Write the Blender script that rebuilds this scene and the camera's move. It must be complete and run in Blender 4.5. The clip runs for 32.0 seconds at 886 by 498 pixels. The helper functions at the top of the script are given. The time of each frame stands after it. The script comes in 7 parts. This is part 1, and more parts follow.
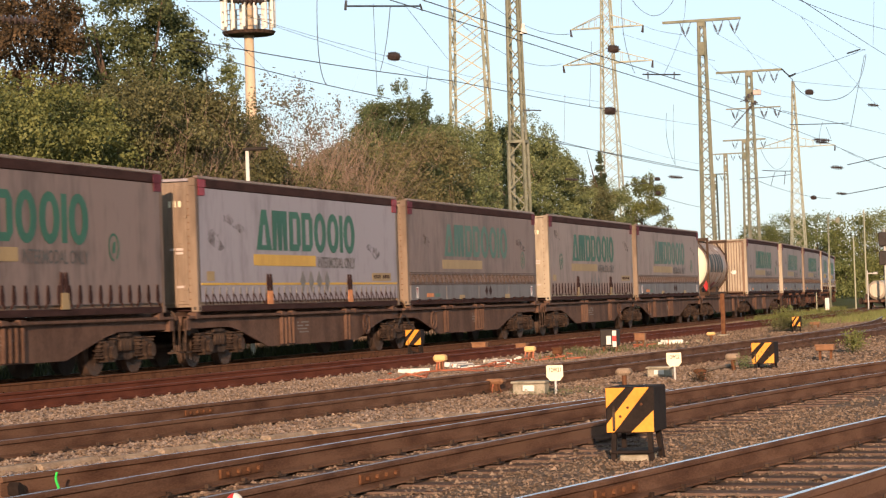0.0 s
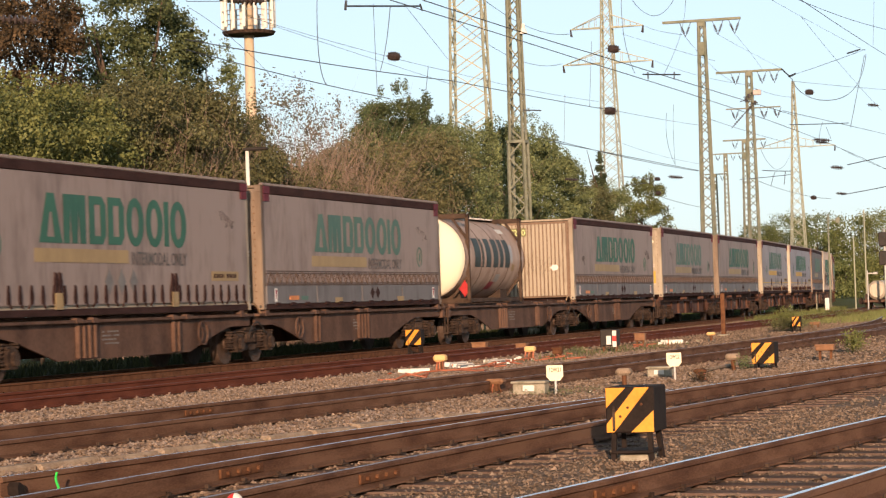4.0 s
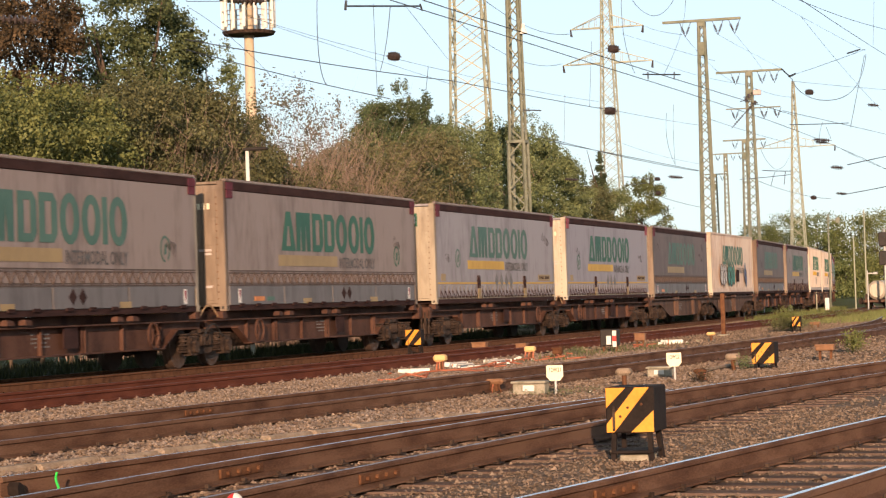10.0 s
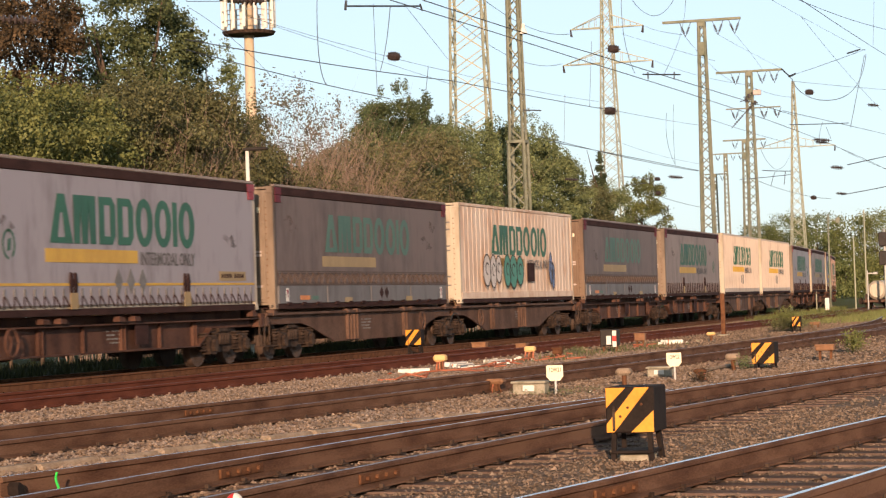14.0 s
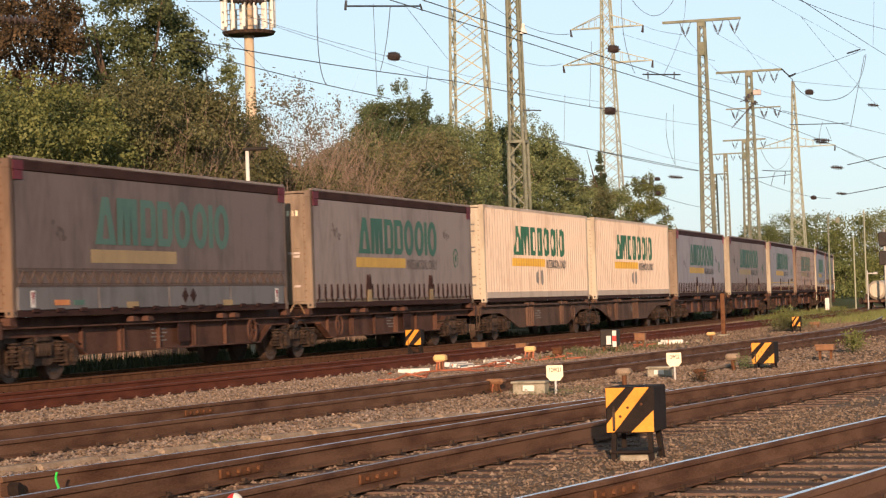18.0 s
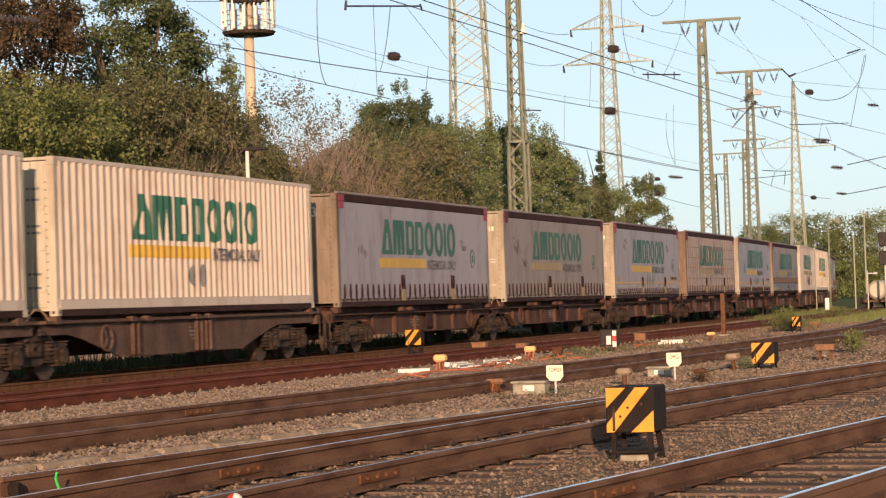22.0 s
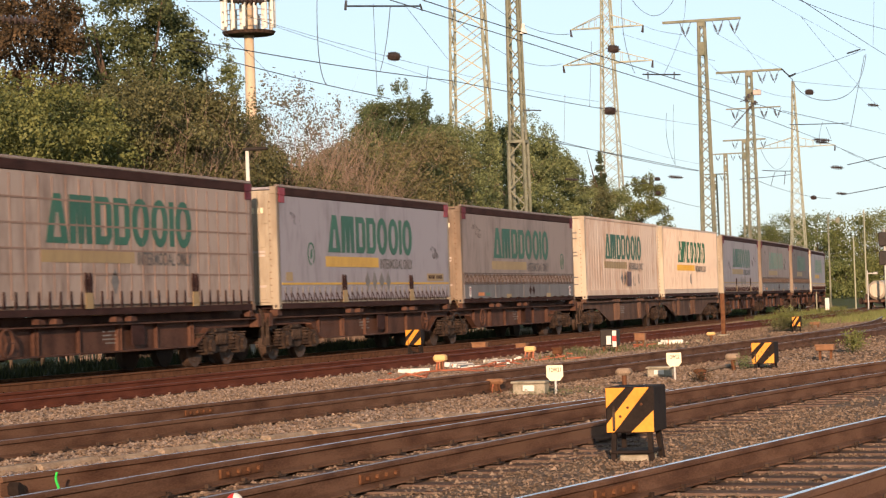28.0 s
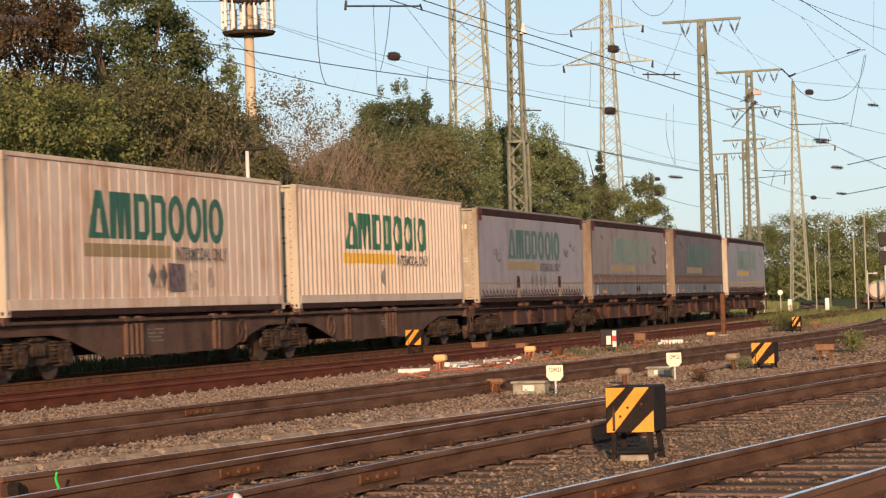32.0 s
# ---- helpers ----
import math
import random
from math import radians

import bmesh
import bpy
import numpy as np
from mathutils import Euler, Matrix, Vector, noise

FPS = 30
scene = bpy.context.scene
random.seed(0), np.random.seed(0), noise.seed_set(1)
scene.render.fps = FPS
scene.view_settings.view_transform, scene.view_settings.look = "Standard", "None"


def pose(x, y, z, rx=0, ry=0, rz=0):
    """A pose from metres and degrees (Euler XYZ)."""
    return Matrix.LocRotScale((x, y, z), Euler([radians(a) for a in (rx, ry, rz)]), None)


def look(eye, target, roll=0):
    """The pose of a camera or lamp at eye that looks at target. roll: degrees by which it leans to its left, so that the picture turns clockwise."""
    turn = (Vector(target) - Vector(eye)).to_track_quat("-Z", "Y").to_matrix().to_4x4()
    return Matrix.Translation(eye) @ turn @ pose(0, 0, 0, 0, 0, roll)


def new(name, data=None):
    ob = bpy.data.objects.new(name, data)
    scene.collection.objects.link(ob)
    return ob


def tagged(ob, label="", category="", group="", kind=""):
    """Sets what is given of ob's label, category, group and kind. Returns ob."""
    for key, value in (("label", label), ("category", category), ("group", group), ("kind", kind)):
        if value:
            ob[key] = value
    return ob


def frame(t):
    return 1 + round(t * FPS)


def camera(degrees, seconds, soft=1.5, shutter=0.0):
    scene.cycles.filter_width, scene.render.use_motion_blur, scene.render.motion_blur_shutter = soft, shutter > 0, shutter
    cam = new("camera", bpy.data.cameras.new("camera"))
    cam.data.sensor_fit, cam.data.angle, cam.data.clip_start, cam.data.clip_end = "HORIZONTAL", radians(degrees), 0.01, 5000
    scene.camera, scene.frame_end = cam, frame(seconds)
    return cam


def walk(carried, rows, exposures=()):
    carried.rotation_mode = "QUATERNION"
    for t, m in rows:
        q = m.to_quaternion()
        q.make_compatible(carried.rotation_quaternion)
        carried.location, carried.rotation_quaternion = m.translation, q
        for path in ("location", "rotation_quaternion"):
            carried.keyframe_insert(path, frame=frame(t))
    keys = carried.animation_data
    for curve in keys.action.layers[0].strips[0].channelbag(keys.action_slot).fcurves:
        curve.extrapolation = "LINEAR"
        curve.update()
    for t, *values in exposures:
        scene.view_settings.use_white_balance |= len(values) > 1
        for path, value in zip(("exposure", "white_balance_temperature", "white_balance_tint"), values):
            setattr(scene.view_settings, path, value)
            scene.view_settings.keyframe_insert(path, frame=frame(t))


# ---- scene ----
# Rail level is z = 0; x runs along the straight of the main track, y across the yard, away from the viewer.
CLIP = 32.0
EYE = (0.0, 0.0, 1.15)
BEARING, PITCH, LEAN = 16.744, 1.332, 1.89
VIEW = 21.15
cam = camera(VIEW, CLIP, soft=1.25, shutter=0.3)
AIM = (math.cos(radians(BEARING)) * math.cos(radians(PITCH)), math.sin(radians(BEARING)) * math.cos(radians(PITCH)), math.sin(radians(PITCH)))
VIEWPOINT = look(EYE, (EYE[0] + 100 * AIM[0], EYE[1] + 100 * AIM[1], EYE[2] + 100 * AIM[2]), -LEAN)
walk(cam, [(0, VIEWPOINT), (CLIP, VIEWPOINT)], [(0, 0.12, 6220, 10), (3, 0.1, 6220, 10), (7, 0.04, 6220, 10), (10, 0.16, 6220, 10), (12.5, 0.16, 6220, 10), (14.5, 0.05, 6220, 10), (17.5, 0, 6220, 10), (19.5, -0.1, 6220, 10), (21, -0.12, 6220, 10), (23.5, 0.12, 6220, 10), (28, 0.08, 6220, 10), (30, -0.06, 6220, 10), (31, -0.12, 6220, 10), (CLIP, -0.16, 6220, 10)])

# ---- daylight: a low evening sun behind the viewer ----
SUN_AZ, SUN_EL = 196.4, 10.5
world = bpy.data.worlds.new("evening_sky")
scene.world = world
world.use_nodes = True
wn = world.node_tree
wn.nodes.clear()
sky = wn.nodes.new("ShaderNodeTexSky")
sky.sky_type, sky.sun_disc = "NISHITA", False
sky.sun_elevation, sky.sun_rotation = radians(SUN_EL), radians(90 - SUN_AZ)
sky.air_density, sky.dust_density, sky.ozone_density = 1.0, 0.6, 3.0
back = wn.nodes.new("ShaderNodeBackground")
back.inputs["Strength"].default_value = 0.166
wout = wn.nodes.new("ShaderNodeOutputWorld")
haze = wn.nodes.new("ShaderNodeMix")
haze.data_type = "RGBA"
haze.inputs[0].default_value = 0.62
haze.inputs[7].default_value = (5.4, 6.0, 6.35, 1)
wn.links.new(sky.outputs[0], haze.inputs[6])
way = wn.nodes.new("ShaderNodeTexCoord")
lift = wn.nodes.new("ShaderNodeSeparateXYZ")
wn.links.new(way.outputs["Generated"], lift.inputs[0])
deep = wn.nodes.new("ShaderNodeMapRange")
deep.interpolation_type = "SMOOTHSTEP"
deep.inputs["From Min"].default_value, deep.inputs["From Max"].default_value = 0.10, 0.75
deep.inputs["To Min"].default_value, deep.inputs["To Max"].default_value = 1.0, 0.22
wn.links.new(lift.outputs[2], deep.inputs[0])
dim = wn.nodes.new("ShaderNodeVectorMath")
dim.operation = "SCALE"
wn.links.new(haze.outputs[2], dim.inputs[0])
wn.links.new(deep.outputs[0], dim.inputs["Scale"])
wn.links.new(dim.outputs[0], back.inputs[0])
wn.links.new(back.outputs[0], wout.inputs[0])
sun_data = bpy.data.lights.new("sun", "SUN")
sun_data.energy, sun_data.angle, sun_data.color = 6.2, radians(0.53), (1.0, 0.65, 0.41)
sun = new("sun", sun_data)
to_sun = Vector((math.cos(radians(SUN_AZ)) * math.cos(radians(SUN_EL)), math.sin(radians(SUN_AZ)) * math.cos(radians(SUN_EL)), math.sin(radians(SUN_EL))))
sun.matrix_world = look(to_sun * 60, (0, 0, 0))


# ---- materials ----
def mat(name, colors, rough=0.8, metal=0.0, scale=4.0, fine=40.0, stretch=(1, 1, 1), bump=0.3, spread=(0.35, 0.7), vary=0.0, island=0.0, spec=0.5, dist=0.02, trans=0.0):
    """Two scales of noise blend the colours; a fine one gives relief. vary: change from object to object, island: from piece to piece."""
    m = bpy.data.materials.new(name)
    m.use_nodes = True
    nt = m.node_tree
    n, l = nt.nodes, nt.links
    b = n["Principled BSDF"]
    co = n.new("ShaderNodeTexCoord")
    mp = n.new("ShaderNodeMapping")
    mp.inputs["Scale"].default_value = stretch
    l.new(co.outputs["Object"], mp.inputs[0])
    big = n.new("ShaderNodeTexNoise")
    big.inputs["Scale"].default_value, big.inputs["Detail"].default_value = scale, 6
    small = n.new("ShaderNodeTexNoise")
    small.inputs["Scale"].default_value, small.inputs["Detail"].default_value = fine, 4
    l.new(mp.outputs[0], big.inputs["Vector"])
    l.new(mp.outputs[0], small.inputs["Vector"])
    mixv = n.new("ShaderNodeMath")
    mixv.operation = "MULTIPLY_ADD"
    mixv.inputs[1].default_value = 0.4
    l.new(small.outputs[0], mixv.inputs[0])
    half = n.new("ShaderNodeMath")
    half.operation = "MULTIPLY"
    half.inputs[1].default_value = 0.8
    l.new(big.outputs[0], half.inputs[0])
    l.new(half.outputs[0], mixv.inputs[2])
    ramp = n.new("ShaderNodeValToRGB")
    while len(ramp.color_ramp.elements) < len(colors):
        ramp.color_ramp.elements.new(0.5)
    for k, c in enumerate(colors):
        e = ramp.color_ramp.elements[k]
        e.position = spread[0] + (spread[1] - spread[0]) * k / max(1, len(colors) - 1)
        e.color = (*c, 1)
    l.new(mixv.outputs[0], ramp.inputs[0])
    out = ramp.outputs[0]
    if vary or island:
        hs = n.new("ShaderNodeHueSaturation")
        mr = n.new("ShaderNodeMapRange")
        amount = vary or island
        mr.inputs["To Min"].default_value, mr.inputs["To Max"].default_value = 1 - amount, 1 + amount
        if vary:
            l.new(n.new("ShaderNodeObjectInfo").outputs["Random"], mr.inputs[0])
        else:
            l.new(n.new("ShaderNodeNewGeometry").outputs["Random Per Island"], mr.inputs[0])
        l.new(mr.outputs[0], hs.inputs["Value"])
        l.new(out, hs.inputs["Color"])
        out = hs.outputs[0]
    l.new(out, b.inputs["Base Color"])
    b.inputs["Roughness"].default_value, b.inputs["Metallic"].default_value = rough, metal
    b.inputs["Specular IOR Level"].default_value = spec
    if bump:
        bp = n.new("ShaderNodeBump")
        bp.inputs["Strength"].default_value, bp.inputs["Distance"].default_value = bump, dist
        l.new(mixv.outputs[0], bp.inputs["Height"])
        l.new(bp.outputs[0], b.inputs["Normal"])
    return m


def leafy(name, low, high, light=0.1):
    """Foliage: each leaf has its own shade, and some light comes through it."""
    m = bpy.data.materials.new(name)
    m.use_nodes = True
    nt = m.node_tree
    n, l = nt.nodes, nt.links
    b = n["Principled BSDF"]
    geo = n.new("ShaderNodeNewGeometry")
    co = n.new("ShaderNodeTexCoord")
    patch = n.new("ShaderNodeTexNoise")
    patch.inputs["Scale"].default_value = 1.1
    l.new(co.outputs["Object"], patch.inputs["Vector"])
    add = n.new("ShaderNodeMath")
    add.operation = "MULTIPLY_ADD"
    add.inputs[1].default_value = 0.26
    l.new(geo.outputs["Random Per Island"], add.inputs[0])
    half = n.new("ShaderNodeMath")
    half.operation = "MULTIPLY"
    half.inputs[1].default_value = 0.6
    l.new(patch.outputs[0], half.inputs[0])
    l.new(half.outputs[0], add.inputs[2])
    ramp = n.new("ShaderNodeValToRGB")
    ramp.color_ramp.elements[0].position, ramp.color_ramp.elements[1].position = 0.3, 0.75
    ramp.color_ramp.elements[0].color, ramp.color_ramp.elements[1].color = (*low, 1), (*high, 1)
    l.new(add.outputs[0], ramp.inputs[0])
    l.new(ramp.outputs[0], b.inputs["Base Color"])
    b.inputs["Roughness"].default_value = 0.6
    b.inputs["Specular IOR Level"].default_value = 0.25
    tr = n.new("ShaderNodeBsdfTranslucent")
    l.new(ramp.outputs[0], tr.inputs[0])
    mx = n.new("ShaderNodeMixShader")
    mx.inputs[0].default_value = light
    l.new(b.outputs[0], mx.inputs[1])
    l.new(tr.outputs[0], mx.inputs[2])
    l.new(mx.outputs[0], n["Material Output"].inputs[0])
    return m


def curtain_mat(name, clean, dirt, amount):
    """Tarpaulin: streaks of road dirt run down it, blotches lie over it."""
    m = bpy.data.materials.new(name)
    m.use_nodes = True
    nt = m.node_tree
    n, l = nt.nodes, nt.links
    b = n["Principled BSDF"]
    co = n.new("ShaderNodeTexCoord")
    value = None
    for scale, stretch, weight in ((1.0, (2.2, 2.6, 0.16), 0.42), (1.0, (0.5, 1.2, 0.7), 0.33), (7.0, (1, 1, 0.3), 0.25)):
        mp = n.new("ShaderNodeMapping")
        mp.inputs["Scale"].default_value = stretch
        l.new(co.outputs["Object"], mp.inputs[0])
        tx = n.new("ShaderNodeTexNoise")
        tx.inputs["Scale"].default_value, tx.inputs["Detail"].default_value = scale, 8
        l.new(mp.outputs[0], tx.inputs["Vector"])
        ma = n.new("ShaderNodeMath")
        ma.operation = "MULTIPLY_ADD"
        ma.inputs[1].default_value = weight
        ma.inputs[2].default_value = 0
        l.new(tx.outputs[0], ma.inputs[0])
        if value:
            l.new(value, ma.inputs[2])
        value = ma.outputs[0]
    ramp = n.new("ShaderNodeValToRGB")
    e0, e1 = ramp.color_ramp.elements
    e0.position, e1.position = 0.74 - 0.5 * amount, 0.93 - 0.5 * amount
    e0.color, e1.color = (*clean, 1), (*dirt, 1)
    l.new(value, ramp.inputs[0])
    l.new(ramp.outputs[0], b.inputs["Base Color"])
    b.inputs["Roughness"].default_value = 0.55
    b.inputs["Specular IOR Level"].default_value = 0.35
    bp = n.new("ShaderNodeBump")
    bp.inputs["Strength"].default_value, bp.inputs["Distance"].default_value = 0.35, 0.02
    l.new(value, bp.inputs["Height"])
    l.new(bp.outputs[0], b.inputs["Normal"])
    return m


def smear_mat():
    """Thin greasy soot: broken up, most of the cloth shows through."""
    m = mat("greasy_soot", [(0.06, 0.045, 0.04), (0.12, 0.095, 0.085)], 0.8, spec=0.15, bump=0)
    n, l = m.node_tree.nodes, m.node_tree.links
    co = n.new("ShaderNodeTexCoord")
    tx = n.new("ShaderNodeTexNoise")
    tx.inputs["Scale"].default_value, tx.inputs["Detail"].default_value = 5.0, 8
    l.new(co.outputs["Object"], tx.inputs["Vector"])
    fade = n.new("ShaderNodeMapRange")
    fade.inputs["From Min"].default_value, fade.inputs["From Max"].default_value = 0.4, 0.75
    fade.inputs["To Max"].default_value = 0.32
    l.new(tx.outputs[0], fade.inputs[0])
    l.new(fade.outputs[0], n["Principled BSDF"].inputs["Alpha"])
    return m


RUST = mat("rusty_steel", [(0.06, 0.027, 0.015), (0.115, 0.051, 0.026), (0.17, 0.08, 0.04)], 0.85, 0, 6, 60, bump=0.4, spec=0.12)
RAIL = mat("rail_side_rust", [(0.053, 0.0255, 0.0155), (0.106, 0.054, 0.033), (0.165, 0.092, 0.058)], 0.8, 0, 3, 50, (0.5, 1, 2), bump=0.3, spec=0.12)
RED_RAIL = mat("red_rusted_rail", [(0.075, 0.022, 0.013), (0.155, 0.05, 0.028)], 0.85, 0, 3, 50, (0.5, 1, 2), bump=0.3, spec=0.12)
CLIP_STEEL = mat("dusty_rail_clips", [(0.12, 0.07, 0.05), (0.26, 0.18, 0.135)], 0.7, 0.1, 9, 60, bump=0.1)
POLISH = mat("polished_rail_head", [(0.58, 0.57, 0.60), (0.74, 0.73, 0.76)], 0.25, 1.0, 5, 60, (0.1, 1, 1), bump=0.05)
DULL_HEAD = mat("dull_rail_head", [(0.13, 0.09, 0.09), (0.26, 0.21, 0.215)], 0.38, 0.75, 5, 60, (0.1, 1, 1), bump=0.1)
SLEEPER = mat("old_sleeper_wood", [(0.06, 0.038, 0.03), (0.115, 0.076, 0.06), (0.18, 0.125, 0.10)], 0.9, 0, 4, 30, (6, 0.6, 4), bump=0.6, vary=0.25, spec=0.12)
STONE = mat("ballast_stone", [(0.09, 0.064, 0.05), (0.18, 0.136, 0.11), (0.29, 0.235, 0.197)], 0.9, 0, 8, 70, bump=0.3, island=0.28, spec=0.12)
DIRT_STONE = mat("dirty_fine_gravel", [(0.10, 0.069, 0.048), (0.18, 0.129, 0.092), (0.31, 0.232, 0.172)], 0.95, 0, 8, 70, bump=0.3, island=0.3, spec=0.1)
WAGON_DARK = mat("wagon_grey_brown_paint", [(0.043, 0.023, 0.0165), (0.084, 0.047, 0.033), (0.136, 0.078, 0.054)], 0.8, 0, 1.6, 22, (1, 1, 0.6), bump=0.25, spec=0.25)
WAGON_RED = mat("wagon_rust_red_paint", [(0.033, 0.0145, 0.01), (0.066, 0.03, 0.02), (0.11, 0.053, 0.035)], 0.8, 0, 1.6, 22, (1, 1, 0.6), bump=0.25, spec=0.25)
BOGIE = mat("bogie_brake_dust", [(0.012, 0.008, 0.006), (0.033, 0.021, 0.016), (0.085, 0.056, 0.04)], 0.9, 0, 5, 40, bump=0.4, spec=0.2)
TREAD = mat("wheel_steel", [(0.05, 0.031, 0.021), (0.10, 0.062, 0.043)], 0.7, 0.2, 6, 40, bump=0.2)
DARK_TRIM = mat("dark_plum_trim", [(0.022, 0.011, 0.010), (0.055, 0.028, 0.025)], 0.85, 0, 2, 30, (1, 1, 3), bump=0.15, spec=0.12)
RED_TRIM = mat("crimson_corner_tape", [(0.20, 0.018, 0.032), (0.30, 0.035, 0.05)], 0.55, 0, 3, 30, bump=0.1)
PLUM = mat("plum_corner_tape", [(0.085, 0.018, 0.028), (0.15, 0.035, 0.05)], 0.7, 0, 3, 30, bump=0.1, spec=0.2)
BLACK = mat("black_rubber", [(0.012, 0.011, 0.011), (0.03, 0.027, 0.025)], 0.7, 0, 4, 40, bump=0.2)
STEEL = mat("galvanised_steel", [(0.34, 0.33, 0.32), (0.5, 0.49, 0.47)], 0.5, 0.6, 4, 40, bump=0.1)
GREEN_MAST = mat("mast_green_grey_paint", [(0.095, 0.108, 0.07), (0.165, 0.175, 0.122), (0.23, 0.235, 0.175)], 0.7, 0, 2, 30, bump=0.1)
PALE_MAST = mat("pale_galvanised_lattice", [(0.25, 0.265, 0.185), (0.38, 0.385, 0.29)], 0.6, 0.1, 2, 30, bump=0.1)
WIRE = mat("weathered_copper_wire", [(0.05, 0.055, 0.06), (0.09, 0.09, 0.095)], 0.6, 0.3, 2, 30, bump=0)
INSULATOR = mat("brown_glazed_porcelain", [(0.03, 0.024, 0.023), (0.065, 0.05, 0.046)], 0.22, 0, 6, 40, bump=0)
GREEN_INK = mat("green_print", [(0.016, 0.086, 0.05), (0.028, 0.127, 0.074)], 0.55, 0, 2, 24, (1, 1, 0.4), bump=0.1)
TEAL_INK = mat("faded_teal_print", [(0.042, 0.115, 0.085), (0.08, 0.16, 0.12)], 0.55, 0, 2, 24, (1, 1, 0.4), bump=0.1)
PALE_INK = mat("washed_out_green_print", [(0.12, 0.22, 0.16), (0.19, 0.28, 0.21)], 0.55, 0, 2, 24, (1, 1, 0.4), bump=0.1)
YELLOW_INK = mat("yellow_print", [(0.48, 0.27, 0.03), (0.62, 0.38, 0.05)], 0.55, 0, 2, 24, (1, 1, 0.4), bump=0.1)
FADED_YELLOW = mat("dusty_yellow_print", [(0.27, 0.185, 0.08), (0.37, 0.26, 0.115)], 0.55, 0, 2, 24, (1, 1, 0.4), bump=0.1)
GREY_INK = mat("grey_print", [(0.10, 0.095, 0.092), (0.19, 0.18, 0.172)], 0.6, 0, 3, 24, bump=0.1)
WHITE_PAINT = mat("white_enamel", [(0.66, 0.64, 0.58), (0.8, 0.78, 0.72)], 0.5, 0, 3, 30, bump=0.05)
SIGN_YELLOW = mat("cream_sign_enamel", [(0.72, 0.66, 0.44), (0.82, 0.76, 0.55)], 0.5, 0, 3, 30, bump=0.05)
STRIPE_YELLOW = mat("signal_yellow_enamel", [(0.70, 0.255, 0.012), (0.82, 0.345, 0.025)], 0.45, 0, 5, 40, bump=0.1)
STRIPE_BLACK = mat("black_enamel", [(0.016, 0.012, 0.01), (0.036, 0.027, 0.022)], 0.75, 0, 5, 40, bump=0.1)
CASE_BLACK = mat("weathered_black_case", [(0.012, 0.009, 0.008), (0.028, 0.02, 0.017)], 0.8, 0, 5, 40, bump=0.15, spec=0.15)
OLD_CABLE = mat("faded_red_cable", [(0.22, 0.07, 0.04), (0.42, 0.14, 0.07)], 0.7, 0, 5, 40, bump=0.1)
ORANGE = mat("orange_plastic", [(0.52, 0.17, 0.05), (0.68, 0.28, 0.09)], 0.6, 0, 5, 40, bump=0.1)
CONCRETE = mat("mossy_concrete", [(0.20, 0.18, 0.12), (0.30, 0.27, 0.20), (0.40, 0.36, 0.28)], 0.9, 0, 5, 40, bump=0.4)
DUCT = mat("dusty_tan_concrete", [(0.15, 0.105, 0.07), (0.26, 0.19, 0.13), (0.36, 0.275, 0.195)], 0.95, 0, 6, 50, bump=0.5)
RED_PAINT = mat("red_enamel", [(0.48, 0.02, 0.02), (0.62, 0.05, 0.04)], 0.5, 0, 5, 40, bump=0.05)
GREY_STAIN = mat("grey_smeared_paint", [(0.36, 0.31, 0.29), (0.56, 0.48, 0.44)], 0.6, 0, 6, 30, bump=0.1)
BARK = mat("bark", [(0.07, 0.05, 0.035), (0.13, 0.095, 0.07)], 0.9, 0, 3, 20, (1, 1, 0.3), bump=0.5, spec=0.12)
TWIG = mat("bare_twigs", [(0.15, 0.105, 0.08), (0.33, 0.25, 0.20)], 0.85, 0, 3, 20, bump=0.1, spec=0.12)


# ---- building helpers ----
def mesh_of(name, bm, material, smooth=False):
    me = bpy.data.meshes.new(name)
    bm.normal_update()
    bm.to_mesh(me)
    bm.free()
    if material:
        me.materials.append(material)
    if smooth:
        me.polygons.foreach_set("use_smooth", [True] * len(me.polygons))
    return me


def part(name, bm, material, parent, label="", smooth=False):
    """Links a bmesh, or a ready mesh, as one part of its parent."""
    me = bm if isinstance(bm, bpy.types.Mesh) else mesh_of(name, bm, material, smooth)
    ob = new(name, me)
    ob.parent = parent
    if label:
        ob["label"] = label
    return ob


def thing(name, m, label, category, group="", kind="", data=None):
    ob = new(name, data)
    ob.matrix_basis = m
    return tagged(ob, label, category, group, kind)


def box(bm, x0, y0, z0, x1, y1, z1, bevel=0.0, m=None):
    """A box between two corners, with its edges broken."""
    made = bmesh.ops.create_cube(bm, size=1.0)["verts"]
    bmesh.ops.transform(bm, matrix=Matrix.Translation(((x0 + x1) / 2, (y0 + y1) / 2, (z0 + z1) / 2)) @ Matrix.Diagonal((x1 - x0, y1 - y0, z1 - z0, 1)), verts=made)
    if bevel:
        edges = list({e for v in made for e in v.link_edges})
        got = bmesh.ops.bevel(bm, geom=edges, offset=bevel, segments=1, affect="EDGES")
        made = list({v for f in got["faces"] for v in f.verts} | {v for v in made if v.is_valid})
    if m:
        bmesh.ops.transform(bm, matrix=m, verts=made)
    return made


def rod(bm, a, b, r, sides=6, r2=None, cap=True):
    """A round bar from a to b."""
    a, b = Vector(a), Vector(b)
    d = b - a
    made = bmesh.ops.create_cone(bm, cap_ends=cap, segments=sides, radius1=r, radius2=r if r2 is None else r2, depth=d.length)["verts"]
    bmesh.ops.transform(bm, matrix=Matrix.Translation((a + b) / 2) @ d.to_track_quat("Z", "Y").to_matrix().to_4x4(), verts=made)
    return made


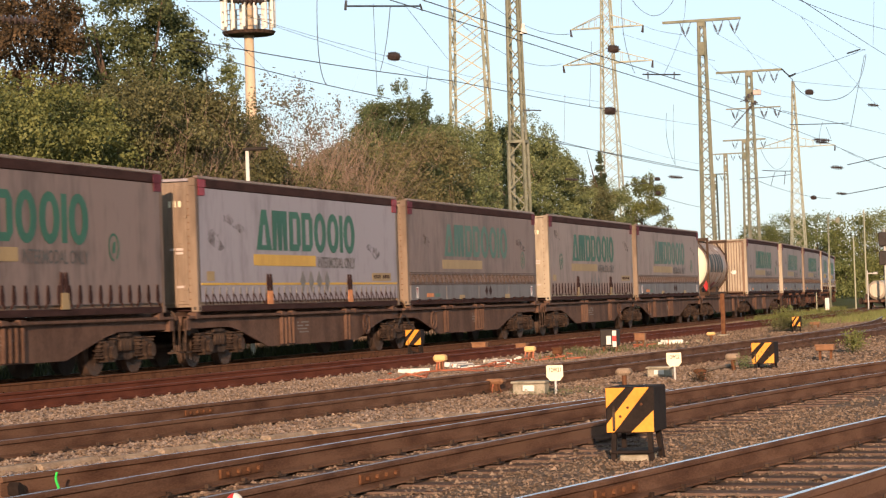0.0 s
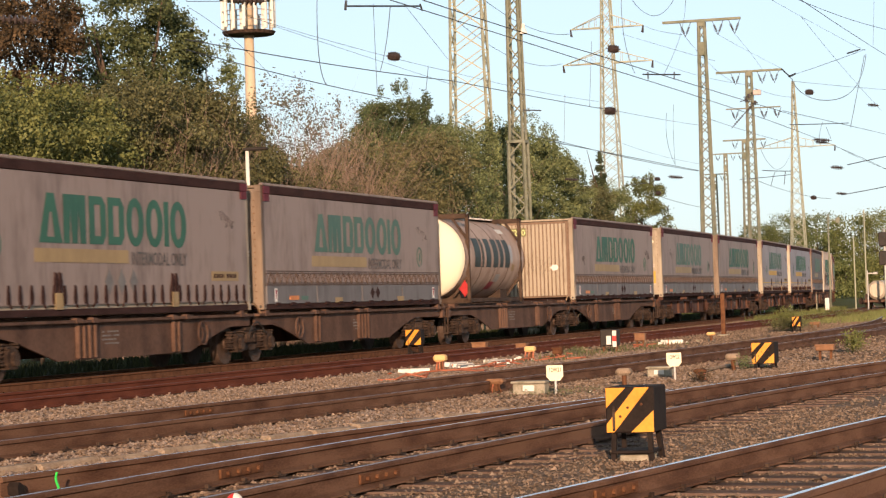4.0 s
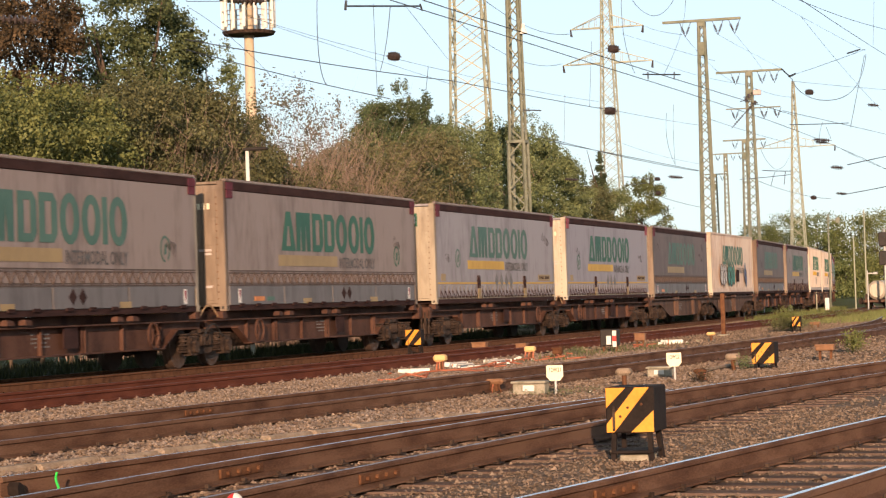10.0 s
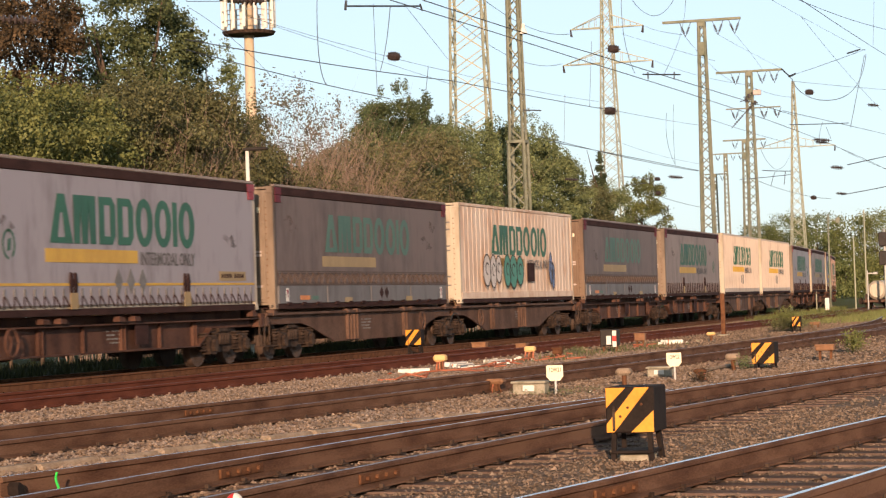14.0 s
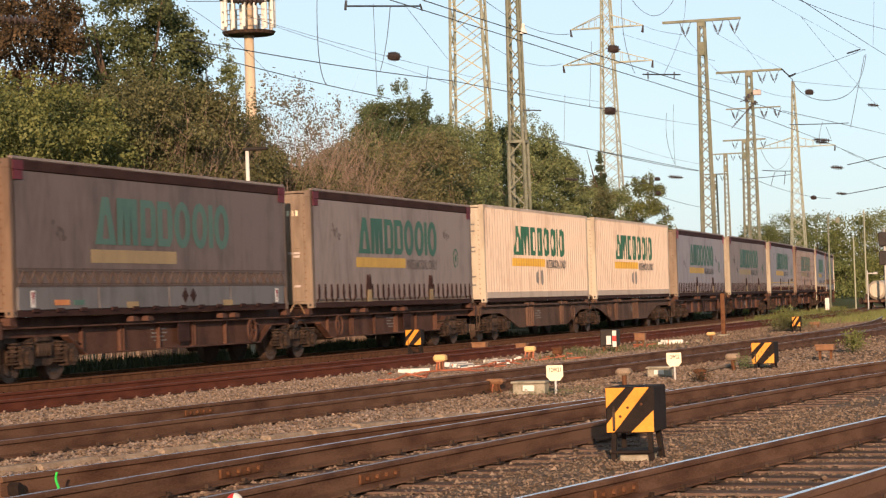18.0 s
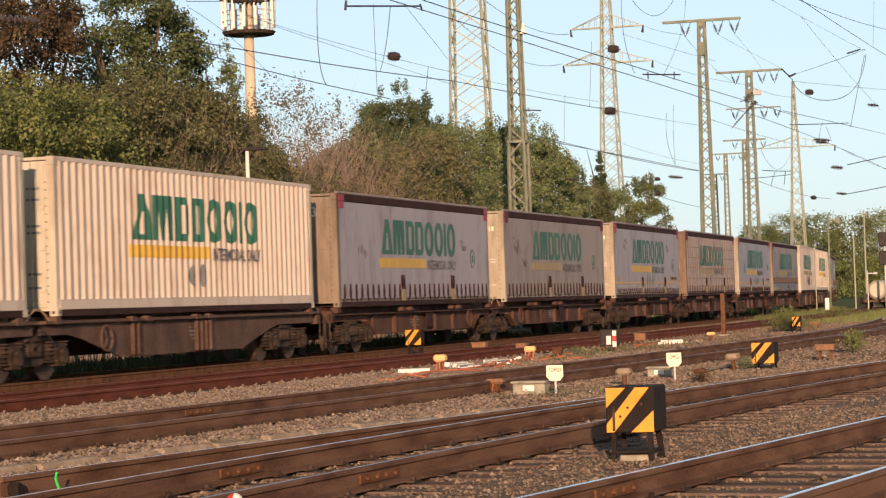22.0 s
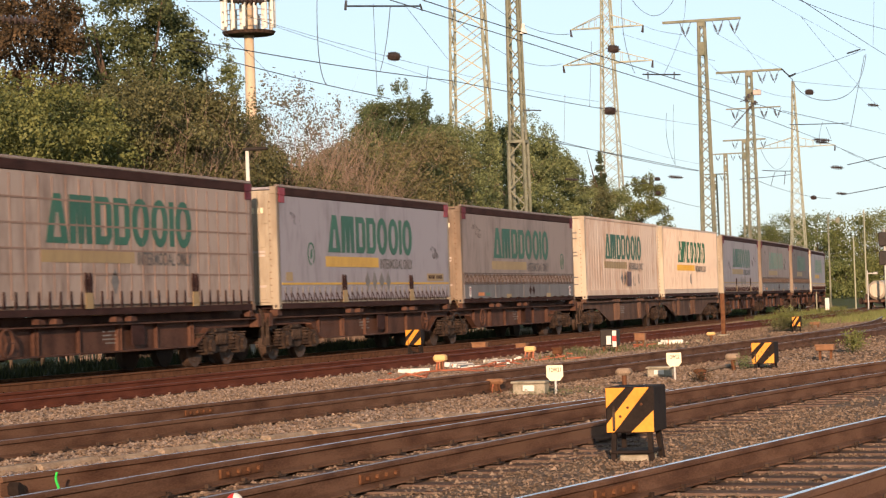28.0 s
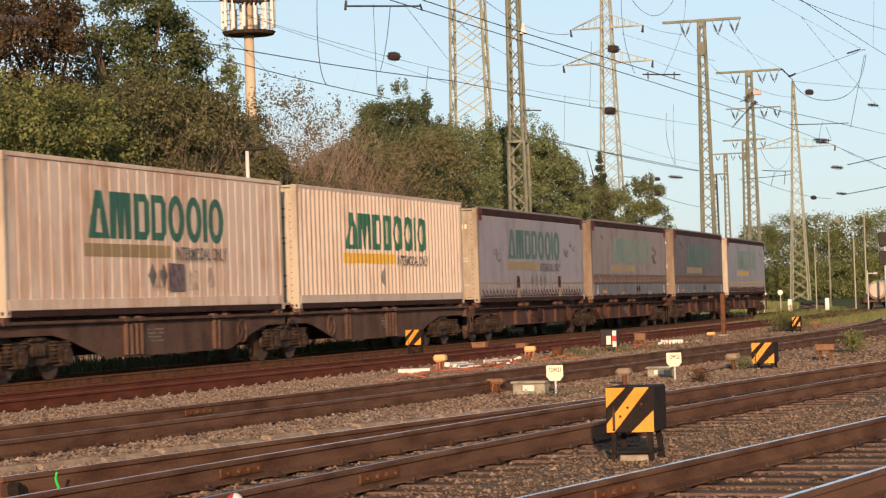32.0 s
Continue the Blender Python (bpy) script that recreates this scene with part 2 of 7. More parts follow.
def bar(bm, a, b, w, h, up=(0, 0, 1)):
    """A square bar from a to b."""
    a, b = Vector(a), Vector(b)
    d = b - a
    made = bmesh.ops.create_cube(bm, size=1.0)["verts"]
    bmesh.ops.transform(bm, matrix=Matrix.Translation((a + b) / 2) @ d.to_track_quat("Z", "Y").to_matrix().to_4x4() @ Matrix.Diagonal((w, h, d.length, 1)), verts=made)
    return made


def slab(bm, outline, y0, y1):
    """A plate with an outline in x and z, from y0 to y1."""
    front = [bm.verts.new((x, y0, z)) for x, z in outline]
    rear = [bm.verts.new((x, y1, z)) for x, z in outline]
    bm.faces.new(front)
    bm.faces.new(rear[::-1])
    k = len(outline)
    for i in range(k):
        bm.faces.new((front[i], rear[i], rear[(i + 1) % k], front[(i + 1) % k]))


def ring(bm, cx, cz, rx, rz, tx, tz, y0, y1, n=18, start=0.0, sweep=360.0):
    """An upright flat oval ring, or a piece of it."""
    closed = sweep >= 359
    k = n if closed else n + 1
    rows = []
    for i in range(k):
        a = radians(start + sweep * i / n)
        c, s = math.cos(a), math.sin(a)
        rows.append([bm.verts.new(p) for p in ((cx + rx * c, y0, cz + rz * s), (cx + (rx - tx) * c, y0, cz + (rz - tz) * s), (cx + (rx - tx) * c, y1, cz + (rz - tz) * s), (cx + rx * c, y1, cz + rz * s))])
    for i in range(n):
        p, q = rows[i], rows[(i + 1) % k]
        for j in range(4):
            bm.faces.new((p[j], q[j], q[(j + 1) % 4], p[(j + 1) % 4]))


def plain(name, verts, faces, material, smooth=False):
    me = bpy.data.meshes.new(name)
    me.from_pydata(verts, [], faces)
    me.materials.append(material)
    if smooth:
        me.polygons.foreach_set("use_smooth", [True] * len(me.polygons))
    return me


def words(text, size, material, squeeze=1.0):
    """Raised letters, facing -y, from the built-in font."""
    cu = bpy.data.curves.new("lettering", "FONT")
    cu.body, cu.size, cu.extrude, cu.offset, cu.resolution_u, cu.align_x = text, size, 0.0006, 0.008 * size, 2, "LEFT"
    ob = bpy.data.objects.new("lettering", cu)
    me = bpy.data.meshes.new_from_object(ob)
    me.transform(Matrix.Rotation(radians(90), 4, "X") @ Matrix.Diagonal((squeeze, 1, 1, 1)))
    me.materials.clear()
    me.materials.append(material)
    bpy.data.objects.remove(ob)
    return me


# ---- the line of the main track: straight, then bending away ----
BEND, RADIUS, BEND_2, RADIUS_2 = 76.5, 1224.0, 150.0, 760.0
MAIN_Y = 20.30


def line_at(s):
    """Offset from the straight and heading (radians) at s metres along the main track."""
    off, head = 0.0, 0.0
    if s > BEND:
        a = min(s, BEND_2) - BEND
        off, head = a * a / (2 * RADIUS), a / RADIUS
    if s > BEND_2:
        b = s - BEND_2
        off, head = off + head * b + b * b / (2 * RADIUS_2), head + b / RADIUS_2
    return off, head


def on_line(s, y=MAIN_Y):
    off, head = line_at(s)
    return pose(s, y + off, 0, 0, 0, math.degrees(head))


def run(t):
    """How far the train has rolled after t seconds."""
    return 9.9498 * t + 0.03618 * t * t - 0.0004636 * t ** 3


# ---- ground: one sheet, ballast and dirt in the yard, grass beyond it ----
def ground_mat():
    m = bpy.data.materials.new("yard_ground")
    m.use_nodes = True
    nt = m.node_tree
    n, l = nt.nodes, nt.links
    b = n["Principled BSDF"]
    b.inputs["Roughness"].default_value = 0.95
    b.inputs["Specular IOR Level"].default_value = 0.15
    co = n.new("ShaderNodeTexCoord")

    def noise_tex(scale, detail=5):
        t = n.new("ShaderNodeTexNoise")
        t.inputs["Scale"].default_value, t.inputs["Detail"].default_value = scale, detail
        l.new(co.outputs["Object"], t.inputs["Vector"])
        return t.outputs[0]

    def ramp(fac, *stops):
        r = n.new("ShaderNodeValToRGB")
        while len(r.color_ramp.elements) < len(stops):
            r.color_ramp.elements.new(0.5)
        for e, (p, c) in zip(r.color_ramp.elements, stops):
            e.position, e.color = p, (*c, 1)
        l.new(fac, r.inputs[0])
        return r.outputs[0]

    pebbles = n.new("ShaderNodeTexVoronoi")
    pebbles.inputs["Scale"].default_value = 22
    l.new(co.outputs["Object"], pebbles.inputs["Vector"])
    stone = ramp(pebbles.outputs["Color"], (0.1, (0.09, 0.06, 0.042)), (0.5, (0.19, 0.132, 0.094)), (0.9, (0.34, 0.25, 0.182)))
    soil = ramp(noise_tex(6), (0.3, (0.135, 0.092, 0.06)), (0.7, (0.28, 0.20, 0.13)))
    grass = ramp(noise_tex(3), (0.3, (0.045, 0.058, 0.017)), (0.7, (0.12, 0.135, 0.04)))
    mix1 = n.new("ShaderNodeMix")
    mix1.data_type = "RGBA"
    patch = ramp(noise_tex(0.8), (0.42, (0, 0, 0)), (0.58, (1, 1, 1)))
    l.new(patch, mix1.inputs[0])
    l.new(stone, mix1.inputs[6])
    l.new(soil, mix1.inputs[7])
    sep = n.new("ShaderNodeSeparateXYZ")
    l.new(co.outputs["Object"], sep.inputs[0])
    edge = n.new("ShaderNodeMath")
    edge.operation = "MULTIPLY_ADD"
    edge.inputs[1].default_value = 3.0
    l.new(noise_tex(0.5), edge.inputs[0])
    l.new(sep.outputs[1], edge.inputs[2])
    verge = n.new("ShaderNodeMapRange")
    verge.inputs["From Min"].default_value, verge.inputs["From Max"].default_value = 23.6, 24.8
    l.new(edge.outputs[0], verge.inputs[0])
    mix2 = n.new("ShaderNodeMix")
    mix2.data_type = "RGBA"
    l.new(verge.outputs[0], mix2.inputs[0])
    l.new(mix1.outputs[2], mix2.inputs[6])
    l.new(grass, mix2.inputs[7])
    l.new(mix2.outputs[2], b.inputs["Base Color"])
    bp = n.new("ShaderNodeBump")
    bp.inputs["Strength"].default_value, bp.inputs["Distance"].default_value = 0.35, 0.02
    l.new(pebbles.outputs["Distance"], bp.inputs["Height"])
    l.new(bp.outputs[0], b.inputs["Normal"])
    return m


GROUND_Z = -0.205
ground = tagged(new("ground", plain("ground", [(-2500, -2500, GROUND_Z), (2500, -2500, GROUND_Z), (2500, 2500, GROUND_Z), (-2500, 2500, GROUND_Z)], [(0, 1, 2, 3)], ground_mat())),
                "brown ballast and dirt of a railway yard with a grass verge", "ground", kind="structure")

# ---- tracks ----
PROFILE = [(-.075, -.172), (.075, -.172), (.075, -.158), (.012, -.138), (.012, -.048), (.036, -.036), (.036, -.014), (.022, 0), (-.022, 0), (-.036, -.014), (-.036, -.036), (-.012, -.048), (-.012, -.138), (-.075, -.158)]


def rail_mesh(name, path, side, head, drop=0.0):
    """Sweeps the rail profile along points (x, y); the running face on top has its own metal."""
    verts, faces = [], []
    k = len(PROFILE)
    for i, (x, y) in enumerate(path):
        a, b = path[max(0, i - 1)], path[min(len(path) - 1, i + 1)]
        h = math.atan2(b[1] - a[1], b[0] - a[0])
        for py, pz in PROFILE:
            verts.append((x - math.sin(h) * py, y + math.cos(h) * py, pz - drop))
    for i in range(len(path) - 1):
        for j in range(k):
            faces.append((i * k + j, i * k + (j + 1) % k, (i + 1) * k + (j + 1) % k, (i + 1) * k + j))
    faces.append(tuple(range(k - 1, -1, -1)))
    faces.append(tuple(range((len(path) - 1) * k, len(path) * k)))
    me = plain(name, verts, faces, side)
    me.materials.append(head)
    for i, p in enumerate(me.polygons):
        if i < (len(path) - 1) * k and i % k == 7:
            p.material_index = 1
    return me


def boxes_mesh(name, items, material):
    """Many small boxes (centre, half sizes, heading) in one mesh."""
    verts, faces = [], []
    for (cx, cy, cz), (hx, hy, hz), h in items:
        c, s, o = math.cos(h), math.sin(h), len(verts)
        for dx, dy, dz in ((-1, -1, -1), (1, -1, -1), (1, 1, -1), (-1, 1, -1), (-1, -1, 1), (1, -1, 1), (1, 1, 1), (-1, 1, 1)):
            verts.append((cx + c * dx * hx - s * dy * hy, cy + s * dx * hx + c * dy * hy, cz + dz * hz))
        faces += [tuple(o + i for i in f) for f in ((0, 3, 2, 1), (4, 5, 6, 7), (0, 1, 5, 4), (1, 2, 6, 5), (2, 3, 7, 6), (3, 0, 4, 7))]
    return plain(name, verts, faces, material)


SLEEPER_MESH = boxes_mesh("sleeper", [((0, 0, -0.238), (0.13, 1.28, 0.05), 0)], SLEEPER)


def track(name, centre, x0, x1, side, head, label, gauge=1.505, step=2.0, drop=0.0, near=0.0, near_head=None, clips=None):
    """A track with two rails, sleepers and fastenings along y = centre(x)."""
    top = thing(name, pose(0, 0, 0), label, "railway track", kind="structure")
    count = int((x1 - x0) / step) + 1
    xs = [x0 + (x1 - x0) * i / count for i in range(count + 1)]

    def along(x, side_off):
        h = math.atan2(centre(x + 0.5) - centre(x - 0.5), 1.0)
        return (x - math.sin(h) * side_off, centre(x) + math.cos(h) * side_off), h

    for off, extra in ((-gauge / 2, near), (gauge / 2, 0.0)):
        part("rail", rail_mesh("rail", [along(x, off)[0] for x in xs], side, near_head if off < 0 and near_head else head, drop + extra), None, top)
    bits, x, rng = [], x0, random.Random(name)
    while x < x1:
        (cx, cy), h = along(x, 0)
        sl = part("sleeper", SLEEPER_MESH, None, top)
        sl.matrix_basis = pose(cx, cy, -drop - (0.03 if clips else 0), 0, 0, math.degrees(h) + rng.uniform(-1, 1))
        for off in (-gauge / 2, gauge / 2):
            for d in (-0.1, 0.1):
                (bx, by), _ = along(x, off + d)
                bits.append(((bx, by, -0.152 - drop), (0.015, 0.014, 0.014), h))
            (bx, by), _ = along(x, off)
            bits.append(((bx, by, -0.172 - drop), (0.075, 0.13, 0.006), h))
        x += 0.63
    part("rail_fastening", boxes_mesh("rail_fastening", bits, clips or BOGIE), None, top)["kind"] = "stuff"
    return top


def main_line(x):
    return MAIN_Y + line_at(x)[0]


def second_line(x):
    return 16.45 - 0.012 * max(0, min(x, 90) - 30) + line_at(x - 4)[0]


def third_line(x):
    # eases towards the bend after a slight approach to the viewer
    return 11.25 - 0.083 * (x - 22) + 0.00062 * max(0, x - 22) ** 2


def fourth_line(x):
    d = x - 14
    return 6.412 - 0.0572 * d - 0.0023 * d * d


def fifth_line(x):
    return 2.774 - 0.1465 * (x - 14)


def branch_line(x):
    # leaves the third line and follows the bend
    d = max(0, x - 55)
    return third_line(x) + 0.0009 * d * d


track("main_track", main_line, 20, 330, RUST, DULL_HEAD, "rusty railway track that carries the freight train")
track("second_track", second_line, 22, 240, RED_RAIL, DULL_HEAD, "red-rusted railway track beside the train", clips=CLIP_STEEL)
THIRD = track("third_track", third_line, 14, 170, RAIL, DULL_HEAD, "brown railway track half sunk in coarse ballast", near=0.012)
FOURTH = track("fourth_track", fourth_line, 7, 70, RAIL, POLISH, "yard track with polished rails at a turnout", gauge=1.41, near_head=DULL_HEAD)
FIFTH = track("fifth_track", fifth_line, 4, 50, RAIL, POLISH, "yard track with worn wooden sleepers", gauge=1.58)
track("branch_track", branch_line, 57, 104, RAIL, DULL_HEAD, "siding that bends away from the turnout")
blade_path = [(15.6 + 13.6 * i / 20, 8.12 - 0.1356 * 13.6 * i / 20 - 0.0022 * (13.6 * i / 20) ** 2) for i in range(21)]
blade = thing("check_rail", pose(0, 0, 0), "brown switch rail that closes up to the running rail", "rail", kind="structure")
part("rail", rail_mesh("rail", blade_path, RAIL, POLISH), None, blade)


def fishplate(parent, line, off, x):
    """A bolted joint plate against the web of a rail."""
    h = math.atan2(line(x + 0.5) - line(x - 0.5), 1.0)
    bm = bmesh.new()
    box(bm, -0.38, -0.034, -0.128, 0.38, -0.012, -0.056, 0.006)
    for k in range(4):
        rod(bm, (-0.27 + 0.18 * k, -0.034, -0.092), (-0.27 + 0.18 * k, -0.056, -0.092), 0.019, 6)
    part("fishplate", bm, RUST, parent).matrix_basis = pose(x - math.sin(h) * off, line(x) + math.cos(h) * off, 0, 0, 0, math.degrees(h))


fishplate(THIRD, third_line, 0.7525, 20.9)
fishplate(THIRD, third_line, 0.7525, 27.5)
fishplate(THIRD, third_line, -0.7525, 19.4)
fishplate(FOURTH, fourth_line, -0.705, 16.6)
fishplate(FOURTH, fourth_line, 0.705, 17.2)
fishplate(FIFTH, fifth_line, 0.79, 14.9)


# ---- loose stones ----
def stones(name, count, d0, d1, size, seed, label, keep, material=STONE):
    """Low angular stones strewn over a wedge of the yard, in one mesh."""
    rng = np.random.default_rng(seed)
    d = np.sqrt(rng.uniform(d0 * d0, d1 * d1, count))
    a = np.radians(BEARING + rng.uniform(-11.6, 11.6, count))
    x, y = d * np.cos(a), d * np.sin(a)
    ok = np.array([keep(px, py) for px, py in zip(x, y)])
    x, y = x[ok], y[ok]
    k = len(x)
    r = size * rng.uniform(0.55, 1.35, k)
    base = np.array([(1, 0, 0), (0, 1, 0), (-1, 0, 0), (0, -1, 0), (0, 0, 0.6), (0, 0, -0.6)], float)
    v = base[None] * (1 + rng.uniform(-0.35, 0.35, (k, 6, 3))) + rng.uniform(-0.25, 0.25, (k, 6, 3))
    spin = rng.uniform(0, 6.28, k)
    c, s = np.cos(spin), np.sin(spin)
    v = np.stack((v[..., 0] * c[:, None] - v[..., 1] * s[:, None], v[..., 0] * s[:, None] + v[..., 1] * c[:, None], v[..., 2]), -1) * r[:, None, None]
    z = GROUND_Z + 0.45 * r + rng.uniform(0, 0.012, k)
    v += np.stack((x, y, z), -1)[:, None]
    f = np.array([(0, 1, 4), (1, 2, 4), (2, 3, 4), (3, 0, 4), (1, 0, 5), (2, 1, 5), (3, 2, 5), (0, 3, 5)])
    f = (f[None] + 6 * np.arange(k)[:, None, None]).reshape(-1, 3)
    me = bpy.data.meshes.new(name)
    me.from_pydata(v.reshape(-1, 3).tolist(), [], f.tolist())
    me.materials.append(material)
    return tagged(new(name, me), label, "gravel", kind="stuff")


LINES = ((main_line, 20), (second_line, 22), (third_line, 14), (fourth_line, 7), (fifth_line, 4))


def clear_of_rails(x, y):
    for line, start in LINES:
        if abs(abs(y - line(x)) - 0.7525) < 0.09:
            return False
    return True


def in_open_track(x, y):
    """Between the rails where the sleepers lie bare."""
    across = (x * 0.989 + (fifth_line(x) - y) * 0.145) % 0.63
    return abs(y - fifth_line(x)) < 1.1 and 0.14 < (across + 0.3) % 0.63 < 0.5


def ridge(x, y):
    """Coarse heaps lie between the tracks, not in them."""
    return clear_of_rails(x, y) and all(abs(y - line(x)) > 0.95 for line, start in LINES)


stones("ballast", 60000, 12, 46, 0.022, 1, "brown and grey crushed ballast stones", lambda x, y: clear_of_rails(x, y) and (y > fourth_line(x) + 0.9 or (int(x * 7.3 + y * 11.1) % 5 == 0)) and not in_open_track(x, y), DIRT_STONE)
stones("fine_gravel", 42000, 12, 28, 0.011, 3, "fine brown gravel and dirt between the yard tracks", lambda x, y: clear_of_rails(x, y) and y < fourth_line(x) + 1.0 and not in_open_track(x, y), DIRT_STONE)
stones("coarse_ballast", 72000, 14, 60, 0.025, 2, "coarse heaped ballast between the tracks", lambda x, y: ridge(x, y) and (y > third_line(x) - 3.6 and y < third_line(x) - 0.9 and (x < 29 or int(x * 9.7 + y * 13.3) % 4 == 0) or y > third_line(x) + 0.9 and y < second_line(x) - 0.9))

stones("far_ballast", 70000, 44, 125, 0.032, 4, "brown ballast of the far tracks", lambda x, y: clear_of_rails(x, y) and y < main_line(x) + 1.6, DIRT_STONE)


# ---- the freight train ----
LENGTH = 13.6
DECK = 1.16
TRAIN = []


def curtain_sheet(x0, x1, z0, z1, y, depth=0.006):
    """Tarpaulin with shallow folds between its uprights."""
    nx, nz = 72, 5
    verts, faces = [], []
    for i in range(nx + 1):
        for j in range(nz + 1):
            u = i / nx
            fold = depth * (math.sin(u * 44) * 0.5 + math.sin(u * 17 + 1) * 0.5) * math.sin(math.pi * j / nz)
            verts.append((x0 + (x1 - x0) * u, y + fold, z0 + (z1 - z0) * j / nz))
    for i in range(nx):
        for j in range(nz):
            a = i * (nz + 1) + j
            faces.append((a, a + nz + 1, a + nz + 2, a + 1))
    return verts, faces


def pressed(bm, profile, y):
    """Cuts a flat print at the bends of a corrugated wall and lays it into the hollows."""
    if not profile:
        return
    xs = [v.co.x for v in bm.verts]
    lo, hi = min(xs), max(xs)
    for px, _ in profile:
        if lo < px < hi:
            bmesh.ops.bisect_plane(bm, geom=bm.verts[:] + bm.edges[:] + bm.faces[:], plane_co=(px, 0, 0), plane_no=(1, 0, 0))
    px, py = [p[0] for p in profile], [p[1] for p in profile]
    for v in bm.verts:
        v.co.y = v.co.y - y + float(np.interp(v.co.x, px, py)) - 0.004


def emblem(top, x, z, h, y, ink, profile=()):
    """The haulier's mark as eight plain shapes in a row: wedge, comb, blocks, ovals and a bar. Returns its far edge."""
    w = h * 1.1
    y1 = y - 0.004

    def shape(draw, wide):
        bm = bmesh.new()
        draw(bm, x)
        pressed(bm, profile, y)
        part("emblem_shape", bm, ink, top, "plain green printed shape")
        return x + w * wide

    def pierced(bm, outer, inner):
        rows = [[bm.verts.new((px, yy, pz)) for px, pz in pts] for yy in (y, y1) for pts in (outer, inner)]
        for k in range(len(outer)):
            n = (k + 1) % len(outer)
            bm.faces.new((rows[2][k], rows[2][n], rows[3][n], rows[3][k]))
            bm.faces.new((rows[0][k], rows[0][n], rows[2][n], rows[2][k]))
            bm.faces.new((rows[1][n], rows[1][k], rows[3][k], rows[3][n]))

    def wedge(bm, q):
        pierced(bm, [(q, z), (q + w * 0.95, z), (q + w * 0.64, z + h), (q + w * 0.34, z + h)],
                [(q + w * 0.33, z + h * 0.12), (q + w * 0.63, z + h * 0.12), (q + w * 0.54, z + h * 0.62), (q + w * 0.44, z + h * 0.62)])

    def comb(bm, q):
        grid = {k: bm.verts.new((q + w * k[0], y1, z + h * k[1])) for k in ((0, 0), (0.25, 0), (0.36, 0), (0.60, 0), (0.71, 0), (0.96, 0), (0, 0.72), (0.305, 0.72), (0.655, 0.72), (0.96, 0.72), (0, 1), (0.305, 1), (0.655, 1), (0.96, 1))}
        for face in (((0, 0), (0.25, 0), (0.305, 0.72), (0, 0.72)), ((0.36, 0), (0.60, 0), (0.655, 0.72), (0.305, 0.72)), ((0.71, 0), (0.96, 0), (0.96, 0.72), (0.655, 0.72)),
                     ((0, 0.72), (0.305, 0.72), (0.305, 1), (0, 1)), ((0.305, 0.72), (0.655, 0.72), (0.655, 1), (0.305, 1)), ((0.655, 0.72), (0.96, 0.72), (0.96, 1), (0.655, 1))):
            bm.faces.new([grid[k] for k in face])

    def frame_block(bm, q):
        a, b, wide, c = 0.24 * w, 0.17 * h, 0.74 * w, 0.16 * w
        outer = [(q, z), (q + wide - c, z), (q + wide, z + c), (q + wide, z + h - c), (q + wide - c, z + h), (q, z + h)]
        inner = [(q + a, z + b), (q + wide - a, z + b), (q + wide - a, z + b), (q + wide - a, z + h - b), (q + wide - a, z + h - b), (q + a, z + h - b)]
        inner[2], inner[4] = (q + wide - a, z + b + 0.01), (q + wide - a - 0.01, z + h - b)
        pierced(bm, outer, inner)

    def oval(bm, q):
        ring(bm, q + w * 0.42, z + h * 0.5, w * 0.42, h * 0.53, w * 0.25, h * 0.19, y, y1)

    def upright(bm, q):
        slab(bm, [(q, z), (q + w * 0.23, z), (q + w * 0.23, z + h), (q, z + h)], y, y1)

    x = shape(wedge, 1.0)
    x = shape(comb, 1.11)
    x = shape(frame_block, 0.84)
    x = shape(frame_block, 0.84)
    x = shape(oval, 0.93)
    x = shape(oval, 0.91)
    x = shape(upright, 0.30)
    return shape(oval, 0.84)


GREY_STAIN_DARK = mat("dark_spray", [(0.10, 0.08, 0.06), (0.16, 0.125, 0.095)], 0.7)
SMEAR = smear_mat()
PATCH = mat("dark_mottled_paint", [(0.04, 0.025, 0.03), (0.10, 0.065, 0.075), (0.22, 0.16, 0.16)], 0.7, 0, 7, 40, bump=0.1)
TANK_FRAME = mat("dark_brown_frame_paint", [(0.022, 0.014, 0.011), (0.048, 0.031, 0.022), (0.09, 0.058, 0.04)], 0.8, 0, 3, 30, bump=0.2, spec=0.2)
ROOF_EDGE = curtain_mat("dusty_roof_sheet", (0.30, 0.235, 0.20), (0.14, 0.10, 0.085), 0.5)
ONLY = words("INTERMODAL ONLY", 0.37, mat("dark_grey_print", [(0.05, 0.048, 0.046), (0.11, 0.105, 0.10)], 0.6, 0, 3, 24, bump=0.1), 0.9)
NUMBER = words("7210", 0.29, mat("yellow_green_numerals", [(0.55, 0.6, 0.2), (0.66, 0.7, 0.3)], 0.5, bump=0), 0.95)


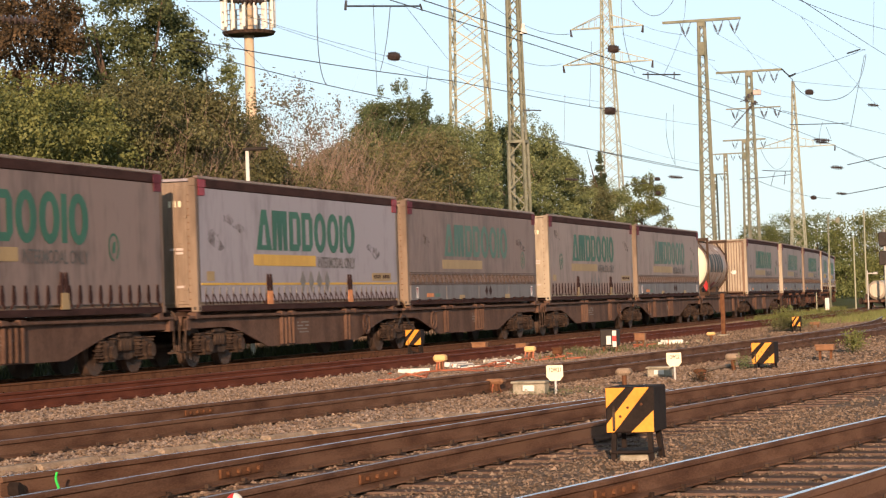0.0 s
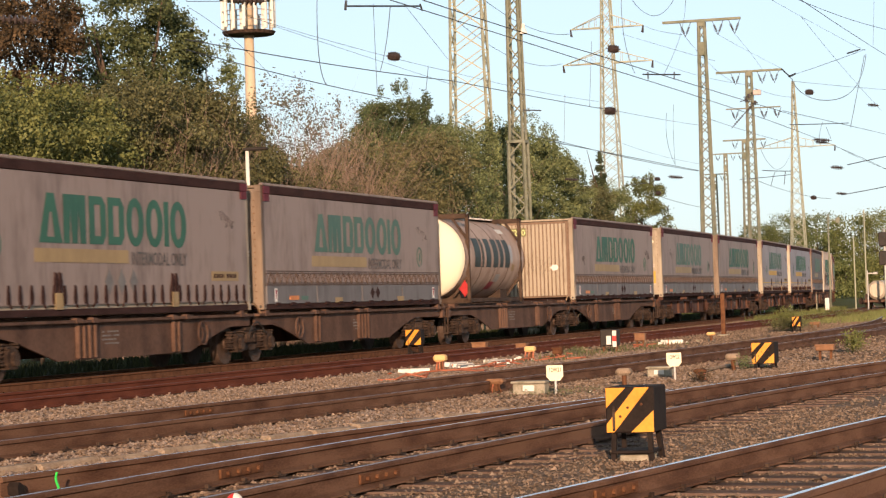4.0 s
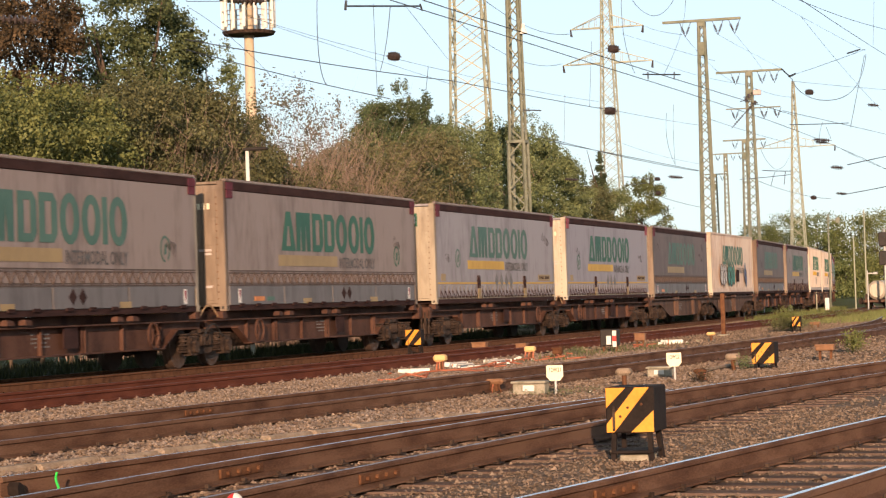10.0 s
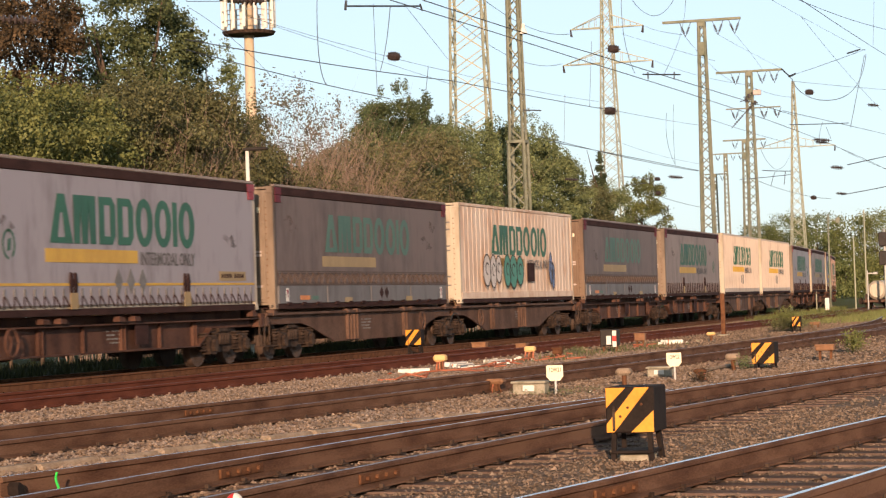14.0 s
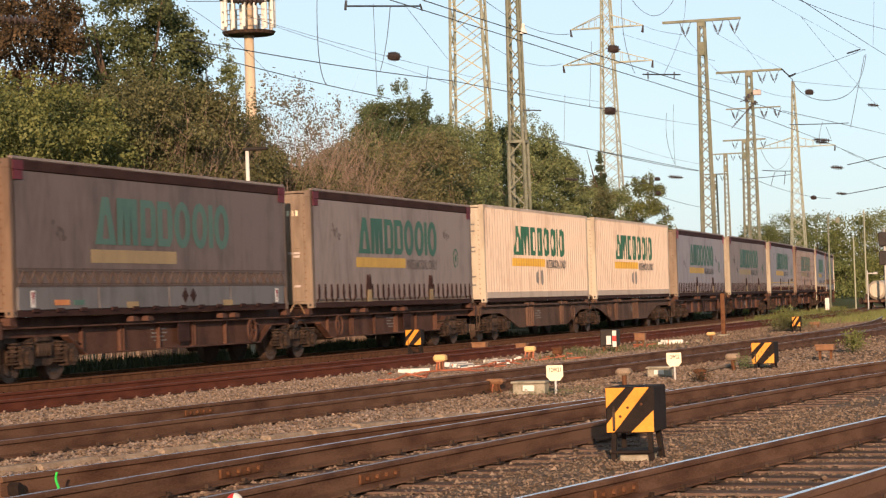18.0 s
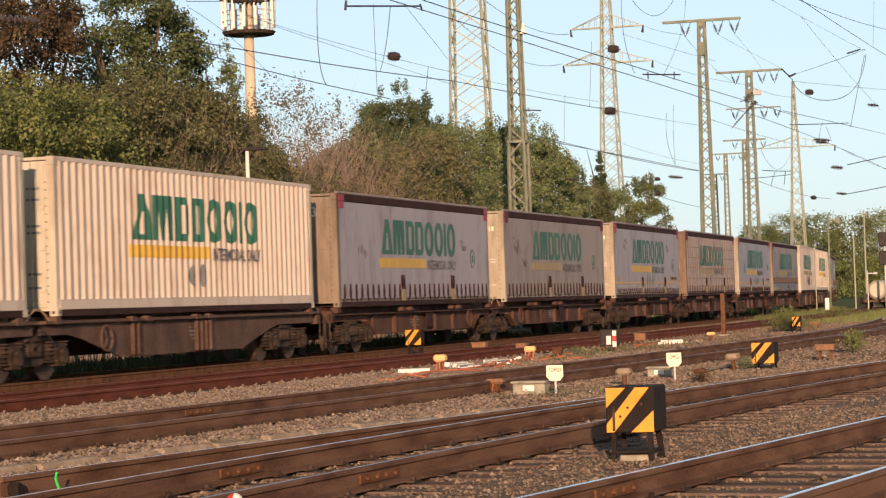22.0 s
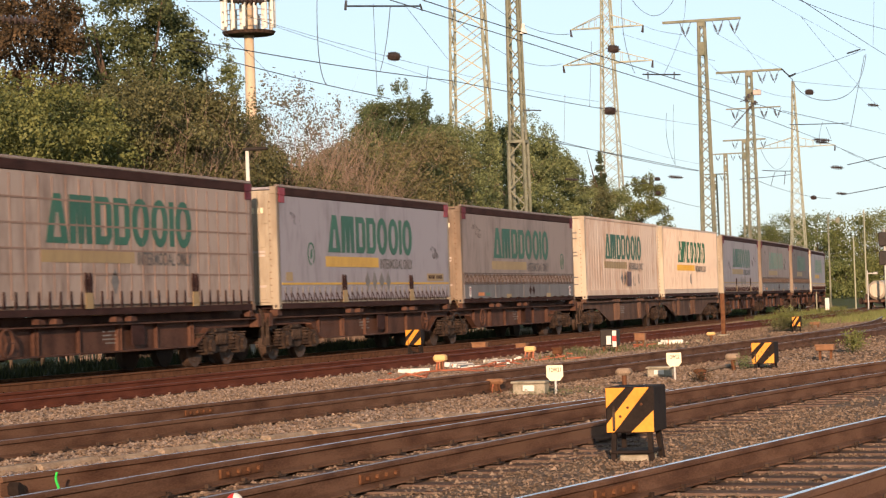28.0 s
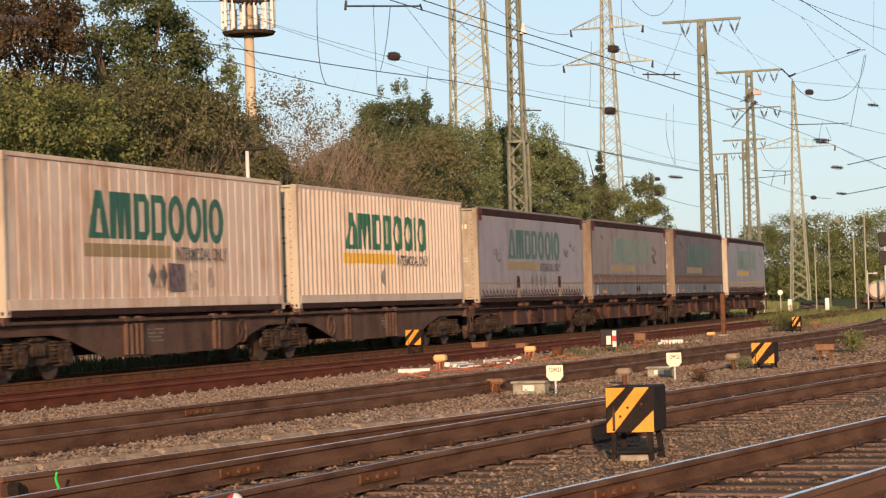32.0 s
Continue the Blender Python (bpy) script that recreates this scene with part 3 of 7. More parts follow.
def end_wall(top, style, material, h, x=0.0, out=-1, w=1.12):
    """Doors with locking bars, or a ribbed wall, at an end."""
    z1 = h - 0.08
    bm = bmesh.new()
    box(bm, min(x, x - out * 0.04), -w, 0.1, max(x, x - out * 0.04), w, z1)
    wall = part("end_wall", bm, END_BROWN if style == "ribbed" else material, top)
    if style == "ribbed":
        n = 15
        for i in range(n):
            y = -w + 0.1 + (2 * w - 0.2) * (i + 0.5) / n
            bm = bmesh.new()
            box(bm, min(x, x + out * 0.045), y - 0.05, 0.16, max(x, x + out * 0.045), y + 0.05, z1 - 0.08, 0.012)
            part("rib", bm, material, wall)
        return
    for y0, y1 in ((-w + 0.06, -0.02), (0.02, w - 0.06)):
        bm = bmesh.new()
        box(bm, min(x, x + out * 0.03), y0, 0.16, max(x, x + out * 0.03), y1, z1 - 0.08, 0.008)
        leaf = part("door", bm, material, top)
        for q in (0.14, 0.38, 0.62, 0.86):
            y = y0 + (y1 - y0) * q
            for z0, z2 in ((0.22, h * 0.5 - 0.06), (h * 0.5 + 0.02, z1 - 0.14)):
                bm = bmesh.new()
                box(bm, min(x, x + out * 0.042), y - 0.07, z0, max(x, x + out * 0.042), y + 0.07, z2, 0.012)
                part("pressed_panel", bm, material, leaf)
        for q in (0.25, 0.75):
            y = y0 + (y1 - y0) * q
            bm = bmesh.new()
            rod(bm, (x + out * 0.052, y, 0.12), (x + out * 0.052, y, z1 - 0.02), 0.02, 6)
            part("locking_bar", bm, material, leaf)
        hinge = y0 if y0 < -0.5 else y1 - 0.15
        for z in (0.45, 1.2, 1.95):
            bm = bmesh.new()
            box(bm, min(x, x + out * 0.06), hinge, z, max(x, x + out * 0.06), hinge + 0.15, z + 0.05)
            part("hinge", bm, material, leaf)


def container(u, spec):
    """A 45-foot swap body. spec: kind of side, curtain, ink, stripe, end and post materials, height, extras."""
    h = spec.get("h", 2.78)
    style = spec["side"]
    u_mat, ink, stripe, end = spec["skin"], spec["ink"], spec.get("stripe", YELLOW_INK), spec["end"]
    trim = spec.get("trim", DARK_TRIM)
    top = thing("swap_body", pose(u, MAIN_Y, DECK), spec["label"], "container", "swap bodies of the freight train")
    L, W = LENGTH, 1.25
    bm = bmesh.new()
    box(bm, 0.06, -1.2, 0.1, L - 0.06, 1.2, h - 0.1)
    part("body", bm, end, top)
    bm = bmesh.new()
    box(bm, 0, -W, 0, L, -W + 0.12, 0.13, 0.008)
    box(bm, 0, W - 0.12, 0, L, W, 0.13, 0.008)
    for i in range(9):
        box(bm, 0.3 + i * 1.6, -W + 0.1, 0.02, 0.42 + i * 1.6, W - 0.1, 0.1)
    part("bottom_frame", bm, spec.get("sill", DARK_TRIM), top)
    bm = bmesh.new()
    box(bm, 0.02, -W + 0.02, h - 0.06, L - 0.02, W - 0.02, h, 0.01)
    for i in range(24):
        box(bm, 0.3 + i * 0.55, -W + 0.1, h - 0.005, 0.4 + i * 0.55, W - 0.1, h + 0.012)
    part("roof", bm, spec.get("roof", end), top)
    for x in (0, L - 0.14):
        for y in (-W, W - 0.14):
            bm = bmesh.new()
            box(bm, x, y, 0.0, x + 0.14, y + 0.14, h - 0.05, 0.01)
            box(bm, x - 0.01, y - 0.01 if y < 0 else y, 0.0, x + 0.16, y + 0.15, 0.14, 0.01)
            box(bm, x - 0.01, y - 0.01 if y < 0 else y, h - 0.16, x + 0.16, y + 0.15, h + 0.01, 0.01)
            post = part("corner_post", bm, spec.get("post", end), top)
            if y < 0 and x == 0:
                bm = bmesh.new()
                for k in range(16):
                    box(bm, x - 0.008, y + 0.155, 0.25 + k * 0.145, x + 0.005, y + 0.18, 0.275 + k * 0.145)
                part("rivet_strip", bm, RUST, post)["kind"] = "stuff"
                bm = bmesh.new()
                box(bm, x - 0.013, y + 0.045, 0.04, x - 0.008, y + 0.095, 0.10)
                box(bm, x + 0.05, y - 0.013, 0.04, x + 0.11, y - 0.008, 0.10)
                part("casting_hole", bm, BLACK, post)
    end_wall(top, spec.get("endstyle", "doors"), end, h)
    end_wall(top, "plain" if spec.get("far") else "doors", end, h, L, 1)
    if spec.get("number"):
        wide = max(v.co.x for v in NUMBER.vertices)
        bm = bmesh.new()
        box(bm, -0.056, 0.93 - wide, h - 0.56, -0.044, 0.99, h - 0.27)
        part("number_plate", bm, mat("olive_plate_paint", [(0.14, 0.13, 0.05), (0.2, 0.185, 0.08)], 0.6, bump=0.1), top)
        bm = bmesh.new()
        for k in range(9):
            yc, zc = 0.75 - 0.16 * k, 1.18 + 0.1 * math.sin(k * 1.9)
            for i in range(10):
                a0, a1 = i * 0.6 + k, (i + 1) * 0.6 + k
                bar(bm, (-0.047, yc + 0.13 * math.cos(a0), zc + 0.24 * math.sin(a0 * 0.9)), (-0.047, yc + 0.13 * math.cos(a1), zc + 0.24 * math.sin(a1 * 0.9)), 0.022, 0.005)
        part("sprayed_scrawl", bm, GREY_STAIN_DARK, top, "dark sprayed scrawl")
        bm = bmesh.new()
        slab(bm, [(0.0, 0.0), (0.1, -0.1), (0.24, -0.1), (0.3, 0.0), (0.24, 0.1), (0.1, 0.1)], 0, 0.006)
        lab = part("hazard_label", bm, WHITE_PAINT, top)
        lab.matrix_basis = Matrix.Translation((-0.05, -0.42, 1.12)) @ Matrix.Rotation(radians(-90), 4, "Z")
        part("number", NUMBER, None, top).matrix_basis = Matrix.Translation((-0.062, 0.96, h - 0.52)) @ Matrix.Rotation(radians(-90), 4, "Z")
    if style in ("lashed", "hooked", "dropside", "grid"):
        low = 0.50 if style == "dropside" else 0.2
        for y, s in ((-W - 0.005, 1), (W + 0.005, -1)):
            v, f = curtain_sheet(0.16, L - 0.16, low, h - 0.2, y)
            part("curtain", plain("curtain", v, f if s > 0 else [q[::-1] for q in f], u_mat, True), None, top)
        for y in (-W - 0.03, W - 0.06):
            bm = bmesh.new()
            box(bm, 0.1, y, h - 0.19, L - 0.1, y + 0.09, h - 0.012, 0.012)
            part("top_rail", bm, trim, top)
            bm = bmesh.new()
            box(bm, 0.08, y + 0.006, h - 0.009, L - 0.08, y + 0.1, h + 0.055, 0.015)
            part("roof_edge", bm, ROOF_EDGE, top)
        for x in (0.12, L - 0.46):
            bm = bmesh.new()
            box(bm, x, -W - 0.034, h - 0.36, x + 0.34, -W - 0.014, h - 0.192, 0.004)
            box(bm, x - 0.03, -W - 0.037, h - 0.185, x + 0.37, -W - 0.026, h - 0.02, 0.003)
            part("corner_tape", bm, RED_TRIM if spec.get("tape") else PLUM, top)
    y = -W - 0.0125
    profile = []
    if style == "lashed":
        bm = bmesh.new()
        n = 34
        for i in range(n):
            x = 0.4 + (L - 0.8) * i / (n - 1)
            bar(bm, (x, y, 0.14), (x, y, 0.42), 0.03, 0.012)
            if i < n - 1:
                bar(bm, (x, y, 0.40), (x + 0.26, y, 0.16), 0.028, 0.012)
        part("lashing_strap", bm, DARK_TRIM, top)["kind"] = "stuff"
        bm = bmesh.new()
        for i in range(n):
            x = 0.4 + (L - 0.8) * i / (n - 1)
            box(bm, x - 0.02, y - 0.02, 0.36, x + 0.02, y, 0.5)
        part("buckle", bm, GREY_INK, top)["kind"] = "stuff"
        bm = bmesh.new()
        box(bm, 0.2, y - 0.004, 0.55, L - 0.2, y + 0.01, 0.6)
        part("reflective_line", bm, stripe, top)
    elif style == "hooked":
        bm = bmesh.new()
        n = 30
        for i in range(n):
            x = 0.4 + (L - 0.8) * i / (n - 1)
            slab(bm, [(x - 0.055, 0.22), (x + 0.055, 0.22), (x + 0.075, 0.36), (x + 0.05, 0.46), (x + 0.03, 0.56), (x - 0.03, 0.56), (x - 0.05, 0.46), (x - 0.07, 0.34)], y, y - 0.014)
            bar(bm, (x, y, 0.3), (x + (0.1 if i % 3 else -0.12), y, 0.15), 0.035, 0.012)
        part("tension_strap", bm, DARK_TRIM, top)["kind"] = "stuff"
    elif style == "dropside":
        for i in range(4):
            x0, x1 = 0.2 + i * 3.3, 0.2 + (i + 1) * 3.3 - 0.05
            bm = bmesh.new()
            box(bm, x0, -W - 0.02, 0.12, x1, -W + 0.04, 0.53, 0.012)
            box(bm, x0 + 0.03, -W - 0.03, 0.13, x1 - 0.03, -W - 0.015, 0.17)
            side = part("drop_side", bm, spec.get("panel", PANEL), top)
            for q in (0.2, 0.5, 0.8):
                bm = bmesh.new()
                xq = x0 + (x1 - x0) * q
                box(bm, xq - 0.14, -W - 0.045, 0.08, xq + 0.14, -W - 0.01, 0.15, 0.008)
                part("hinge", bm, DARK_TRIM, side)
        bm = bmesh.new()
        n = 32
        for i in range(n):
            x = 0.25 + (L - 0.5) * i / n
            q = (L - 0.5) / n
            bar(bm, (x, y, 0.57), (x + q / 2, y, 0.83), 0.03, 0.012)
            bar(bm, (x + q / 2, y, 0.83), (x + q, y, 0.57), 0.03, 0.012)
            bar(bm, (x - q * 0.2, y + 0.004, 0.82), (x + q * 0.3, y + 0.004, 0.60), 0.022, 0.01)
        for z in (0.55, 0.59, 0.81, 0.86):
            box(bm, 0.2, y - 0.008, z - 0.012, L - 0.2, y + 0.006, z + 0.012)
        part("net_lashing", bm, NET, top)["kind"] = "stuff"
        for x in (0.75, L - 0.75):
            bm = bmesh.new()
            slab(bm, [(x - 0.09, 0.17), (x + 0.09, 0.17), (x + 0.09, 0.47), (x - 0.09, 0.47)], y - 0.002, y - 0.01)
            plate = part("reflector", bm, WHITE_PAINT, top)
            bm = bmesh.new()
            slab(bm, [(x, 0.2), (x + 0.06, 0.44), (x - 0.06, 0.44)], y - 0.011, y - 0.014)
            part("red_wedge", bm, RED_TRIM, plate)
        for x, z0, z1, wide, m in spec.get("marks", ((1.9, 0.2, 0.3, 0.3, ORANGE), (2.6, 0.2, 0.29, 0.22, TEAL_INK), (5.0, 0.12, 0.24, 0.26, FADED_YELLOW), (9.9, 0.12, 0.24, 0.26, FADED_YELLOW))):
            bm = bmesh.new()
            slab(bm, [(x - wide, z0), (x + wide, z0), (x + wide, z1), (x - wide, z1)], y - 0.012, y - 0.02)
            part("tag", bm, m, top)
        for k in range(spec.get("lowdiamonds", 2)):
            x = 7.6 + 0.42 * k
            bm = bmesh.new()
            slab(bm, [(x - 0.17, 0.34), (x, 0.19), (x + 0.17, 0.34), (x, 0.5)], y - 0.002, y - 0.012)
            part("placard", bm, DARK_TRIM, top)
    elif style == "grid":
        bm = bmesh.new()
        for i in range(24):
            x = 0.35 + i * 0.56
            box(bm, x, y - 0.004, 0.3, x + 0.035, y + 0.012, h - 0.25)
        for k in range(4):
            box(bm, 0.2, y - 0.005, 0.75 + k * 0.45, L - 0.2, y + 0.012, 0.785 + k * 0.45)
        part("webbing", bm, spec["web"], top)
        bm = bmesh.new()
        for i in range(30):
            x = 0.4 + (L - 0.8) * i / 29
            slab(bm, [(x - 0.05, 0.14), (x + 0.05, 0.14), (x + 0.02, 0.45), (x - 0.02, 0.45)], y, y - 0.014)
        part("tension_strap", bm, DARK_TRIM, top)["kind"] = "stuff"
    else:
        pitch, deep = (0.30, 0.046) if style == "corrugated" else (0.42, 0.012)
        n = int((L - 0.3) / pitch)
        for yy, s in ((-W + 0.02, -1), (W - 0.02, 1)):
            verts, faces, pts = [], [], [(0.14, 0)]
            x = 0.14
            for i in range(n):
                q = (L - 0.28) / n
                for a, b in ((0.06, 0), (0.27, 1), (0.48, 1), (0.64, 0)) if style == "corrugated" else ((0.86, 0), (0.89, -1), (0.95, -1), (0.98, 0)):
                    pts.append((x + a * q, b))
                x += q
            pts.append((L - 0.14, 0))
            if s < 0:
                profile = [(px, yy - deep * b) for px, b in pts]
            for px, b in pts:
                verts += [(px, yy + s * deep * b, 0.3), (px, yy + s * deep * b, h - 0.07)]
            for i in range(len(pts) - 1):
                q = (2 * i, 2 * i + 2, 2 * i + 3, 2 * i + 1)
                faces.append(q if s < 0 else q[::-1])
            part("side_wall", plain("side_wall", verts, faces, u_mat), None, top)
        bm = bmesh.new()
        box(bm, 0.1, -W - 0.012, h - 0.075, L - 0.1, -W + 0.06, h + 0.01, 0.008)
        part("top_rail", bm, u_mat, top)
        bm = bmesh.new()
        box(bm, 0.1, -W - 0.012, 0.12, L - 0.1, -W + 0.06, 0.31, 0.008)
        part("side_sill", bm, spec.get("sillcol", u_mat), top)
        y = -W - 0.045
    # emblem, stripe, lettering
    ex, ez, eh = spec.get("ex", 3.4), h - spec.get("ed", 1.45), spec.get("eh", 0.90)
    xr = emblem(top, ex, ez, eh, y, ink, profile)
    bm = bmesh.new()
    mid = ex + (xr - ex) * 0.57
    slab(bm, [(ex - 0.2, ez - 0.35), (mid, ez - 0.35), (mid, ez - 0.1), (ex - 0.2, ez - 0.1)], y, y - 0.004)
    pressed(bm, profile, y)
    part("stripe", bm, stripe, top)
    if spec.get("words", True):
        wd = part("lettering", ONLY, None, top)
        k = (xr - mid - 0.15) / max(v.co.x for v in ONLY.vertices)
        wd.matrix_basis = Matrix.Translation((mid + 0.12, y - 0.005, ez - 0.38)) @ Matrix.Diagonal((k, 1, 1, 1))
    for i in range(spec.get("diamonds", 0)):
        bm = bmesh.new()
        x = ex + 2.9 + i * 0.56
        slab(bm, [(x - 0.19, ez - 0.70), (x, ez - 0.95), (x + 0.19, ez - 0.70), (x, ez - 0.45)], y, y - 0.005)
        pressed(bm, profile, y)
        part("placard", bm, GREY_INK, top)
    for i in range(spec.get("tags", 0)):
        bm = bmesh.new()
        x = (0.5, L - 2.2)[i % 2]
        slab(bm, [(x, 0.64), (x + (0.4, 1.5)[i % 2], 0.64), (x + (0.4, 1.5)[i % 2], 0.84), (x, 0.84)], y, y - 0.006)
        panel = part("id_panel", bm, FADED_YELLOW, top)
        for k in range(9 * (i % 2)):
            bm = bmesh.new()
            box(bm, x + 0.1 + 0.145 * k, y - 0.009, 0.70, x + (0.2 if k != 4 else 0.12) + 0.145 * k, y - 0.0065, 0.79)
            part("code_bar", bm, DARK_TRIM, panel)
    rr = random.Random(int(u * 10))
    if style in ("lashed", "hooked", "dropside"):
        for k in range(rr.randint(1, 3)):
            x, z, wide = rr.choice((rr.uniform(1.0, 2.6), rr.uniform(10.8, 12.4))), h - rr.uniform(0.6, 1.6), rr.uniform(0.25, 0.55)
            bm = bmesh.new()
            rim = [(x + wide * (1 + rr.uniform(-0.35, 0.3)) * math.cos(i * 0.3927), z + 0.14 * (1 + rr.uniform(-0.5, 0.5)) * math.sin(i * 0.3927) - 0.25 * wide * math.cos(i * 0.3927)) for i in range(16)]
            slab(bm, rim, y - 0.006, y - 0.008)
            part("soot_smear", bm, SMEAR, top)
    if spec.get("badge"):
        bm = bmesh.new()
        ring(bm, spec["badge"], h - 1.5, 0.24, 0.27, 0.045, 0.045, y, y - 0.005, 20, -60, 330)
        slab(bm, [(spec["badge"] - 0.07, h - 1.62), (spec["badge"] + 0.05, h - 1.6), (spec["badge"] + 0.08, h - 1.38), (spec["badge"] - 0.03, h - 1.42)], y, y - 0.005)
        part("badge", bm, ink, top)
    for x in spec.get("straps", ()):
        bm = bmesh.new()
        slab(bm, [(x - 0.17, 0.12), (x + 0.17, 0.12), (x + 0.15, 0.42), (x - 0.15, 0.42)], y - 0.018, y - 0.028)
        part("lifting_mark", bm, spec.get("markcol", FADED_YELLOW), top)
        for d in (-0.1, 0.08):
            bm = bmesh.new()
            slab(bm, [(x + d - 0.03, 0.4), (x + d + 0.05, 0.38), (x + d + 0.09, 0.62), (x + d + 0.05, 0.78), (x + d - 0.03, 0.8), (x + d - 0.07, 0.6)], y - 0.004, y - 0.022)
            part("strap_knot", bm, DARK_TRIM, top)
    if spec.get("digits"):
        text, plated = spec["digits"]
        me = words(text, 0.34, WHITE_PAINT, 0.8)
        wide = max(v.co.x for v in me.vertices)
        if plated:
            bm = bmesh.new()
            box(bm, -0.064, -0.78, h - 0.62, -0.058, -0.70 + wide, h - 0.26)
            part("digit_plate", bm, GREEN_INK, top)
        part("number", me, None, top).matrix_basis = Matrix.Translation((-0.068, -0.74 + wide, h - 0.56)) @ Matrix.Rotation(radians(-90), 4, "Z")
    if style not in ("corrugated", "ribbed") and not spec.get("number") and not spec.get("digits"):
        for k in range(3):
            bm = bmesh.new()
            box(bm, -0.062, -0.95 + 0.11 * k, h - 0.6, -0.05, -0.89 + 0.11 * k, h - 0.47)
            part("digit_bar", bm, SIGN_YELLOW, top)
        for k, z in enumerate((1.2, 1.28, 0.5)):
            bm = bmesh.new()
            box(bm, -0.062, -0.97, z, -0.05, -0.8 + 0.12 * (k % 2), z + 0.05)
            part("text_bar", bm, GREY_STAIN, top)
    if style in ("corrugated", "ribbed"):
        for z in (0.5, 0.75, 1.5, 1.62, 2.1, 2.3):
            bm = bmesh.new()
            box(bm, -0.058, -0.98, z, -0.048, -0.72, z + 0.045)
            part("text_bar", bm, GREY_INK, top)
    if spec.get("graffiti"):
        # bubble shapes sprayed along the lower side
        for x, z, rx, rz, ink_in in ((2.6, 0.95, 0.42, 0.48, SPRAY_WHITE), (3.3, 0.92, 0.36, 0.5, SPRAY_WHITE), (3.9, 0.98, 0.34, 0.42, SPRAY_WHITE), (4.9, 0.95, 0.4, 0.5, SPRAY_GREEN), (5.6, 0.92, 0.44, 0.52, SPRAY_GREEN), (6.4, 0.95, 0.42, 0.46, SPRAY_GREEN), (10.3, 1.05, 0.22, 0.5, SPRAY_BLUE), (10.6, 0.8, 0.2, 0.42, SPRAY_BLUE)):
            bm = bmesh.new()
            n = 22
            slab(bm, [(x + rx * (1 + 0.12 * math.sin(5 * k * math.tau / n + x)) * math.cos(k * math.tau / n), z + rz * (1 + 0.1 * math.cos(4 * k * math.tau / n)) * math.sin(k * math.tau / n)) for k in range(n)][::-1], y - 0.012, y - 0.016)
            part("graffiti_fill", bm, ink_in, top)
            bm = bmesh.new()
            ring(bm, x, z, rx * 1.04, rz * 1.03, 0.045, 0.045, y - 0.017, y - 0.021, 22)
            part("graffiti_outline", bm, STRIPE_BLACK, top)
            bm = bmesh.new()
            ring(bm, x + 0.03, z + 0.05, rx * 0.45, rz * 0.4, 0.05, 0.05, y - 0.017, y - 0.021, 14, 30, 250)
            part("graffiti_outline", bm, STRIPE_BLACK, top)
        bm = bmesh.new()
        slab(bm, [(7.3, 0.62), (8.2, 0.62), (8.2, 1.2), (7.3, 1.2)], y - 0.012, y - 0.016)
        part("dark_patch", bm, DARK_TRIM, top)
    if spec.get("patch"):
        for x0, x1, z0, z1, m in ((6.95, 7.75, 0.45, 0.98, PATCH), (6.2, 6.8, 0.5, 0.85, SMEAR), (8.0, 8.45, 0.45, 0.85, SMEAR), (9.0, 9.35, 0.5, 0.9, SMEAR)):
            bm = bmesh.new()
            slab(bm, [(x0, z0), (x1, z0 + 0.01), (x1, z1), (x0, z1 + 0.02)], y - 0.002, y - 0.006)
            part("painted_over_patch", bm, m, top)
    if spec.get("sticker"):
        bm = bmesh.new()
        box(bm, -0.05, -1.0, 0.55, -0.035, -0.55, 1.05)
        part("sticker", bm, YELLOW_INK, top)
    return top


SPRAY_WHITE = mat("white_spray", [(0.55, 0.5, 0.46), (0.68, 0.62, 0.58)], 0.6)
SPRAY_GREEN = mat("sea_green_spray", [(0.05, 0.22, 0.17), (0.09, 0.30, 0.23)], 0.6)
SPRAY_BLUE = mat("blue_spray", [(0.10, 0.16, 0.32), (0.16, 0.23, 0.42)], 0.6)
NET = mat("brown_net_rope", [(0.06, 0.042, 0.036), (0.12, 0.085, 0.07)], 0.8, 0, 6, 40)
PANEL = curtain_mat("dull_aluminium_side", (0.165, 0.152, 0.152), (0.075, 0.062, 0.058), 0.52)
TAN = curtain_mat("tan_dirty_tarpaulin", (0.22, 0.16, 0.138), (0.105, 0.072, 0.06), 0.54)
TAN_LIGHT = curtain_mat("dusty_beige_tarpaulin", (0.295, 0.232, 0.207), (0.148, 0.108, 0.095), 0.52)
WHITE = curtain_mat("clean_white_tarpaulin", (0.33, 0.304, 0.335), (0.19, 0.163, 0.172), 0.48)
OFFWHITE = curtain_mat("greyed_white_tarpaulin", (0.345, 0.315, 0.33), (0.185, 0.158, 0.16), 0.52)
DARK_TAN = curtain_mat("brown_grey_filthy_tarpaulin", (0.165, 0.118, 0.102), (0.08, 0.054, 0.046), 0.55)
LILAC = curtain_mat("lilac_grey_tarpaulin", (0.35, 0.31, 0.325), (0.19, 0.158, 0.162), 0.5)
WEBBED = curtain_mat("cream_gridded_tarpaulin", (0.4, 0.315, 0.265), (0.17, 0.112, 0.087), 0.54)
WEB = mat("brown_webbing", [(0.20, 0.13, 0.10), (0.28, 0.19, 0.15)], 0.8, 0, 3, 30)
PINK_BOX = curtain_mat("rust_stained_white_steel", (0.76, 0.60, 0.47), (0.52, 0.29, 0.16), 0.56)
CREAM_BOX = curtain_mat("cream_white_steel", (0.64, 0.52, 0.415), (0.38, 0.26, 0.185), 0.48)
END_CREAM = curtain_mat("cream_end_wall", (0.4, 0.34, 0.255), (0.17, 0.122, 0.08), 0.5)
END_TAN = curtain_mat("tan_end_wall", (0.255, 0.19, 0.135), (0.1, 0.066, 0.045), 0.53)
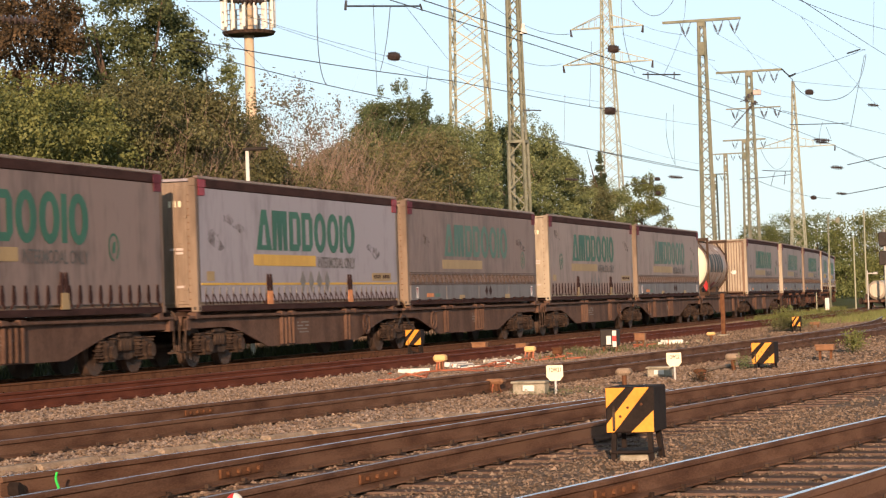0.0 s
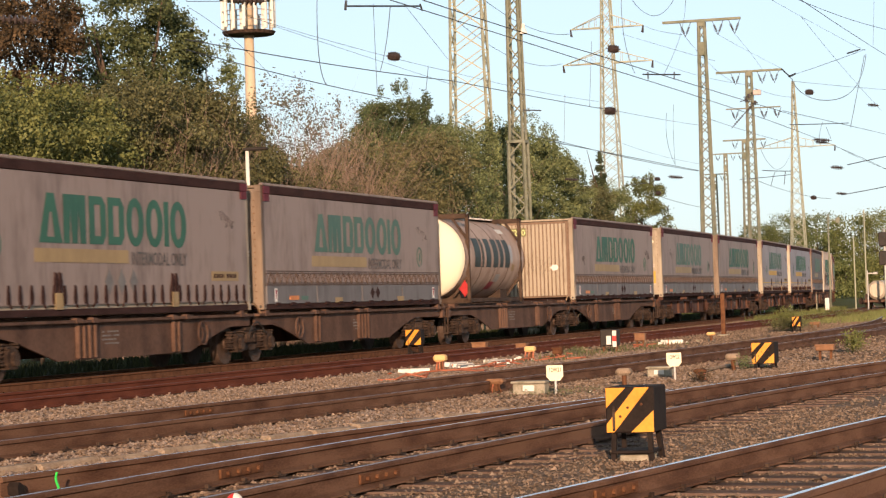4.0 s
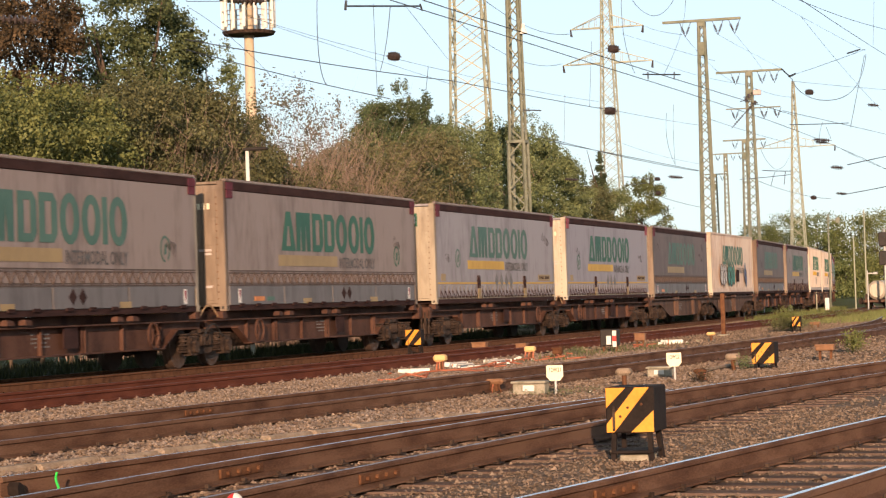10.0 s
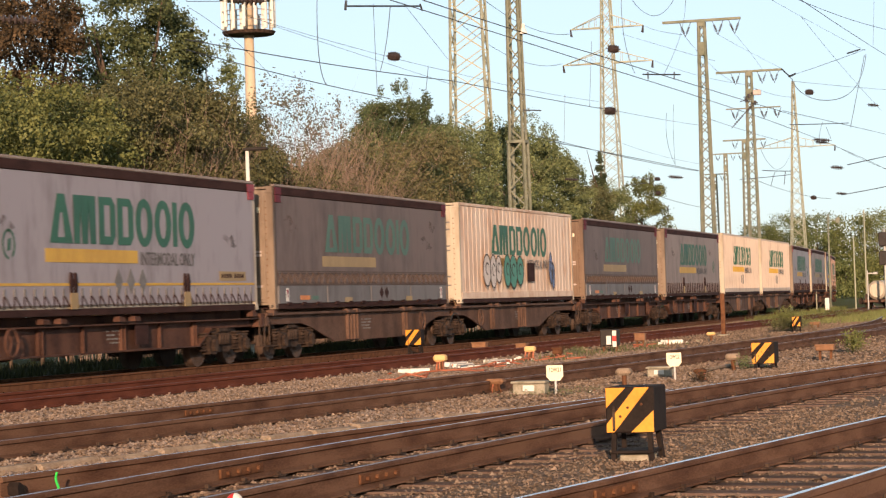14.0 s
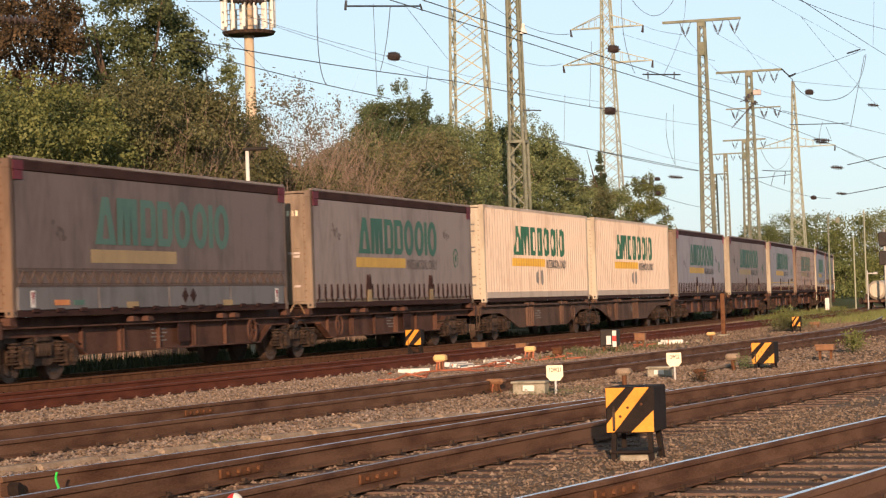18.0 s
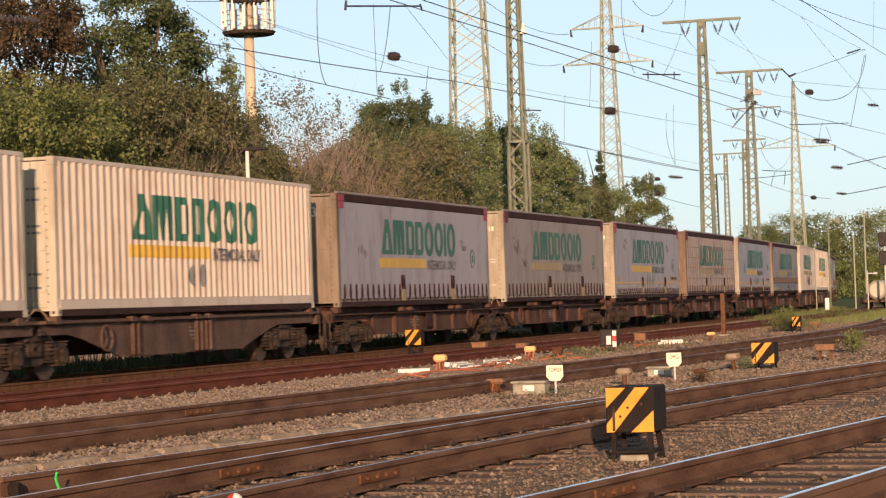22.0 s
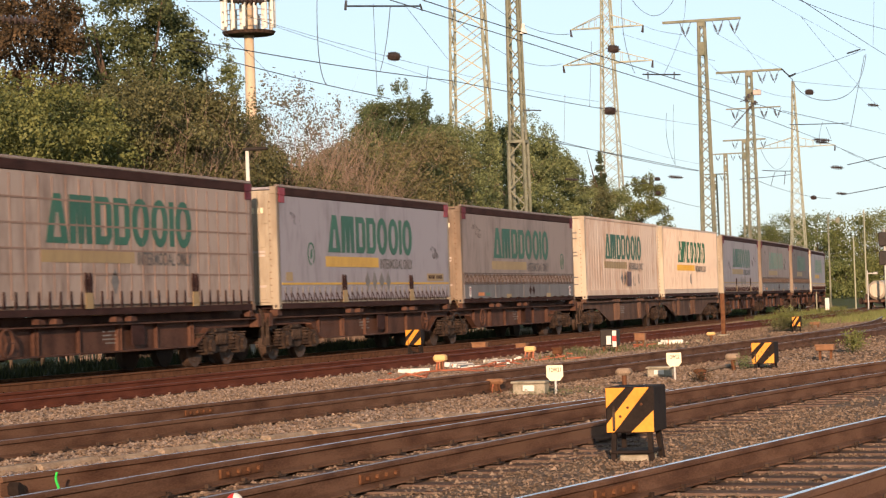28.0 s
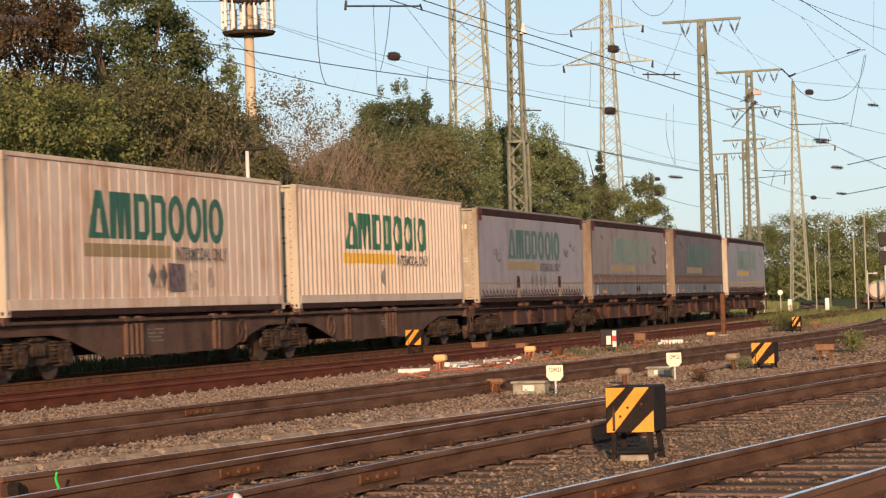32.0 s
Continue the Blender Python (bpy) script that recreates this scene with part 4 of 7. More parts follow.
END_BROWN = curtain_mat("brown_end_wall", (0.2, 0.13, 0.085), (0.085, 0.05, 0.033), 0.52)
END_WHITE = curtain_mat("white_end_wall", (0.52, 0.455, 0.355), (0.28, 0.21, 0.14), 0.48)

DIRTY = "dusty tan curtain-sided swap body with a green emblem, on the wagon"
SPECS = [
    (30.3, dict(side="hooked", skin=TAN, ink=GREEN_INK, end=END_BROWN, stripe=FADED_YELLOW, badge=11.2, straps=(4.2, 9.0), label=DIRTY)),
    (45.6, dict(side="lashed", skin=WHITE, ink=GREEN_INK, end=END_TAN, roof=WHITE, post=END_TAN, tape=1, diamonds=4, tags=2, straps=(4.1, 9.6), markcol=ORANGE, label="clean white curtain-sided swap body with green emblem and laced straps")),
    (60.0, dict(side="dropside", skin=TAN, ink=TEAL_INK, end=END_TAN, stripe=FADED_YELLOW, words=False, badge=11.9, label="dusty brown-grey swap body with grey drop sides and faded green emblem")),
    (75.3, dict(side="hooked", skin=TAN_LIGHT, ink=GREEN_INK, end=END_CREAM, stripe=FADED_YELLOW, diamonds=3, tags=2, badge=1.7, straps=(4.1, 9.4), markcol=FADED_YELLOW, label="beige curtain-sided swap body with cream doors and dark straps")),
    (89.7, dict(side="dropside", skin=TAN_LIGHT, ink=TEAL_INK, stripe=FADED_YELLOW, end=END_TAN, badge=11.7, label="beige swap body with grey drop sides and bright green emblem")),
    (119.3, dict(side="dropside", skin=TAN_LIGHT, ink=GREEN_INK, stripe=FADED_YELLOW, end=END_CREAM, endstyle="ribbed", number=1, badge=11.9, label="beige swap body with a ribbed cream end wall and number")),
    (134.7, dict(side="dropside", skin=TAN_LIGHT, ink=TEAL_INK, end=END_CREAM, stripe=FADED_YELLOW, badge=11.9, sticker=1, label="dusty beige swap body with grey drop sides and yellow door sticker")),
    (149.8, dict(side="dropside", skin=TAN_LIGHT, ink=GREEN_INK, end=END_TAN, stripe=FADED_YELLOW, badge=11.9, label="dusty beige swap body with netted drop sides and green emblem")),
    (165.2, dict(digits=("5278", 1), side="lashed", skin=OFFWHITE, ink=TEAL_INK, end=END_CREAM, roof=OFFWHITE, diamonds=4, tags=2, badge=2.2, straps=(4.3, 9.6), label="greyed white curtain-sided swap body with four grey diamonds")),
    (180.5, dict(side="lashed", skin=WHITE, ink=GREEN_INK, end=END_WHITE, roof=WHITE, tape=1, diamonds=3, tags=2, badge=1.8, straps=(4.3, 9.6), label="white curtain-sided swap body with cream doors and laced straps")),
    (195.2, dict(side="dropside", skin=DARK_TAN, ink=TEAL_INK, end=END_TAN, stripe=FADED_YELLOW, words=False, label="filthy brown swap body with grey drop sides and faded emblem")),
    (210.1, dict(side="ribbed", skin=PINK_BOX, ink=GREEN_INK, end=END_WHITE, stripe=FADED_YELLOW, graffiti=1, h=2.88, label="white steel box container with rust stains and graffiti")),
    (225.4, dict(side="dropside", skin=DARK_TAN, ink=TEAL_INK, stripe=FADED_YELLOW, end=END_BROWN, words=False, label="dark brown-grey swap body with grey drop sides")),
    (240.7, dict(side="hooked", skin=TAN_LIGHT, ink=GREEN_INK, end=END_TAN, badge=11.9, straps=(4.1, 9.4), markcol=FADED_YELLOW, label="beige curtain-sided swap body with brown doors and dark straps")),
    (255.7, dict(side="corrugated", skin=CREAM_BOX, ink=GREEN_INK, end=END_WHITE, h=2.9, diamonds=2, label="cream corrugated steel container with green emblem")),
    (270.5, dict(side="corrugated", skin=CREAM_BOX, ink=GREEN_INK, end=END_WHITE, h=2.9, diamonds=2, label="cream corrugated steel container with yellow stripe")),
    (285.9, dict(digits=("6593", 0), side="hooked", skin=LILAC, ink=GREEN_INK, end=END_TAN, tape=1, badge=11.8, straps=(5.1, 9.7), markcol=FADED_YELLOW, label="lilac-grey curtain-sided swap body with brown doors")),
    (301.3, dict(side="hooked", skin=TAN_LIGHT, ink=GREEN_INK, end=END_CREAM, stripe=FADED_YELLOW, badge=11.9, straps=(5.5, 10.1), label="beige curtain-sided swap body with laced lower edge")),
    (316.65, dict(side="lashed", skin=LILAC, ink=GREEN_INK, end=END_CREAM, roof=LILAC, tape=1, diamonds=3, tags=2, badge=12.0, straps=(5.3, 10.1), markcol=FADED_YELLOW, label="lilac-grey curtain-sided swap body with three red-grey diamonds")),
    (332.0, dict(side="grid", skin=WEBBED, web=WEB, ink=GREEN_INK, end=END_BROWN, stripe=FADED_YELLOW, diamonds=1, straps=(5.1, 10.2), label="stained cream swap body with a grid of webbing straps")),
    (347.1, dict(side="lashed", skin=WHITE, ink=GREEN_INK, end=END_CREAM, roof=WHITE, tape=1, diamonds=4, tags=2, badge=2.2, straps=(4.5, 9.9), label="white curtain-sided swap body with four dark diamonds")),
    (361.9, dict(side="dropside", skin=TAN_LIGHT, ink=GREEN_INK, end=END_TAN, stripe=FADED_YELLOW, badge=11.9, label="beige swap body with netted grey drop sides")),
    (377.3, dict(side="ribbed", skin=PINK_BOX, ink=GREEN_INK, end=END_WHITE, stripe=FADED_YELLOW, h=2.9, diamonds=2, patch=1, label="rust-stained pale steel container with a dark patch")),
    (391.9, dict(side="corrugated", skin=CREAM_BOX, ink=GREEN_INK, end=END_WHITE, h=2.88, diamonds=1, label="cream corrugated container near the end of the train")),
    (407.1, dict(side="lashed", skin=LILAC, ink=TEAL_INK, end=END_CREAM, stripe=FADED_YELLOW, diamonds=4, straps=(4.5, 9.9), markcol=FADED_YELLOW, label="lilac-grey curtain-sided swap body with faded emblem")),
    (422.0, dict(side="dropside", skin=TAN_LIGHT, ink=PALE_INK, end=END_TAN, stripe=FADED_YELLOW, words=False, label="dusty beige swap body with washed-out emblem")),
    (437.4, dict(side="dropside", skin=DARK_TAN, ink=TEAL_INK, stripe=FADED_YELLOW, end=END_TAN, words=False, label="brown-grey swap body with grey drop sides and green emblem")),
    (452.6, dict(side="lashed", skin=OFFWHITE, ink=PALE_INK, end=END_WHITE, roof=OFFWHITE, words=False, h=2.7, label="greyed white swap body at the end of the train")),
]


def wheelset_mesh():
    bm = bmesh.new()
    rod(bm, (0, -1.0, 0), (0, 1.0, 0), 0.085, 10)
    for y, s in ((-0.75, -1), (0.75, 1)):
        rod(bm, (0, y - 0.065, 0), (0, y + 0.065, 0), 0.46, 24)
        rod(bm, (0, y - s * 0.07, 0), (0, y - s * 0.1, 0), 0.49, 24)
        rod(bm, (0, y + s * 0.066, 0), (0, y + s * 0.075, 0), 0.36, 20, 0.34)
        rod(bm, (0, y + s * 0.06, 0), (0, y + s * 0.12, 0), 0.14, 12)
        for k in range(4):
            a = k * math.pi / 2
            rod(bm, (0.25 * math.cos(a), y + s * 0.06, 0.25 * math.sin(a)), (0.25 * math.cos(a), y + s * 0.082, 0.25 * math.sin(a)), 0.035, 6)
    return mesh_of("wheelset", bm, TREAD)


def lathe(bm, x, y, rows, n=10):
    """A turned upright shape from (height, radius) rows."""
    rings = [[bm.verts.new((x + r * math.cos(k * math.tau / n), y + r * math.sin(k * math.tau / n), z)) for k in range(n)] for z, r in rows]
    for a, b in zip(rings, rings[1:]):
        for k in range(n):
            bm.faces.new((a[k], a[(k + 1) % n], b[(k + 1) % n], b[k]))
    bm.faces.new(rings[0][::-1])
    bm.faces.new(rings[-1])


def bogie_meshes():
    """Parts of one side of a bogie; s is -1 for the near side."""
    out = {}
    for s in (-1, 1):
        bm = bmesh.new()
        y = s * 0.98
        slab(bm, [(-1.2, 0.62), (-1.16, 0.70), (-0.55, 0.73), (-0.35, 0.79), (0.35, 0.79), (0.55, 0.73), (1.16, 0.70), (1.2, 0.62), (0.66, 0.56), (0.46, 0.34), (0.3, 0.28), (-0.3, 0.28), (-0.46, 0.34), (-0.66, 0.56)], y - 0.04, y + 0.04)
        box(bm, -0.3, y - 0.09, 0.72, 0.3, y + 0.09, 0.80, 0.01)
        out["side_frame", s] = mesh_of("side_frame", bm, BOGIE)
        bm = bmesh.new()
        box(bm, -0.05, s * 1.04 - 0.05, 0.44, 0.05, s * 1.04 + 0.05, 0.68, 0.015)
        out["damper", s] = mesh_of("damper", bm, BOGIE)
        bm = bmesh.new()
        y = s * 1.08
        slab(bm, [(-0.2, 0.34), (-0.14, 0.26), (0.14, 0.26), (0.2, 0.34), (0.2, 0.52), (0.12, 0.62), (-0.12, 0.62), (-0.2, 0.52)], y - 0.1, y + 0.1)
        rod(bm, (0, y, 0.44), (0, y + s * 0.17, 0.44), 0.13, 12)
        box(bm, -0.17, y - 0.06, 0.6, 0.17, y + 0.09, 0.66, 0.01)
        out["axle_box", s] = mesh_of("axle_box", bm, BOGIE)
        bm = bmesh.new()
        rows = [(0.33, 0.11), (0.36, 0.11)]
        for k in range(4):
            z = 0.365 + k * 0.08
            rows += [(z, 0.055), (z + 0.02, 0.09), (z + 0.045, 0.09), (z + 0.065, 0.055)]
        rows += [(0.69, 0.115), (0.71, 0.115)]
        lathe(bm, 0, s * 1.04, rows)
        out["spring", s] = mesh_of("spring", bm, BOGIE)
        bm = bmesh.new()
        box(bm, -0.05, s * 0.75 - 0.07, 0.3, 0.05, s * 0.75 + 0.07, 0.62, 0.02)
        out["brake_block", s] = mesh_of("brake_block", bm, BOGIE)
    bm = bmesh.new()
    box(bm, -0.2, -0.95, 0.45, 0.2, 0.95, 0.78, 0.02)
    out["bolster"] = mesh_of("bolster", bm, BOGIE)
    return out


WHEELSET = wheelset_mesh()
BOGIE_PARTS = bogie_meshes()
ROLLING = []


def bogie(parent, x):
    b = part("bogie", BOGIE_PARTS["bolster"], None, parent)
    b.matrix_basis = pose(x, 0, 0)
    for a in (-0.9, 0.9):
        w = part("wheelset", WHEELSET, None, b)
        w.matrix_basis = pose(a, 0, 0.46)
        ROLLING.append((w, x + a, a))
    for s in (-1, 1):
        part("side_frame", BOGIE_PARTS["side_frame", s], None, b)
        for k in range(4):
            part("damper", BOGIE_PARTS["damper", s], None, b).matrix_basis = pose(-0.22 + 0.145 * k, 0, 0)
        for a in (-0.9, 0.9):
            part("axle_box", BOGIE_PARTS["axle_box", s], None, b).matrix_basis = pose(a, 0, 0)
            for d in (-0.30, 0.30):
                part("spring", BOGIE_PARTS["spring", s], None, b).matrix_basis = pose(a + d, 0, 0)
            part("brake_block", BOGIE_PARTS["brake_block", s], None, b).matrix_basis = pose(a * 0.42, 0, 0)


def spigots(bm, x, y):
    slab(bm, [(x - 0.14, 1.02), (x + 0.16, 1.02), (x + 0.1, 1.10), (x - 0.14, 1.12)], y, y - 0.14)


def side_beam(style, x0, x1, left_deep, right_deep):
    """One long side of a wagon unit with its flange, belly and ribs."""
    bm = bmesh.new()
    if style == "deep":
        low, top = 0.34, 1.02
        a, b = x0 + left_deep, x1 - right_deep
        outline = [(x0, top), (x0, 0.82), (a - 0.4, 0.82), (a + 0.25, 0.72), (a + 1.9, low), (b - 1.9, low), (b - 0.25, 0.72), (b + 0.4, 0.82), (x1, 0.82), (x1, top)]
    else:
        low, top = 0.46, 0.96
        a, b = x0 + left_deep, x1 - right_deep
        outline = [(x0, top), (x0, 0.80), (a, 0.80), (a + 0.7, low), (b - 0.7, low), (b, 0.80), (x1, 0.80), (x1, top)]
    near = bmesh.new()
    face = -1.12 if style == "deep" else -1.0
    slab(near, outline[::-1], face, face + 0.04)
    slab(bm, outline[::-1], 1.08, 1.12)
    flanges = []
    for y in (-1.24, 1.08):
        fl = bmesh.new()
        if style == "deep":
            box(fl, x0, y, 1.02, x1, y + 0.16, 1.08, 0.008)
        else:
            box(fl, x0, y + 0.06 if y < 0 else y, 0.955, x1, y + 0.2 if y < 0 else y + 0.14, 0.985, 0.006)
        flanges.append(fl)
    if style != "deep":
        fl = bmesh.new()
        box(fl, a + 0.7, -1.17, low - 0.03, b - 0.7, -0.98, low, 0.006)
        flanges.append(fl)
    return (near, bm, flanges), a, b, low


def wagon(u0, u1, style):
    """An articulated two-unit wagon under the swap bodies that start at u0 and u1."""
    paint = WAGON_DARK if style == "deep" else WAGON_RED
    ux = u0 - 0.75
    end = u1 + LENGTH + 0.75 - ux
    label = "grey-brown articulated container wagon with deep ribbed side beams" if style == "deep" else "rust-red articulated container wagon with flat side beams"
    top = thing("container_wagon", pose(ux, MAIN_Y, 0), label, "freight wagon", "wagons of the freight train")
    joint = (u0 + LENGTH + u1) / 2 - ux
    for k, (x0, x1, dl, dr) in enumerate(((0.25, joint - 0.15, 2.9, 1.5), (joint + 0.15, end - 0.25, 1.5, 2.9))):
        (near, far, flanges), a, b, low = side_beam(style, x0, x1, dl, dr)
        beam = part("side_beam", near, paint, top)
        part("side_beam", far, paint, top)
        for fl in flanges:
            part("flange", fl, paint, beam)
        bm = bmesh.new()
        box(bm, x0, -0.78, 0.80, x1, 0.9, 1.158, 0.01)
        part("centre_sill", bm, paint, top)
        for i in range(7):
            q = x0 + 0.3 + (x1 - x0 - 0.6) * i / 6
            bm = bmesh.new()
            box(bm, q - 0.08, -1.07 if style == "deep" else -0.95, 0.82, q + 0.08, 1.07, 0.94)
            part("cross_member", bm, paint, top)
        if style != "deep":
            n = 6
            for i in range(n):
                xm = a + 0.75 + (b - a - 1.5) * i / (n - 1)
                for d in (-0.07, 0.07) if i % 2 else (0.0,):
                    bm = bmesh.new()
                    slab(bm, [(xm + d - 0.018, 0.955), (xm + d - 0.018, low), (xm + d + 0.018, low), (xm + d + 0.018, 0.955)], -1.0, -1.075)
                    part("stiffener", bm, paint, beam)
            for xm, s in ((a + 0.35, -1), (b - 0.35, 1)):
                bm = bmesh.new()
                bar(bm, (xm + s * 0.35, -1.07, 0.80), (xm - s * 0.35, -1.07, low), 0.14, 0.03)
                part("gusset", bm, paint, beam)
        spots = (0.39, 0.70) if k == 0 else (0.27, 0.49)
        for q, count in zip(spots, (4, 2) if k == 0 else (2, 4)):
            xm = x0 + (x1 - x0) * q
            for i in range(count if style == "deep" else 0):
                bm = bmesh.new()
                x = xm + i * 0.24
                slab(bm, [(x - 0.035, 0.98), (x - 0.035, low + 0.03), (x + 0.035, low + 0.03), (x + 0.035, 0.98)], -1.12, -1.2)
                part("rib", bm, paint, beam)
            for d in (-0.1, 0.6):
                bm = bmesh.new()
                spigots(bm, xm + d, -1.12)
                part("spigot_bracket", bm, paint, beam)
        for q in (x0 + 0.5, x1 - 0.7):
            bm = bmesh.new()
            spigots(bm, q, -1.12)
            box(bm, q - 0.1, -1.25, 1.09, q + 0.1, -1.05, 1.155, 0.01)
            part("spigot_bracket", bm, paint, beam)
        bm = bmesh.new()
        xw = x1 - 2.9 if k == 0 else x0 + 2.6
        ring(bm, xw, 0.72, 0.26, 0.26, 0.035, 0.035, -1.24, -1.2, 20)
        for a_ in range(3):
            c, s = math.cos(a_ * 2.09), math.sin(a_ * 2.09)
            bar(bm, (xw, -1.22, 0.72), (xw + 0.25 * c, -1.22, 0.72 + 0.25 * s), 0.025, 0.025)
        part("handwheel", bm, paint, top)
        bm = bmesh.new()
        xs = (x0 + x1) / 2
        face = -1.128 if style == "deep" else -1.008
        for i in range(6):
            for j in range(4):
                if (i * 5 + j * 3) % 7:
                    box(bm, xs - 0.45 + i * 0.13, face, 0.60 + j * 0.075, xs - 0.38 + i * 0.13 + 0.012 * (j % 3), face + 0.008, 0.632 + j * 0.075)
        part("stencil_lettering", bm, GREY_INK, top)["kind"] = "stuff"
        if style != "deep":
            bm = bmesh.new()
            box(bm, xs + 0.6, -1.135, 0.56, xs + 1.2, -1.12, 0.95)
            part("notice_panel", bm, DARK_TRIM, top)
            bm = bmesh.new()
            rod(bm, (x0 + 1.2, -0.7, 0.55), (x0 + 3.4, -0.7, 0.55), 0.17, 12)
            part("air_tank", bm, BOGIE, top)
    for x in (2.3, joint, end - 2.3):
        bogie(top, x)
    for x, s in ((0.25, -1), (end - 0.25, 1)):
        for y in (-0.875, 0.875):
            bm = bmesh.new()
            rod(bm, (x, y, 1.0), (x + s * 0.42, y, 1.0), 0.09, 10)
            rod(bm, (x + s * 0.42, y, 1.0), (x + s * 0.47, y, 1.0), 0.22, 16)
            part("buffer", bm, BOGIE, top)
        bm = bmesh.new()
        box(bm, min(x, x - s * 0.2), -1.2, 0.78, max(x, x - s * 0.2), 1.2, 1.08, 0.01)
        part("headstock", bm, paint, top)
        for y in (-1.18, 1.18):
            bm = bmesh.new()
            bar(bm, (x + s * 0.05, y, 0.35), (x + s * 0.05, y, 1.0), 0.03, 0.03)
            bar(bm, (x + s * 0.35, y, 0.35), (x + s * 0.35, y, 0.95), 0.03, 0.03)
            box(bm, min(x, x + s * 0.4), y - 0.12, 0.33, max(x, x + s * 0.4), y + 0.12, 0.36)
            part("shunter_step", bm, BOGIE, top)
    bm = bmesh.new()
    bar(bm, (end - 0.25, 0, 0.9), (end + 0.9, 0, 0.82), 0.07, 0.07)
    box(bm, end - 0.3, -0.1, 0.76, end + 0.2, 0.1, 0.96)
    part("coupling", bm, BLACK, top)
    for k in range(2):
        bm = bmesh.new()
        pts = [(joint - 0.5 + 0.2 * i, -1.15 - 0.08 * k, 1.05 + 0.25 * math.sin(math.pi * i / 5) - (0.4 if k else 0)) for i in range(6)]
        for p, q in zip(pts, pts[1:]):
            rod(bm, p, q, 0.018, 5)
        part("air_hose", bm, mat_hose if k == 0 else BLACK, top)
    TRAIN.append((top, ux, end, 0.0, 0.0))
    return top


mat_hose = mat("dusty_tan_hose", [(0.30, 0.18, 0.09), (0.40, 0.26, 0.14)], 0.7, bump=0.1)


def tank_container(u):
    """A tank in a short frame, its pale domed ends reaching past it."""
    shell = curtain_mat("grimy_steel_tank", (0.46, 0.34, 0.27), (0.26, 0.17, 0.125), 0.52)
    dome = curtain_mat("cream_tank_end", (0.80, 0.72, 0.55), (0.62, 0.52, 0.36), 0.25)
    top = thing("tank_container", pose(u, MAIN_Y, DECK), "grimy steel tank container with cream domed ends in a brown frame", "tank container")
    L, R, zc = 6.06, 1.2, 1.33
    bm = bmesh.new()
    rod(bm, (-0.35, 0, zc), (L + 0.35, 0, zc), R, 40, cap=False)
    part("tank_shell", bm, shell, top, smooth=True)
    for x, s in ((-0.35, -1), (L + 0.35, 1)):
        bm = bmesh.new()
        made = bmesh.ops.create_uvsphere(bm, u_segments=32, v_segments=16, radius=1)["verts"]
        bmesh.ops.transform(bm, matrix=Matrix.Translation((x, 0, zc)) @ Matrix.Diagonal((0.42, R * 0.998, R * 0.998, 1)), verts=made)
        bmesh.ops.delete(bm, geom=[v for v in bm.verts if (v.co.x - x) * s < -0.02], context="VERTS")
        part("tank_end", bm, dome, top, "cream domed tank end", True)
    for x in (-0.3, 1.5, 3.0, 4.5, L + 0.3):
        bm = bmesh.new()
        rod(bm, (x - 0.018, 0, zc), (x + 0.018, 0, zc), R + 0.006, 40)
        part("hoop", bm, TANK_FRAME, top)
    for x in (0, L - 0.16):
        bm = bmesh.new()
        for y in (-1.22, 1.08):
            box(bm, x, y, 0, x + 0.12, y + 0.1, 2.6, 0.01)
        for z in (0.0, 2.46):
            box(bm, x, -1.22, z, x + 0.16, 1.22, z + 0.14, 0.01)
        for y in (-1, 1):
            bar(bm, (x + 0.08, y * 1.15, 0.1), (x + 0.08, y * 0.35, 0.12), 0.07, 0.07)
            bar(bm, (x + 0.08, y * 1.12, 0.75), (x + 0.08, y * 0.7, 0.2), 0.07, 0.07)
            bar(bm, (x + 0.08, y * 1.12, 1.9), (x + 0.08, y * 0.7, 2.5), 0.07, 0.07)
        part("end_frame", bm, TANK_FRAME, top)
    bm = bmesh.new()
    for y in (-1.15, 1.0):
        box(bm, 0, y, 0.02, L, y + 0.14, 0.14, 0.01)
    box(bm, 0.4, -0.8, 0.1, 1.2, 0.8, 0.4, 0.02)
    box(bm, L - 1.2, -0.8, 0.1, L - 0.4, 0.8, 0.4, 0.02)
    part("base_frame", bm, TANK_FRAME, top)
    bm = bmesh.new()
    box(bm, 0.3, -0.35, zc + R + 0.03, L - 0.2, 0.3, zc + R + 0.07)
    for i in range(12):
        box(bm, 0.4 + i * 0.44, -0.5, zc + R + 0.02, 0.5 + i * 0.44, 0.4, zc + R + 0.05)
    part("walkway", bm, STEEL, top)
    bm = bmesh.new()
    rod(bm, (3.0, 0, zc + R - 0.05), (3.0, 0, zc + R + 0.14), 0.26, 16)
    rod(bm, (4.2, 0, zc + R - 0.05), (4.2, 0, zc + R + 0.12), 0.12, 12)
    part("manhole", bm, STEEL, top)

    def on_shell(x0, x1, z0, z1, name, material, label=""):
        verts, faces = [], []
        for i in range(7):
            z = z0 + (z1 - z0) * i / 6
            y = -math.sqrt(max(0, (R + 0.006) ** 2 - (z - zc) ** 2))
            verts += [(x0, y, z), (x1, y, z)]
        for i in range(6):
            faces.append((2 * i, 2 * i + 1, 2 * i + 3, 2 * i + 2))
        part(name, plain(name, verts, faces, material), None, top, label)

    ink = mat("dark_teal_print", [(0.018, 0.028, 0.026), (0.035, 0.05, 0.045)], 0.6, bump=0.1)
